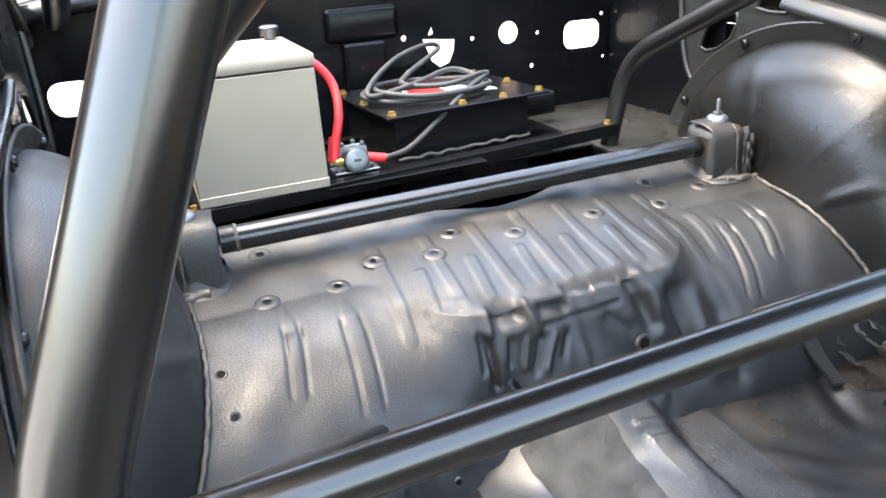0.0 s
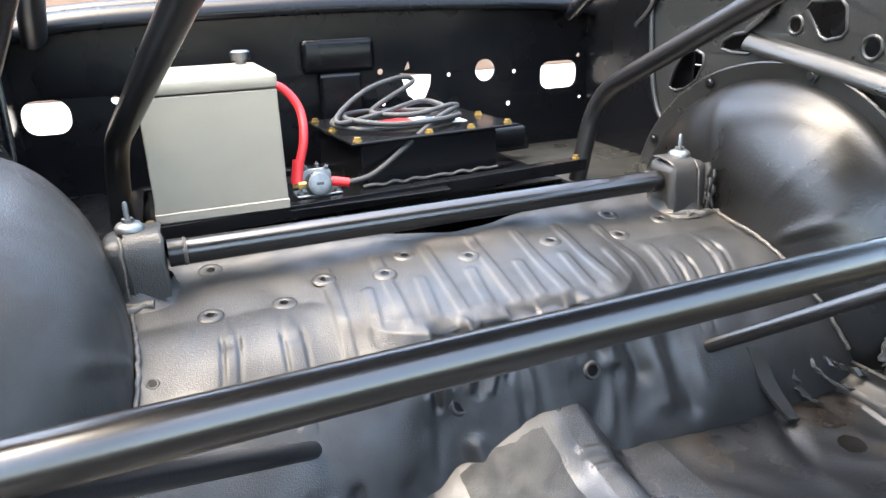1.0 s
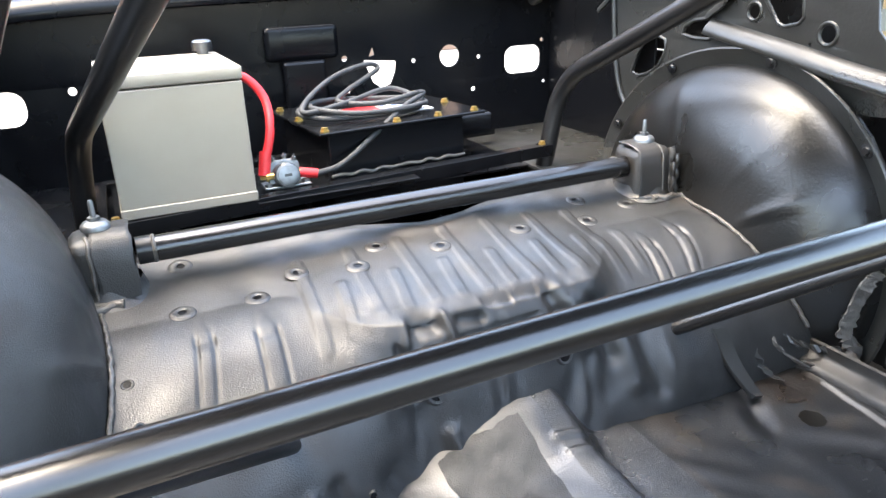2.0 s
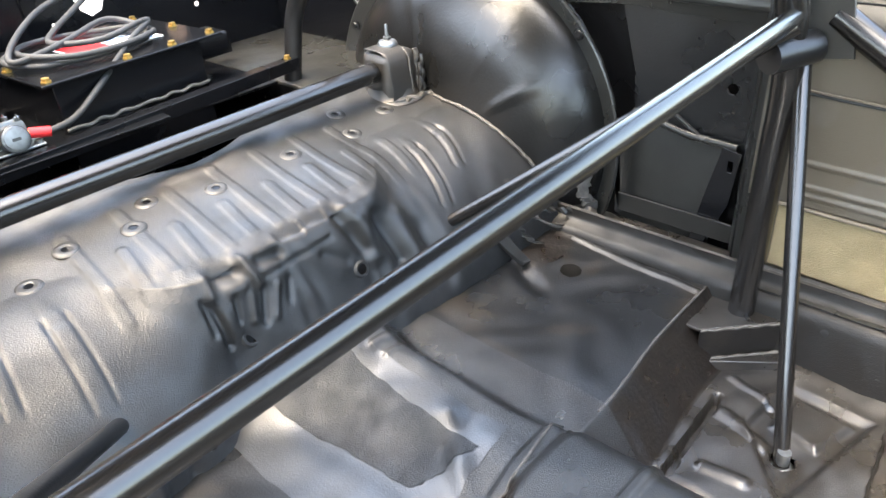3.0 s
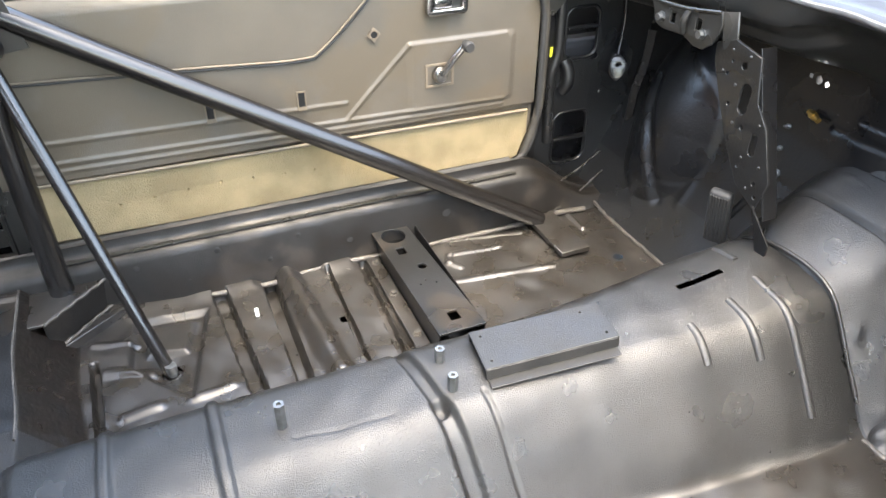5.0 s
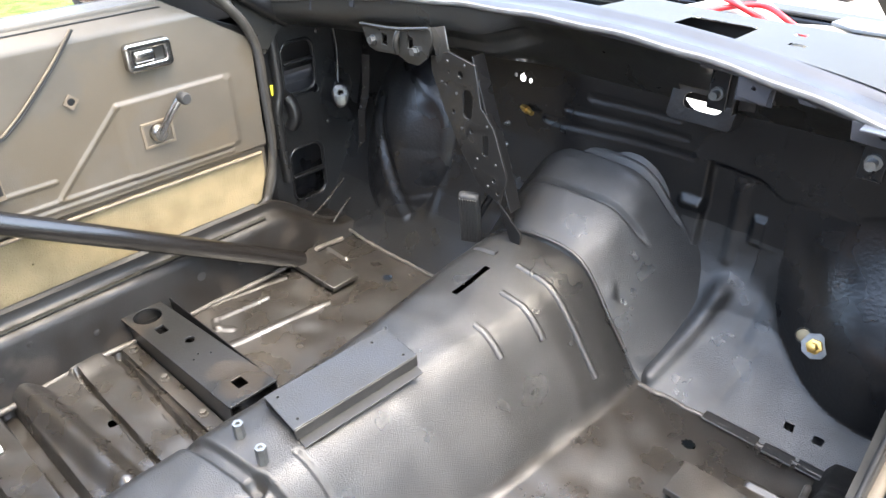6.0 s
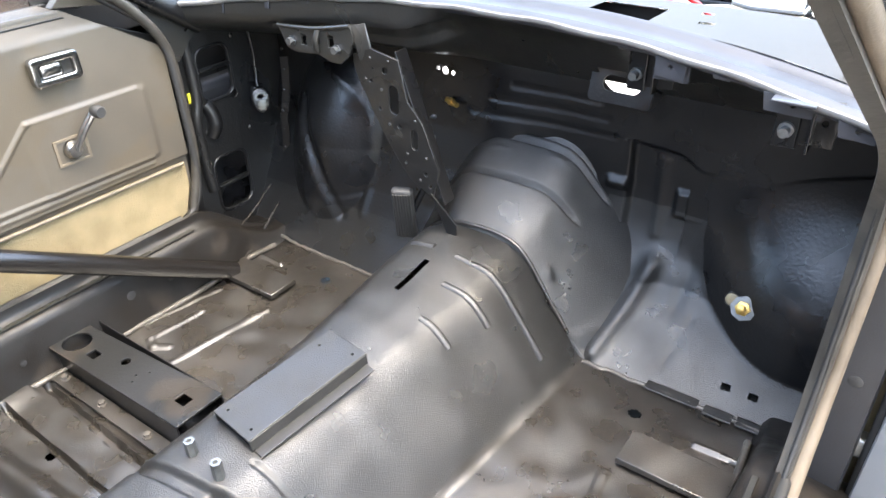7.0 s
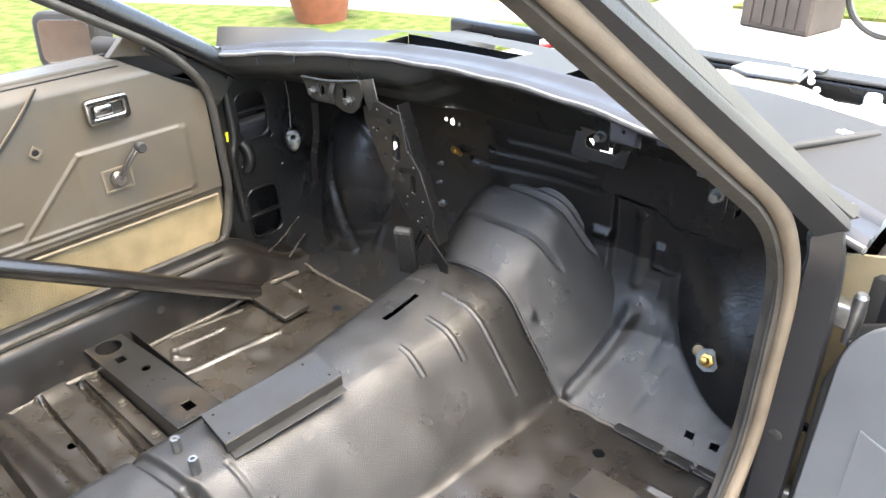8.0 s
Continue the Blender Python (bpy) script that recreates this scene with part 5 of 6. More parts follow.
part("joint_plate", plate([(0.37, 0.86), (0.44, 0.85), (0.45, 0.95), (0.39, 0.96)], (), 0.004, 0.001, on_x(0.675)), PRIMER, cage)
part("strut_foot", lathe([(0, 0.05), (0.011, 0.05), (0.011, 0.018), (0.022, 0.014), (0.024, 0.0), (0, 0)], 20, Matrix.Translation((0.398, 0.270, 0.245))), ZINC, cage)
for s in (1, -1):
    fp = plate([(s * 0.431, -0.645), (s * 0.431, -0.720), (s * 0.612, -0.720), (s * 0.612, -0.645)], (), 0.010, 0.0015, on_z(0.295))
    tagged(finish("cage_foot_plate", fp, PAINT_FLOOR), "flat steel cage foot plate welded to the floor", "plate", "cage foot plates")
    foot = thing("hoop_foot_box", "welded steel box under the main hoop foot", "foot box", "hoop foot boxes")
    fm = Matrix.Translation((s * 0.513, 0.480, 0)) @ Matrix.Rotation(math.atan2(-0.114, s * 0.117), 4, 'Z')
    part("front_plate", box(0, 0.164, -0.002, 0.002, 0.305, 0.374, 0.001, m=fm), SILL, foot)
    part("top_plate", plate([(s * 0.513, 0.482), (s * 0.630, 0.368), (s * 0.665, 0.368), (s * 0.665, 0.515), (s * 0.513, 0.515)], (), 0.004, 0.001, on_z(0.3745)), PAINT_FLOOR, foot)
    part("base_plate", plate([(s * 0.495, 0.490), (s * 0.600, 0.345), (s * 0.640, 0.345), (s * 0.640, 0.50), (s * 0.495, 0.50)], (), 0.020, 0.002, on_z(0.298)), PAINT_FLOOR, foot)
    for k, (z, r) in enumerate(((0.3755, 0.0034), (0.309, 0.0042))):
        part("weld_bead", sweep(spline([tuple(fm @ Vector((i * 0.0137, (-0.003 if s > 0 else 0.003) * (1 + k), z + 0.0016 * math.sin(i * 2.3 + k)))) for i in range(13)]), r, 8), WELD, foot)

# ---- rear strut brace on its two towers ----
brace = thing("strut_brace", "black tubular brace spanning the two rear shock towers", "strut brace")
part("bar", sweep([(-0.50, 1.301, 0.728), (0.50, 1.295, 0.732)], 0.0225, 32), TUBE, brace)
for s in (1, -1):
    part("end_collar", sweep([(s * 0.502, 1.298, 0.730), (s * 0.478, 1.298, 0.730)], 0.0235, 28), TUBE_DARK, brace)
    part("weld_ring", sweep([(s * 0.475 + 0.0 * a, 1.298 + 0.0215 * math.cos(a * 0.45), 0.730 + 0.0215 * math.sin(a * 0.45)) for a in range(15)], 0.004, 6), WELD, brace)
def tower(s):
    t = thing("shock_tower", "welded boxed shock tower with a zinc stud and washer on top", "shock tower", "rear shock towers")
    m = Matrix.Translation((s * 0.555, 1.30, 0))
    bm = box(-0.047, 0.047, -0.045, 0.05, 0.62, 0.772, 0.020, 3)
    for v in bm.verts:
        v.co.x *= 1.0 + 0.10 * max(0, (0.74 - v.co.z) / 0.12)
        v.co.y *= 1.0 + 0.10 * max(0, (0.74 - v.co.z) / 0.12)
    bm.transform(m)
    part("housing", bm, PAINT, t)
    part("weld_bead", sweep(spline([(s * 0.555 + 0.062 * math.cos(a * 0.5), 1.30 + 0.062 * math.sin(a * 0.5), 0.664 + 0.004 * math.sin(a * 5)) for a in range(14)]), 0.006, 8), WELD, t)
    part("cap", lathe([(0, 0.010), (0.034, 0.009), (0.044, 0.002), (0.048, -0.012), (0.046, -0.03)], 18, m @ Matrix.Translation((0, 0.004, 0.763))), PAINT, t)
    part("skirt", lathe([(0.078, 0.0), (0.066, 0.008), (0.060, 0.016), (0.056, 0.030)], 20, m @ Matrix.Translation((0, 0.002, 0.660))), PAINT, t)
    # folded plate that wraps the front and the crown, and the runs of sealer down the seam to the arch
    fold = [(-0.0530, 0.672), (-0.0520, 0.700), (-0.0500, 0.730), (-0.0470, 0.752), (-0.0400, 0.768), (-0.0260, 0.7765), (0.0, 0.7785), (0.030, 0.7770)]
    part("wrap_plate", ribbon([(s * 0.507 + 0.002 * math.sin(i * 2.1), 1.30 + y, z) for i, (y, z) in enumerate(fold)], [(s * 0.568 + 0.003 * math.sin(i * 1.7), 1.30 + y, z) for i, (y, z) in enumerate(fold)], 0.004), PAINT, t)
    part("weld_bead", sweep(spline([(s * (0.571 + 0.0015 * math.sin(i * 2.9)), 1.30 + y, z - 0.002) for i, (y, z) in enumerate(fold[:6])]), 0.0032, 8), PUTTY, t)
    for j, (dx, r0) in enumerate(((0.602, 0.0075), (0.611, 0.0055), (0.594, 0.0045))):
        run = [(s * (dx + 0.0015 * math.sin(2.4 * i + j)), 1.262 - 0.010 * j + 0.002 * math.cos(3.1 * i), 0.766 - 0.014 * j - i * 0.0155) for i in range(7)]
        part("sealer_run", sweep(spline(run), r0, 8), PAINT if j else PUTTY, t)
    part("sealer_heel", sweep(spline([(s * (0.535 + 0.018 * i), 1.235 + 0.004 * math.sin(2.2 * i), 0.668 - 0.0015 * i + 0.003 * math.sin(3 * i)) for i in range(6)]), 0.0075, 8, flat=0.8), PUTTY, t)
    part("washer", lathe([(0, 0), (0.023, 0), (0.023, 0.006), (0.018, 0.012), (0.010, 0.014), (0, 0.014)], 24, m @ Matrix.Translation((0, 0, 0.779))), ZINC, t, "zinc-plated cup washer")
    part("nut", lathe([(0, 0), (0.010, 0), (0.010, 0.010), (0, 0.010)], 6, m @ Matrix.Translation((0, 0, 0.789))), ZINC, t)
    part("stud", lathe([(0, 0), (0.0045, 0), (0.0045, 0.026), (0.003, 0.03), (0, 0.03)], 12, m @ Matrix.Translation((0, 0, 0.797))), ZINC, t)
tower(1)
tower(-1)

# ---- boot tray, aluminium box, battery box ----
tray = thing("equipment_tray", "black welded angle-iron tray across the boot", "tray")
def tray_bar(x0, y0, x1, y1):
    d = Vector((x1 - x0, y1 - y0, 0))
    ang = math.atan2(d.y, d.x)
    bm = add(box(0, d.length, -0.002, 0.002, -0.03, 0.0, 0.001), box(0, d.length, 0, 0.03, -0.004, 0.0, 0.001))
    bm.transform(Matrix.Translation((x0, y0, 0.725)) @ Matrix.Rotation(ang, 4, 'Z'))
    return bm
part("front_rail", tray_bar(-0.545, 1.475, 0.50, 1.575), BOOT, tray)
part("rear_rail", tray_bar(-0.545, 1.80, 0.50, 1.88), BOOT, tray)
part("side_rail", tray_bar(-0.545, 1.48, -0.54, 1.80), BOOT, tray)
part("tray_floor", box(-0.53, 0.10, 1.50, 1.80, 0.712, 0.716, 0.001), BOOT, tray)
for bx, by in ((0.475, 1.575), (-0.528, 1.485)):
    part("bolt", lathe([(0, 0), (0.010, 0), (0.010, 0.003), (0.0075, 0.003), (0.0075, 0.009), (0, 0.009)], 6, Matrix.Translation((bx, by + 0.012, 0.725))), BRASS, tray)

alu = thing("aluminium_box", "plain brushed aluminium tank box with a screw cap", "tank")
part("body", box(-0.515, -0.262, 1.49, 1.80, 0.728, 0.965, 0.002), ALU, alu)
part("lid_band", box(-0.517, -0.260, 1.488, 1.802, 0.968, 0.992, 0.003), ALU, alu)
part("base_band", box(-0.517, -0.260, 1.488, 1.802, 0.726, 0.746, 0.002), ALU, alu)
part("screw_cap", lathe([(0, 0.030), (0.016, 0.030), (0.022, 0.026), (0.022, 0.008), (0.012, 0.008), (0.012, 0), (0, 0)], 12, Matrix.Translation((-0.292, 1.770, 0.992))), DARKCHROME, alu, "ribbed black-chrome filler cap")

bb = thing("battery_box", "black steel battery box with a bolted lid on the boot tray", "battery box")
mb = Matrix.Translation((0.10, 1.76, 0)) @ Matrix.Rotation(radians(5), 4, 'Z')
part("case", box(-0.19, 0.16, -0.15, 0.16, 0.60, 0.815, 0.003, m=mb), BOOT, bb)
part("lid", box(-0.215, 0.215, -0.165, 0.19, 0.817, 0.824, 0.002, m=mb), BOOT, bb)
for bx, by in ((-0.195, -0.145), (-0.02, -0.15), (0.195, -0.145), (0.195, 0.0), (0.19, 0.165), (-0.195, 0.165), (-0.20, 0.01), (0.09, -0.15)):
    part("bolt", lathe([(0, 0), (0.011, 0), (0.011, 0.003), (0.008, 0.003), (0.008, 0.009), (0, 0.009)], 6, mb @ Matrix.Translation((bx, by, 0.824))), BRASS, bb)
part("weld_bead", sweep(spline([tuple(mb @ Vector((-0.19 + i * 0.025, -0.152, 0.722 + 0.003 * math.sin(i * 2.7)))) for i in range(15)]), 0.004, 8), WELD, bb)
lab = part("warning_label", box(-0.07, 0.13, -0.06, 0.08, 0.8245, 0.8255, 0.0002, m=mb), PAPER, bb, "printed warning label in white, red and blue")
part("red_panel", box(-0.065, 0.02, -0.05, 0.075, 0.8257, 0.8262, 0, m=mb), RED, lab)
for i in range(5):
    part("print_bar", box(0.03, 0.115 - 0.012 * (i % 3), -0.045 + i * 0.022, -0.037 + i * 0.022, 0.8257, 0.8262, 0, m=mb), BLUEINK, lab)
arm = box(0.28, 0.42, 1.74, 1.84, 0.735, 0.79, 0.008)
part("mount_arm", arm, BOOT, bb)

loop = []
for k in range(2):
    for i in range(14):
        a = 2 * math.pi * i / 14 + k * 0.25
        loop.append((0.055 + (0.155 - 0.012 * k) * math.cos(a) + 0.015 * k, 1.745 + (0.085 + 0.008 * k) * math.sin(a) - 0.01 * k, 0.834 + 0.011 * k + 0.012 * max(0, math.cos(a - 2.4 - 0.4 * k))))
loop += [(0.15, 1.79, 0.872), (0.02, 1.72, 0.862), (-0.095, 1.70, 0.85), (-0.07, 1.76, 0.872), (0.03, 1.86, 0.905), (0.14, 1.93, 0.918), (0.175, 1.94, 0.905), (0.13, 1.90, 0.89), (0.04, 1.82, 0.868), (0.0, 1.74, 0.86), (0.08, 1.68, 0.858), (0.19, 1.71, 0.868)]
cab = thing("coiled_cable", "coil of grey battery cable lying on the battery box", "cable")
part("coil", sweep(spline(loop, 5), 0.0065, 10), CABLE, cab)
part("tail", sweep(spline([loop[-1], (0.21, 1.72, 0.862), (0.13, 1.66, 0.845), (0.03, 1.60, 0.80), (-0.06, 1.565, 0.755), (-0.125, 1.555, 0.745)], 8), 0.0065, 10), CABLE, cab)

sol = thing("solenoid_switch", "zinc battery solenoid bolted on the tray with two terminals", "solenoid")
ms = Matrix.Translation((-0.185, 1.565, 0.75))
part("body", lathe([(0, -0.03), (0.024, -0.03), (0.026, -0.026), (0.026, 0.020), (0.0255, 0.0235), (0.024, 0.025), (0.021, 0.0255), (0.0205, 0.0275), (0.019, 0.028), (0, 0.028)], 24, ms @ Matrix.Rotation(radians(78), 4, 'X')), ZINC, sol)
mf = ms @ Matrix.Rotation(radians(78), 4, 'X')
part("flange", plate(rounded(0.066, 0.060, 0.012, 4), (), 0.010, 0.002, mf @ Matrix.Translation((0, 0, -0.020))), ZINC, sol)
part("rim", sweep([mf @ Vector((0.0245 * math.cos(radians(a)), 0.0245 * math.sin(radians(a)), 0.0225)) for a in range(0, 376, 15)], 0.0022, 6, caps=False), PRIMER, sol)
part("face_mark", plate(rounded(0.016, 0.006, 0.001, 2), (), 0.001, 0, mf @ Matrix.Translation((0, 0, 0.0285))), PRIMER, sol)
for bx, bz in ((-0.022, 0.040), (0.004, 0.044), (0.024, 0.038)):
    part("top_bolt", lathe([(0, 0), (0.006, 0), (0.006, 0.008), (0.003, 0.009), (0.003, 0.013), (0, 0.013)], 6, ms @ Matrix.Translation((bx, 0.014, bz - 0.012))), CHROME, sol)
part("base", box(-0.235, -0.135, 1.545, 1.60, 0.726, 0.731, 0.002), ZINC, sol)
for sx in (-1, 1):
    part("terminal", lathe([(0, 0), (0.007, 0), (0.007, 0.016), (0.010, 0.016), (0.010, 0.022), (0.005, 0.022), (0.005, 0.034), (0, 0.034)], 6, ms @ Matrix.Rotation(radians(90 * sx), 4, 'Y') @ Matrix.Translation((0, 0, 0.02))), BRASS, sol)
    part("bolt", lathe([(0, 0), (0.008, 0), (0.008, 0.006), (0, 0.006)], 6, Matrix.Translation((-0.185 + sx * 0.04, 1.555, 0.731))), ZINC, sol)
part("terminal_boot", sweep([(-0.155, 1.562, 0.752), (-0.118, 1.556, 0.745)], 0.0105, 12), RED, cab, "red rubber terminal boot")
rc = thing("red_cable", "thick red battery cable with a lug at the switch", "cable")
part("jacket", sweep(spline([(-0.262, 1.66, 0.955), (-0.225, 1.66, 0.945), (-0.195, 1.64, 0.90), (-0.20, 1.60, 0.84), (-0.225, 1.575, 0.775), (-0.23, 1.57, 0.755)], 8), 0.0095, 14), RED, rc)
part("boot", sweep([(-0.218, 1.585, 0.80), (-0.23, 1.57, 0.752)], 0.0125, 14), RED, rc)

# ---- seat crossmember, tunnel plate, studs ----
xm = thing("seat_crossmember", "black boxed seat crossmember with punched holes on the floor", "crossmember")
top = plate([(0.222, -0.335), (0.222, -0.235), (0.640, -0.225), (0.640, -0.312)],
            [circle(0.030, 0.590, -0.268), rounded(0.028, 0.022, 0.003, 3, 0.525, -0.265), circle(0.011, 0.452, -0.288), rounded(0.03, 0.024, 0.003, 3, 0.268, -0.285), circle(0.003, 0.40, -0.275), circle(0.003, 0.385, -0.295), circle(0.003, 0.39, -0.26)], 0.003, 0.001, on_z(0.345))
part("top_plate", top, PAINT_PAN, xm, angle=8)
part("side_plate", box(0.222, 0.645, -0.237, -0.234, 0.28, 0.345, 0.001), TUBE_DARK, xm)
part("side_plate", box(0.222, 0.645, -0.337, -0.334, 0.28, 0.345, 0.001), TUBE_DARK, xm)
# black plate added inside so the punched holes look shaded
part("inner_floor", box(0.226, 0.64, -0.332, -0.239, 0.312, 0.316, 0.001), BOOT, xm)
part("end_flange", box(0.63, 0.69, -0.32, -0.22, 0.345, 0.352, 0.003), PUTTY, xm)

part("rear_flange", box(0.235, 0.60, -0.232, -0.200, 0.288, 0.292, 0.001), PAINT_FLOOR, xm)
for bx in (0.30, 0.445, 0.575):
    part("bolt", lathe([(0, 0), (0.010, 0), (0.010, 0.003), (0.007, 0.003), (0.007, 0.010), (0, 0.010)], 6, Matrix.Translation((bx, -0.216, 0.292))), PUTTY, xm)
for k in range(7):
    part("sealer_lump", lathe([(0, 0.010), (0.009, 0.007), (0.013, 0.0), (0.012, -0.004)], 9, Matrix.Translation((0.655 + 0.006 * math.sin(k * 2.3), -0.335 + 0.019 * k, 0.350 + 0.003 * math.sin(k * 1.7))) @ Matrix.Diagonal((1.0, 1.2, 1, 1))), PUTTY, xm)
tp = thing("tunnel_plate", "flat black steel mounting plate with folded edges on the tunnel", "plate")
mt = Matrix.Translation((-0.004, -0.325, 0.502)) @ Matrix.Rotation(radians(-7), 4, 'Z') @ Matrix.Rotation(radians(-4), 4, 'X')
part("top_plate", plate([(-0.045, -0.115), (0.045, -0.115), (0.045, 0.115), (-0.045, 0.115)], [circle(0.003, -0.03, 0.10), circle(0.003, 0.03, 0.10), circle(0.003, -0.03, -0.10), circle(0.003, 0.03, -0.08)], 0.003, 0.0008, mt), PAINT, tp, angle=8)
for s in (-1, 1):
    part("flange", box(s * 0.045 - 0.002, s * 0.045 + 0.002, -0.115, 0.115, -0.020, 0, 0.0005, m=mt), PAINT, tp)
    part("foot_flange", box(s * 0.055 - 0.011, s * 0.055 + 0.009, -0.112, 0.112, -0.023, -0.0205, 0.0005, m=mt), PAINT, tp)
part("inner_web", box(-0.042, 0.042, -0.112, 0.112, -0.019, -0.016, 0.0005, m=mt), BOOT, tp)
for x, y, z in ((0.034, -0.155, 0.50), (-0.031, -0.150, 0.502), (-0.005, 0.114, 0.52)):
    st = thing("hex_standoff", "zinc hex standoff stud screwed into the tunnel", "standoff", "tunnel studs")
    part("shank", lathe([(0, 0), (0.0085, 0), (0.0085, 0.05), (0.004, 0.05), (0.004, 0.045), (0, 0.045)], 6, Matrix.Translation((x, y, z - 0.05))), ZINC, st)

# raised grommet rings on the hump
for x, y in ((-0.454, 1.186), (-0.335, 1.188), (-0.438, 1.325), (-0.258, 1.223), (-0.158, 1.187), (-0.101, 1.248), (0.005, 1.192), (0.181, 1.204), (0.348, 1.213), (0.374, 1.295), (0.475, 1.246)):
    z = hump_z(x, y) + 0.0005
    ring = lathe([(0.0075, -0.006), (0.0075, 0.0012), (0.010, 0.0026), (0.015, 0.0022), (0.019, 0.0016), (0.022, -0.001)], 24, Matrix.Translation((x, y, z)) @ Matrix.Rotation(hump_tilt(x, y), 4, 'X'))
    g = tagged(finish("drain_grommet", ring, PAINT), "raised painted drain ring pressed in the hump", "grommet", "hump drain rings")
    finish("plug", lathe([(0, -0.003), (0.0076, -0.003), (0.0076, -0.005)], 16, Matrix.Translation((x, y, z + 0.003)) @ Matrix.Rotation(hump_tilt(x, y), 4, 'X')), BOOT, g)
# drain holes in the face of the hump, a black disc painting each one's shade
for x, y, z, tilt, r in ((-0.548, 1.053, 0.622, 36, 0.006), (-0.542, 0.995, 0.584, 52, 0.005), (-0.114, 0.964, 0.525, 72, 0.012), (0.122, 0.958, 0.531, 72, 0.010), (-0.25, 0.905, 0.424, 82, 0.005)):
    hole = lathe([(0, 0.0), (r, 0.0), (r, 0.0016), (r * 1.35, 0.002), (r * 1.7, -0.002)], 16, Matrix.Translation((x, y - 0.001, z)) @ Matrix.Rotation(radians(tilt), 4, 'X'))
    ob = finish("hump_hole", hole, PAINT, bpy.data.objects["rear_bulkhead"])
    dark = lathe([(0, 0.0008), (r * 1.02, 0.0008), (r * 1.02, -0.002)], 16, Matrix.Translation((x, y - 0.001, z)) @ Matrix.Rotation(radians(tilt), 4, 'X'))
    finish("hole_shade", dark, BOOT, ob)


# ---- driver's door ----
door = thing("door_1", "closed driver's door with worn tan vinyl trim and cream carpet", "door", kind="structure")
DX = 0.700
dy, dz = np.linspace(-0.70, 0.50, 520), np.linspace(0.405, 0.945, 240)
DYG, DZG = np.meshgrid(dy, dz, indexing="ij")
relief = np.zeros_like(DYG)
relief += pad(DYG, DZG, -0.62, -0.36, 0.605, 0.765, 0.005, 0.010)
relief += bead(DYG, DZG, -0.60, 0.765, -0.36, 0.765, 0.008, 0.0022, 0.9) + bead(DYG, DZG, -0.36, 0.765, -0.208, 0.615, 0.008, 0.0028, 0.9) + bead(DYG, DZG, -0.208, 0.652, 0.43, 0.662, 0.008, 0.0026, 0.9)
relief += bead(DYG, DZG, -0.60, 0.605, 0.43, 0.618, 0.008, 0.003, 0.9) + bead(DYG, DZG, -0.60, 0.590, 0.43, 0.600, 0.007, 0.0024, 0.9)
relief -= pad(DYG, DZG, -0.8, 0.6, 0.3, 0.575, 0.010, 0.004)
relief -= 0.03 * step(0.90, 0.95, DZG) - 0.0
far = np.hypot(np.clip(-0.60 - DYG, 0, 1), np.clip(0.49 - DZG, 0, 1))
keep = ((far[:-1, :-1] < 0.095)) & (DYG[:-1, :-1] > -0.69)
front_top = DZG[:-1, :-1] < 0.945 + np.clip(DYG[:-1, :-1] + 0.50, -1, 0) * 0.6
part("trim_panel", sheet(DX - relief, DYG, DZG, keep & front_top), VINYL, door, angle=70)
carp = plate([(-0.60, 0.415), (0.44, 0.445), (0.44, 0.573), (-0.672, 0.560), (-0.672, 0.50), (-0.65, 0.44)],
             [circle(0.004, 0.30 - 0.07 * i, 0.515 - 0.012 * abs(i - 3) / 3) for i in range(7)], 0.006, 0.002, on_x(DX + 0.004))
part("carpet_panel", carp, CARPET, door, "cream carpet kick strip")
part("strip_shadow_gap", sweep(spline([(0.697, 0.44, 0.786), (0.697, 0.10, 0.771), (0.697, -0.11, 0.761), (0.697, -0.168, 0.779), (0.697, -0.264, 0.868), (0.694, -0.315, 0.928)], 6), 0.003, 8), RUBBER, door)
part("chrome_strip", sweep(spline([(0.694, 0.44, 0.792), (0.694, 0.10, 0.777), (0.694, -0.11, 0.767), (0.694, -0.165, 0.785), (0.694, -0.26, 0.872), (0.690, -0.31, 0.93)], 6), 0.0024, 8), SEAL, door)
part("carpet_welt", sweep(spline([(0.694, 0.44, 0.577), (0.694, -0.1, 0.570), (0.694, -0.665, 0.563)], 6), 0.004, 8), SEAL, door)
handle = part("handle_bezel", plate(rounded(0.092, 0.05, 0.008, 4), [rounded(0.074, 0.034, 0.006, 4)], 0.012, 0.003, Matrix.Translation((0.690, -0.444, 0.853)) @ on_x(0)), CHROME, door, "chrome door release bezel")
part("pocket", box(0.692, 0.698, -0.486, -0.402, 0.832, 0.874, 0.001), PRIMER, handle)
part("lever", box(0.683, 0.690, -0.456, -0.412, 0.84, 0.866, 0.006), CHROME, handle)
crank = part("window_crank", sweep([(0.680, -0.43, 0.690), (0.668, -0.452, 0.730), (0.66, -0.480, 0.765)], 0.008, 14, flat=0.55), CHROME, door, "chrome window winder")
part("boss", lathe([(0, 0.016), (0.014, 0.016), (0.019, 0.008), (0.020, 0), (0, 0)], 20, Matrix.Translation((0.694, -0.43, 0.690)) @ Matrix.Rotation(radians(-90), 4, 'Y')), CHROME, crank)
part("knob", lathe([(0, 0.03), (0.010, 0.03), (0.013, 0.025), (0.012, 0.008), (0.008, 0), (0, 0)], 20, Matrix.Translation((0.663, -0.478, 0.764)) @ Matrix.Rotation(radians(-90), 4, 'Y')), RUBBER, crank)
part("crank_opening", plate(rounded(0.07, 0.055, 0.002, 2), [rounded(0.06, 0.045, 0.002, 2)], 0.003, 0.0005, Matrix.Translation((0.694, -0.43, 0.688)) @ on_x(0)), SEAL, door)
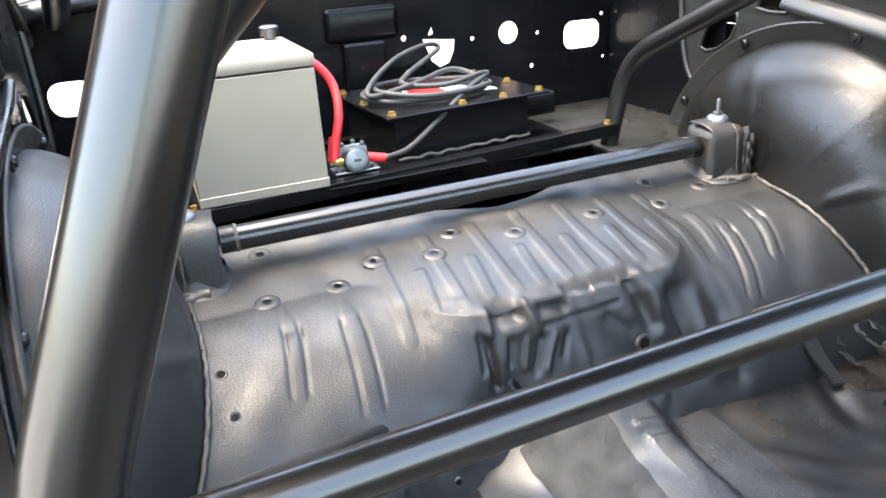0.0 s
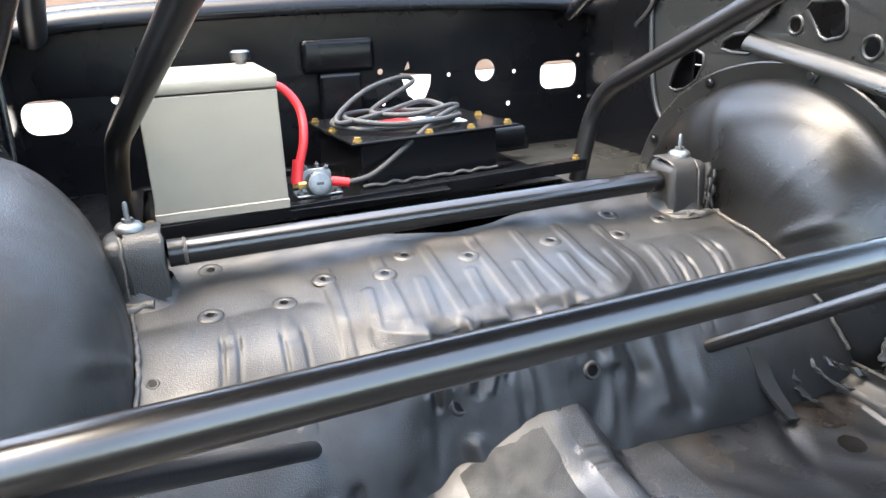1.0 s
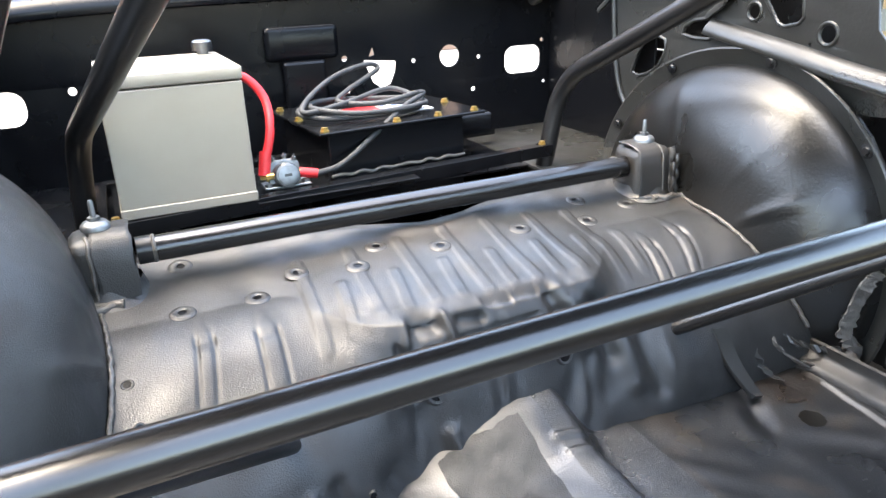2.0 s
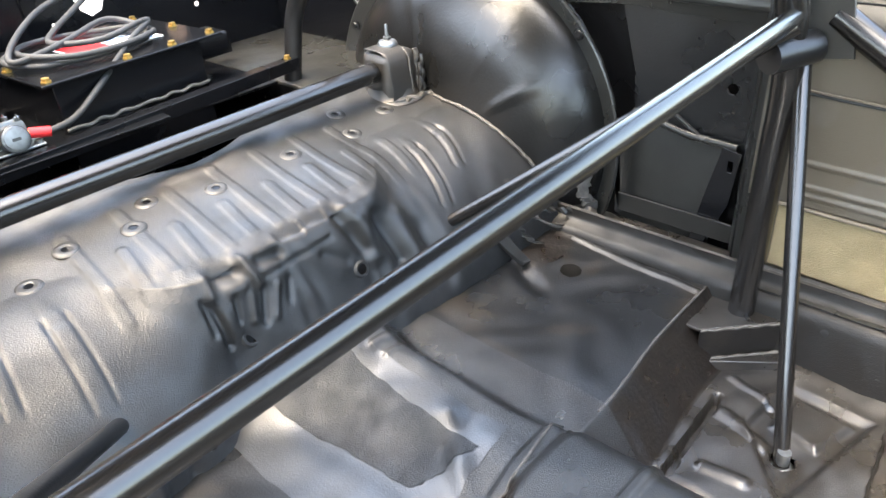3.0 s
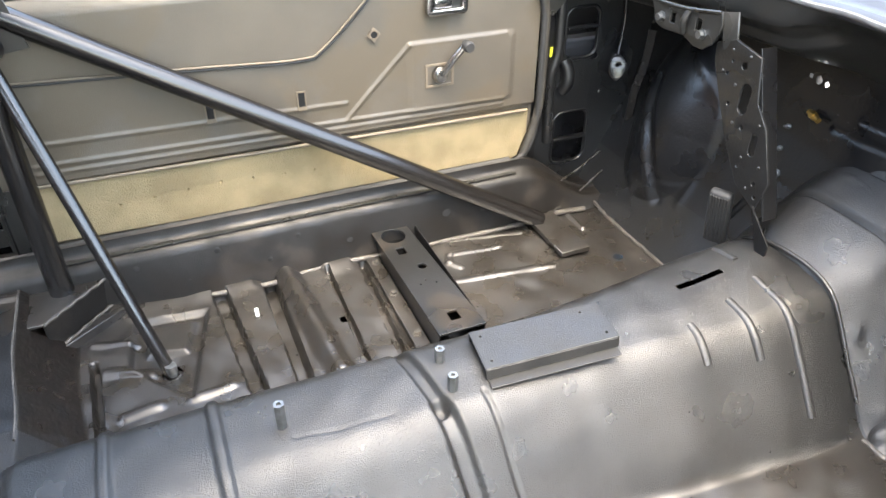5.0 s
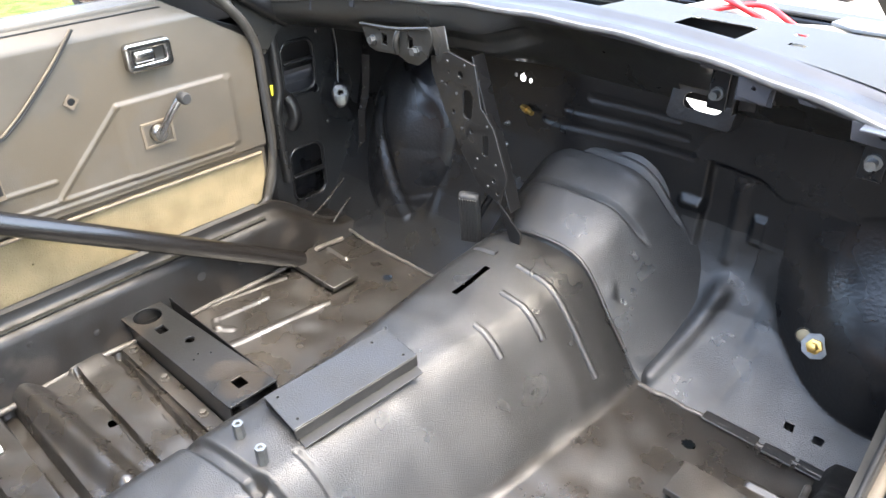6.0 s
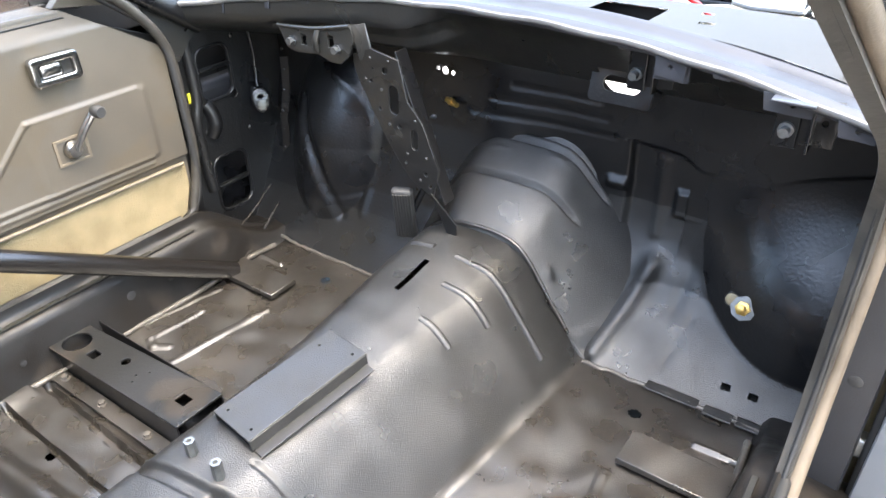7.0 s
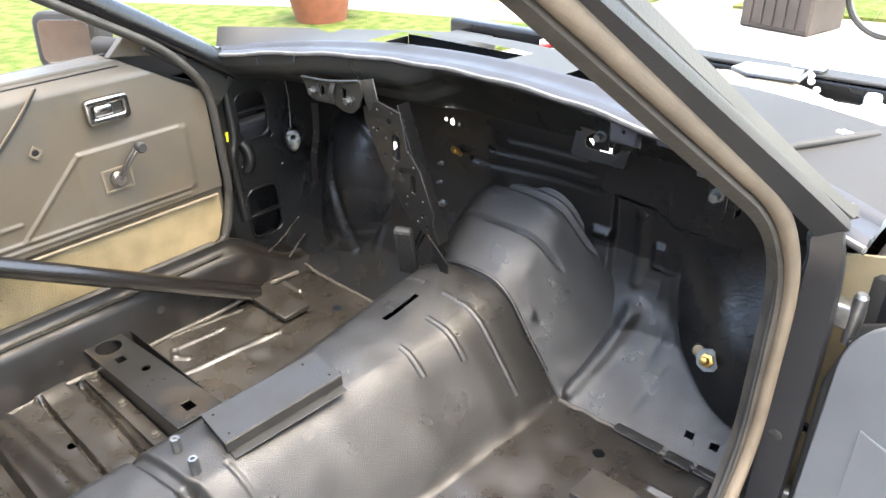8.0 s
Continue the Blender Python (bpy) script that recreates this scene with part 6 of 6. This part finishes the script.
# dark plates laid on the trim stand in for shade inside slots and screw hole
for y, z in ((0.085, 0.678), (-0.107, 0.675)):
    part("slot_backing", box(0.693, 0.6955, y - 0.010, y + 0.010, z - 0.022, z + 0.022, 0.0003), SEAL, door)
    part("slot", box(0.6925, 0.6935, y - 0.007, y + 0.007, z - 0.012, z + 0.019, 0.0), PAINT_DARK, door)
part("torn_hole_edge", plate([(-0.277, 0.783), (-0.262, 0.798), (-0.276, 0.815), (-0.292, 0.800)], [circle(0.008, -0.277, 0.799, 10)], 0.0016, 0.0004, on_x(0.6935)), SEAL, door)
part("screw_hole", plate(circle(0.008, -0.277, 0.799, 10), (), 0.001, 0.0, on_x(0.6945)), PAINT_DARK, door)
part("inner_shell", plate([(-0.715, 0.40), (0.52, 0.40), (0.52, 0.932), (-0.50, 0.932), (-0.715, 0.84)], (), 0.004, 0.001, on_x(0.722)), PAINT_SMOOTH, door)
part("outer_skin", box(0.80, 0.806, -0.72, 0.52, 0.22, 0.945, 0.002), DOORSKIN, door)
part("belt_rail", box(0.725, 0.80, -0.50, 0.52, 0.925, 0.945, 0.004), VINYL, door)
seal_line = [(0.692, 0.50, 0.412), (0.692, -0.60, 0.402), (0.692, -0.685, 0.45), (0.692, -0.70, 0.55), (0.692, -0.695, 0.82), (0.692, -0.66, 0.89), (0.69, -0.56, 0.965)]
part("door_edge", sweep(bent(seal_line, 0.08, 8), 0.008, 10), RUBBER, door)
mir = thing("door_mirror", "black door mirror outside the driver's window", "mirror")
mm = Matrix.Translation((0.90, -0.475, 0.965)) @ Matrix.Rotation(radians(34), 4, 'Z') @ Matrix.Rotation(radians(7), 4, 'X')
part("shell", plate(rounded(0.150, 0.118, 0.022, 5), (), 0.05, 0.008, mm @ on_y(-0.034)), RUBBER, mir)
part("glass", plate(rounded(0.128, 0.096, 0.016, 5), (), 0.002, 0.0005, mm @ on_y(0.0015)), CHROME, mir)
part("arm", sweep([(0.75, -0.56, 0.955), (0.84, -0.52, 0.955)], 0.022, 12), RUBBER, mir)
part("sail_panel", plate([(-0.69, 0.925), (-0.50, 0.95), (-0.58, 1.02)], (), 0.02, 0.003, on_x(0.745)), VINYL, mir)

# ---- passenger door, swung open ----
pd = thing("door_2", "passenger door swung open, slate blue inner skin", "door", kind="structure", at=(-0.768, -0.70, 0))
pdm = Matrix.Rotation(radians(72), 4, 'Z')
corner = [(0.008 + 0.11 * (1 - math.cos(radians(a))), 0.74 + 0.11 * math.sin(radians(a))) for a in range(0, 91, 10)]
part("inner_shell", plate([(1.10, 0.88), (1.10, 0.25), (0.0, 0.25)] + corner, (), 0.006, 0.003, pdm @ on_x(0)), DOORINNER, pd)
part("raised_field", plate([(0.060, 0.30), (1.0, 0.30), (1.0, 0.64), (0.11, 0.664), (0.060, 0.672)], (), 0.004, 0.002, pdm @ on_x(0.004)), DOORINNER, pd)
part("outer_skin", box(-0.07, -0.064, 0.0, 1.12, 0.22, 0.90, 0.002, m=pdm), DOORSKIN, pd)
part("edge_seal", sweep([pdm @ Vector((-0.012, 0.0, 0.25)), pdm @ Vector((-0.012, -0.004, 0.70)), pdm @ Vector((-0.012, 0.02, 0.80)), pdm @ Vector((-0.012, 0.14, 0.875)), pdm @ Vector((-0.012, 0.9, 0.90))], 0.010, 10), RUBBER, pd)
part("front_edge", box(-0.066, -0.004, 0.004, 0.010, 0.25, 0.78, 0.002, m=pdm), RUBBER, pd)
for z in (0.46, 0.80):
    h = part("hinge", box(-0.012, 0.032, -0.042, -0.014, z - 0.018, z + 0.018, 0.006), ZINC, pd, "bright zinc door hinge")
    part("pin", lathe([(0, -0.035), (0.009, -0.035), (0.009, 0.035), (0.006, 0.04), (0, 0.04)], 14, Matrix.Translation((-0.004, -0.02, z))), ZINC, h)


# ---- pedal bracket, wiring fittings ----
pb = thing("pedal_bracket", "black punched pedal bracket hanging under the cowl", "pedal bracket")
strip = plate([(0.274, 0.845), (0.271, 0.813), (0.240, 0.752), (0.198, 0.676), (0.145, 0.606), (0.088, 0.577), (0.071, 0.639), (0.087, 0.678), (0.109, 0.733), (0.143, 0.770), (0.160, 0.850), (0.229, 0.863)],
              [rounded(0.026, 0.060, 0.012, 5, 0.176, 0.768), circle(0.008, 0.195, 0.825), circle(0.005, 0.232, 0.800), rounded(0.018, 0.046, 0.008, 5, 0.128, 0.694), circle(0.006, 0.103, 0.625), circle(0.005, 0.092, 0.60), circle(0.005, 0.212, 0.745), circle(0.004, 0.225, 0.825), circle(0.004, 0.152, 0.640), circle(0.006, 0.165, 0.715)], 0.004, 0.001,
              Matrix.Translation((0, -0.832, 0)) @ on_y(0))
part("arm_plate", strip, PAINT_MID, pb)
for x, z in ((0.205, 0.785), (0.190, 0.715), (0.148, 0.66), (0.100, 0.66), (0.245, 0.80), (0.185, 0.845), (0.230, 0.845), (0.118, 0.608), (0.125, 0.735)):
    part("rivet", lathe([(0, 0.003), (0.0025, 0.002), (0.0038, 0.0)], 10, Matrix.Translation((x, -0.8295, z)) @ Matrix.Rotation(radians(-90), 4, 'X')), PRIMER, pb)
part("arm_flange", box(-0.002, 0.002, -0.035, 0.0, -0.16, 0.16, 0.001, m=Matrix.Translation((0.115, -0.832, 0.715)) @ Matrix.Rotation(radians(20), 4, 'Y')), PAINT_DARK, pb)
part("arm_fold", ribbon(spline([(0.270, -0.818, 0.905), (0.262, -0.822, 0.870), (0.258, -0.830, 0.835)], 5), spline([(0.246, -0.840, 0.908), (0.236, -0.836, 0.885), (0.226, -0.834, 0.855)], 5), 0.004), PRIMER, pb, "bright folded upper flange")
head = plate([(0.463, 0.882), (0.400, 0.886), (0.346, 0.891), (0.262, 0.906), (0.255, 0.885), (0.269, 0.847), (0.296, 0.827), (0.321, 0.827), (0.353, 0.838), (0.418, 0.833), (0.441, 0.840)], [rounded(0.018, 0.024, 0.002, 2, 0.392, 0.862), rounded(0.018, 0.026, 0.002, 2, 0.316, 0.868), circle(0.003, 0.405, 0.878)], 0.004, 0.001,
             Matrix.Translation((0, -0.815, 0)) @ on_y(0))
part("head_plate", head, PRIMER, pb)
part("head_fold", sweep(spline([(0.348, -0.814, 0.889), (0.352, -0.806, 0.865), (0.354, -0.813, 0.842)], 5), 0.007, 10), PRIMER, pb)
part("head_rim", sweep(spline([(0.463, -0.812, 0.882), (0.400, -0.810, 0.886), (0.346, -0.810, 0.891), (0.262, -0.812, 0.906)], 5), 0.004, 8), PRIMER, pb)
for x in (0.425, 0.300):
    part("bolt", lathe([(0, 0), (0.011, 0), (0.011, 0.004), (0.008, 0.004), (0.008, 0.013), (0, 0.013)], 6, Matrix.Translation((x, -0.813, 0.855)) @ Matrix.Rotation(radians(-90), 4, 'X')), ZINC, pb)
ped = thing("brake_pedal", "ribbed black rubber pedal pad on its arm", "pedal")
pm = Matrix.Translation((0.178, -0.845, 0.505)) @ Matrix.Rotation(radians(25), 4, 'Z') @ Matrix.Rotation(radians(-12), 4, 'X')
part("pad", box(-0.024, 0.024, -0.012, 0.012, -0.068, 0.068, 0.009, 3, pm), RUBBER, ped)
for i in range(7):
    part("tread_rib", box(-0.020 + i * 0.006, -0.017 + i * 0.006, 0.010, 0.0145, -0.060, 0.060, 0.0008, 1, pm), RUBBER, ped)
part("arm", sweep([(0.170, -0.86, 0.50), (0.135, -0.90, 0.60), (0.12, -0.85, 0.72)], 0.008, 12, flat=0.5), PAINT_DARK, ped)
part("stop_plate", plate([(0.0, 0.0), (0.06, -0.055), (0.055, -0.10), (0.045, -0.10)], (), 0.003, 0.0006, Matrix.Translation((0.085, -0.825, 0.585)) @ Matrix.Rotation(radians(180), 4, 'Z') @ on_y(0)), PAINT_DARK, ped)

def dash_bracket(x, y, z):
    b = thing("dash_bracket", "small black dash bracket with a bolt under the cowl", "bracket", "dash brackets")
    part("strap", box(x - 0.016, x + 0.016, y - 0.03, y - 0.026, z - 0.028, z + 0.05, 0.002), PAINT_DARK, b)
    part("back_plate", plate([(x - 0.060, z - 0.018), (x + 0.016, z - 0.022), (x + 0.016, z + 0.046), (x - 0.062, z + 0.046)], [circle(0.005, x - 0.045, z + 0.015)], 0.003, 0.001, on_y(y - 0.033)), PAINT_DARK, b)
    part("side_leg", box(x - 0.034, x - 0.030, y - 0.034, y - 0.012, z - 0.026, z + 0.046, 0.001), PAINT_DARK, b)
    part("tab", box(x - 0.034, x + 0.022, y - 0.03, y + 0.010, z + 0.046, z + 0.050, 0.001), BLUEGREY, b)
    part("bolt", lathe([(0, 0), (0.011, 0), (0.011, 0.006), (0.007, 0.006), (0.007, 0.02), (0, 0.02)], 12, Matrix.Translation((x, y - 0.026, z)) @ Matrix.Rotation(radians(-90), 4, 'X')), ZINC, b)
dash_bracket(-0.287, -0.872, 0.885)
dash_bracket(-0.542, -0.78, 0.878)
for x in (-0.36,):
    tb = tagged(finish("cowl_tab", box(x - 0.028, x + 0.028, -0.848, -0.845, 0.90, 0.945, 0.001), BLUEGREY), "grey folded tab hanging from the cowl edge", "tab")

fit_m = Matrix.Translation((-0.522, -0.972, 0.456)) @ Matrix.Rotation(radians(-62), 4, 'X')
ft = thing("heater_fitting", "brass hose fitting with a zinc washer through the firewall", "fitting")
part("washer", lathe([(0, 0), (0.024, 0), (0.024, 0.004), (0.012, 0.004), (0, 0.004)], 8, fit_m), ZINC, ft)
part("nut", lathe([(0, 0.004), (0.014, 0.004), (0.014, 0.016), (0.008, 0.018), (0.008, 0.034), (0.005, 0.036), (0, 0.036)], 6, fit_m), BRASS, ft)
pg = thing("rubber_plug", "pale round plug beside the hose fitting", "plug")
part("head", lathe([(0, 0.004), (0.008, 0.004), (0.0115, 0.002), (0.0125, 0.0)], 20, Matrix.Translation((-0.4965, -0.984, 0.459)) @ Matrix.Rotation(radians(-70), 4, 'X')), CREAM, pg)
part("ring", lathe([(0.012, 0.0), (0.014, 0.002), (0.0155, 0.0)], 20, Matrix.Translation((-0.4965, -0.984, 0.459)) @ Matrix.Rotation(radians(-70), 4, 'X')), RUBBER, pg)
bt = thing("kick_bolt", "pale zinc bolt with a washer at the passenger kick panel", "bolt")
part("washer", lathe([(0, 0), (0.016, 0), (0.016, 0.004), (0, 0.004)], 16, Matrix.Translation((-0.657, -0.984, 0.444)) @ Matrix.Rotation(radians(-80), 4, 'X')), ZINC, bt)
part("head", lathe([(0, 0.004), (0.010, 0.004), (0.010, 0.016), (0, 0.017)], 6, Matrix.Translation((-0.657, -0.984, 0.444)) @ Matrix.Rotation(radians(-80), 4, 'X')), ZINC, bt)
# closed dark cups added behind the slots to block light from the engine bay
for x in (-0.535, -0.585):
    sm = Matrix.Translation((x, -0.9165, 0.3055)) @ Matrix.Rotation(radians(-36.7), 4, 'X')
    tagged(finish("clip_slot", add(add(box(-0.020, 0.020, -0.018, 0.018, -0.040, -0.038, 0, 1, sm), add(box(-0.020, -0.018, -0.018, 0.018, -0.038, 0.004, 0, 1, sm), box(0.018, 0.020, -0.018, 0.018, -0.038, 0.004, 0, 1, sm))), add(box(-0.018, 0.018, -0.018, -0.016, -0.038, 0.004, 0, 1, sm), box(-0.018, 0.018, 0.016, 0.018, -0.038, 0.004, 0, 1, sm))), RUBBER), "small dark cup added behind a toe board slot", "slot", "toe board slots")
for x, z, r in ((0.203, 0.561, 0.010), (0.222, 0.609, 0.006), (0.227, 0.655, 0.006), (0.295, 0.610, 0.005)):
    y = float(firewall_depth(np.array([[x]]), np.array([[z]]))[0, 0])
    st = thing("firewall_stud", "small zinc stud with a nut on the firewall", "stud", "firewall studs")
    sm = Matrix.Translation((x, y, z)) @ Matrix.Rotation(radians(-75), 4, 'X')
    part("nut", lathe([(0, -0.002), (r, -0.002), (r, 0.006), (r * 0.6, 0.008), (0, 0.008)], 6, sm), ZINC, st)
    part("shank", lathe([(0, 0.007), (r * 0.5, 0.007), (r * 0.5, 0.016), (0, 0.017)], 10, sm), ZINC, st)
b2 = thing("brass_union", "small brass pipe union on the firewall", "fitting")
part("body", sweep([(0.19, -1.03, 0.705), (0.155, -1.02, 0.70)], 0.006, 8), BRASS, b2)
part("nut", sweep([(0.18, -1.028, 0.703), (0.170, -1.025, 0.702)], 0.009, 6), BRASS, b2)
plug = thing("round_plug", "pale round plug in the kick panel", "plug")
part("head", lathe([(0, 0.012), (0.012, 0.012), (0.016, 0.006), (0.016, 0), (0, 0)], 16, Matrix.Translation((-0.697, -0.73, 0.617)) @ Matrix.Rotation(radians(90), 4, 'Y')), ZINC, plug)
for x, y in ((0.493, 0.081), (0.221, 0.077)):
    z = float(shell_height(np.array([[x]]), np.array([[y]]))[0, 0])
    tg = tagged(finish("plastic_chip", box(x - 0.007, x + 0.007, y - 0.004, y + 0.004, z + 0.001, z + 0.016, 0.001), TAG), "small white plastic chip lying on the floor", "chip", "floor chips")

# ---- front of the car beyond the cowl ----
for n, s in ((1, 1), (2, -1)):
    fen = box(s * 0.82 - 0.06, s * 0.82 + 0.06, -1.72, -0.76, 0.52, 0.70 if s > 0 else 0.865, 0.02, 3)
    tagged(finish(f"fender_{n}", fen, DOORSKIN if s > 0 else COWLTOP), "grey front wing top beside the engine bay", "wing", kind="structure")
    apron = box(s * 0.60 - 0.02, s * 0.76, -1.70, -1.12, 0.62, 0.80, 0.02, 3)
    tagged(finish(f"apron_{n}", apron, COWLTOP), "grey inner wing apron of the engine bay", "apron", kind="structure")
nose = box(-0.80, 0.80, -1.76, -1.705, 0.775, 0.828, 0.012, 3)
add(nose, box(-0.80, 0.80, -1.76, -1.705, 0.33, 0.42, 0.012, 3))
for x in (-0.79, -0.36, 0.36, 0.73):
    add(nose, box(x, x + 0.06, -1.75, -1.71, 0.40, 0.79, 0.008, 2))
tagged(finish("radiator_panel", nose, PAINT_DARK), "black radiator support panel at the nose", "panel", kind="structure")
bayback = plate([(-0.72, 0.42), (0.72, 0.42), (0.72, 0.84), (-0.72, 0.86)], [[(-0.33, 0.64), (-0.12, 0.64), (-0.12, 0.83), (-0.33, 0.83)], [(0.10, 0.66), (0.34, 0.66), (0.34, 0.80), (0.10, 0.80)], rounded(0.10, 0.10, 0.02, 4, 0.485, 0.60)], 0.005, 0.001, on_y(-1.12))
tagged(finish("wall_engine_side", bayback, COWLTOP), "pale engine side of the firewall", "firewall", kind="structure")
for n, pts in enumerate((((-0.10, -1.16, 0.93), (-0.20, -1.22, 0.95), (-0.27, -1.19, 0.94), (-0.31, -1.22, 0.90)), ((0.05, -1.18, 0.94), (-0.08, -1.24, 0.955), (-0.18, -1.19, 0.95), (-0.25, -1.25, 0.90)))):
    hs = thing("red_hose", "red rubber vacuum hose in the engine bay", "hose", "engine bay hoses")
    part("hose", sweep(spline(pts, 8), 0.0055, 10), RED, hs)
    lm = thing("wiring_loom", "pale taped wiring loom lying in the engine bay", "loom", "engine bay looms")
    part("sleeve", sweep(spline([(x + 0.03, y - 0.045, z - 0.012 + 0.01 * math.sin(i * 3)) for i, (x, y, z) in enumerate(pts)], 8), 0.015, 10), TAG, lm)
    part("tape", sweep(spline([(x + 0.03, y - 0.045, z - 0.012 + 0.01 * math.sin(i * 3)) for i, (x, y, z) in enumerate(pts)], 8)[6:11], 0.0165, 10), PRIMER, lm)
for k, (x, y, z, r) in enumerate(((-0.470, -1.47, 0.830, 0.026), (-0.510, -1.43, 0.838, 0.030), (-0.575, -1.54, 0.835, 0.032))):
    cp = thing("reservoir", "crumpled white plastic wrapped bottle in the engine bay", "reservoir", "engine bay reservoirs")
    bottle = lathe([(0, -0.085), (r * 1.2, -0.085), (r * 1.3, -0.05), (r * 1.0, -0.025), (r * 0.9, -0.005), (r * 0.6, 0.004), (0, 0.004)], 16, Matrix.Translation((x, y, z)))
    for i, v in enumerate(bottle.verts):
        v.co += Vector((math.sin(i * 12.9 + k), math.sin(i * 7.7 + k), 0.6 * math.sin(i * 5.3 + k))) * r * 0.16
    part("bottle", bottle, TAG, cp)
    part("cap", lathe([(0, 0.022), (r * 0.45, 0.022), (r * 0.55, 0.014), (r * 0.55, 0.002), (0, 0.002)], 14, Matrix.Translation((x + 0.004, y, z))), TAG, cp)
duct = thing("intake_duct", "grey intake duct with a flat plate in the engine bay", "duct")
part("pipe", sweep(spline([(-0.16, -1.56, 0.800), (-0.28, -1.555, 0.812), (-0.40, -1.55, 0.806), (-0.455, -1.56, 0.785)], 8), 0.042, 20), ALU, duct)
part("flat_plate", plate([(-0.250, -1.560), (-0.262, -1.625), (-0.395, -1.630), (-0.408, -1.540), (-0.30, -1.530)], [circle(0.005, -0.34, -1.585)], 0.006, 0.001, on_z(0.858)), DOORINNER, duct)
part("clamp", sweep([(-0.300, -1.5545, 0.812), (-0.318, -1.5535, 0.811)], 0.0445, 20), ZINC, duct)
part("throttle_lever", sweep([(-0.405, -1.56, 0.85), (-0.420, -1.60, 0.872)], 0.005, 8), ZINC, duct)
for x, y, z in ((-0.425, -1.60, 0.845), (-0.445, -1.585, 0.832), (-0.415, -1.63, 0.850)):
    part("stud", lathe([(0, 0.010), (0.007, 0.010), (0.008, 0.0), (0, 0)], 8, Matrix.Translation((x, y, z)) @ Matrix.Rotation(radians(-60), 4, 'X')), TAG, duct)
part("stand", box(-0.31, -0.25, -1.72, -1.56, 0.755, 0.775, 0.006), RUBBER, duct)
cover = thing("slam_panel_cover", "black slam panel with a latch over the radiator", "panel")
part("panel", box(-0.72, 0.30, -1.77, -1.70, 0.828, 0.838, 0.004), RUBBER, cover)
part("latch", box(-0.42, -0.34, -1.75, -1.70, 0.838, 0.852, 0.006), ZINC, cover)

# ---- outdoors ----
gp = bmesh.new()
bmesh.ops.create_grid(gp, x_segments=1, y_segments=1, size=400)
tagged(finish("ground", gp, CONCRETE, smooth=False), "pale concrete drive reaching out around the car", "ground", kind="structure")
lawn = plate([(2.4, -4.2), (2.4, -9.5), (40, -9.5), (40, 1.0), (4.6, 1.0), (3.2, -1.5)], (), 0.03, 0.0, on_z(0.015))
tagged(finish("lawn", lawn, GRASS), "bright green mown lawn beside the drive", "lawn", kind="structure")
lawn2 = plate([(-14, -8.2), (1.7, -6.6), (1.7, -12.0), (-14, -13)], (), 0.03, 0.0, on_z(0.015))
tagged(finish("lawn_front", lawn2, GRASS), "strip of green lawn beyond the drive", "lawn", kind="structure")
path_bm = plate([(2.30, -5.05), (2.30, -6.05), (4.60, -4.98), (6.90, -4.02), (12.0, -2.0), (12.0, -0.9), (6.60, -3.35), (4.70, -4.35)], (), 0.02, 0.004, on_z(0.026))
tagged(finish("pavement_walkway", path_bm, CONCRETE), "pale concrete walkway across the lawn", "walkway", kind="structure")
house = box(-14, 14, 10.0, 10.3, 0, 5.0, 0.02)
tagged(finish("wall_house", house, BRICKY), "tan rendered house wall behind the car", "house wall", kind="structure")
board = thing("banner_board", "pale yellow banner board with teal print beyond the side window", "banner", at=(2.9, 2.15, 0))
part("panel", box(-0.01, 0.01, -1.1, 1.1, 0.45, 1.15, 0.003), BANNER, board)
for i in range(4):
    part("print_bar", box(-0.014, -0.0105, -0.75 + i * 0.28, -0.58 + i * 0.28, 0.80, 0.90, 0), TEAL, board)
for y in (-0.9, 0.9):
    part("post", box(-0.02, 0.02, y - 0.02, y + 0.02, 0, 1.2, 0.004), RESIN, board)
pot = thing("terracotta_planter", "round terracotta planter with a rim on the lawn", "planter", at=(4.35, -3.95, 0.03))
part("pot", lathe([(0, 0), (0.22, 0), (0.31, 0.34), (0.35, 0.34), (0.36, 0.44), (0.32, 0.44), (0.30, 0.36), (0, 0.33)], 32), TERRA, pot)
deck = thing("storage_box", "dark brown resin deck storage box", "storage box", at=(1.03, -6.14, 0))
dm = Matrix.Rotation(radians(-13), 4, 'Z')
part("body", box(-0.30, 0.30, -0.25, 0.25, 0, 0.55, 0.02, m=dm), RESIN, deck)
for i in range(6):
    part("slat", box(-0.29 + i * 0.098, -0.21 + i * 0.098, 0.245, 0.262, 0.04, 0.52, 0.004, m=dm), RESIN, deck)
part("lid", box(-0.33, 0.33, -0.28, 0.28, 0.55, 0.62, 0.02, m=dm), RESIN, deck)
bike = thing("bicycle_wheel", "leaning bicycle wheel with a thin black tyre", "bicycle", at=(0.30, -6.05, 0.34))
ringp = [(0.33 * math.cos(radians(a)), 0.05 * math.sin(radians(a)), 0.33 * math.sin(radians(a))) for a in range(0, 361, 8)]
part("tyre", sweep(ringp, 0.018, 8, caps=False), RUBBER, bike)
part("rim", sweep([(x * 0.93, y * 0.93, z * 0.93) for x, y, z in ringp], 0.009, 8, caps=False), ZINC, bike)
part("hub", sweep([(0, -0.04, 0), (0, 0.04, 0)], 0.02, 10), ZINC, bike)
for i in range(12):
    a = radians(i * 30)
    part("spoke", sweep([(0, 0, 0), (0.31 * math.cos(a), 0.047 * math.sin(a), 0.31 * math.sin(a))], 0.0015, 5), ZINC, bike)
part("fork", sweep([(0, 0.05, 0), (-0.06, 0.05, 0.5)], 0.014, 10), TERRA, bike)
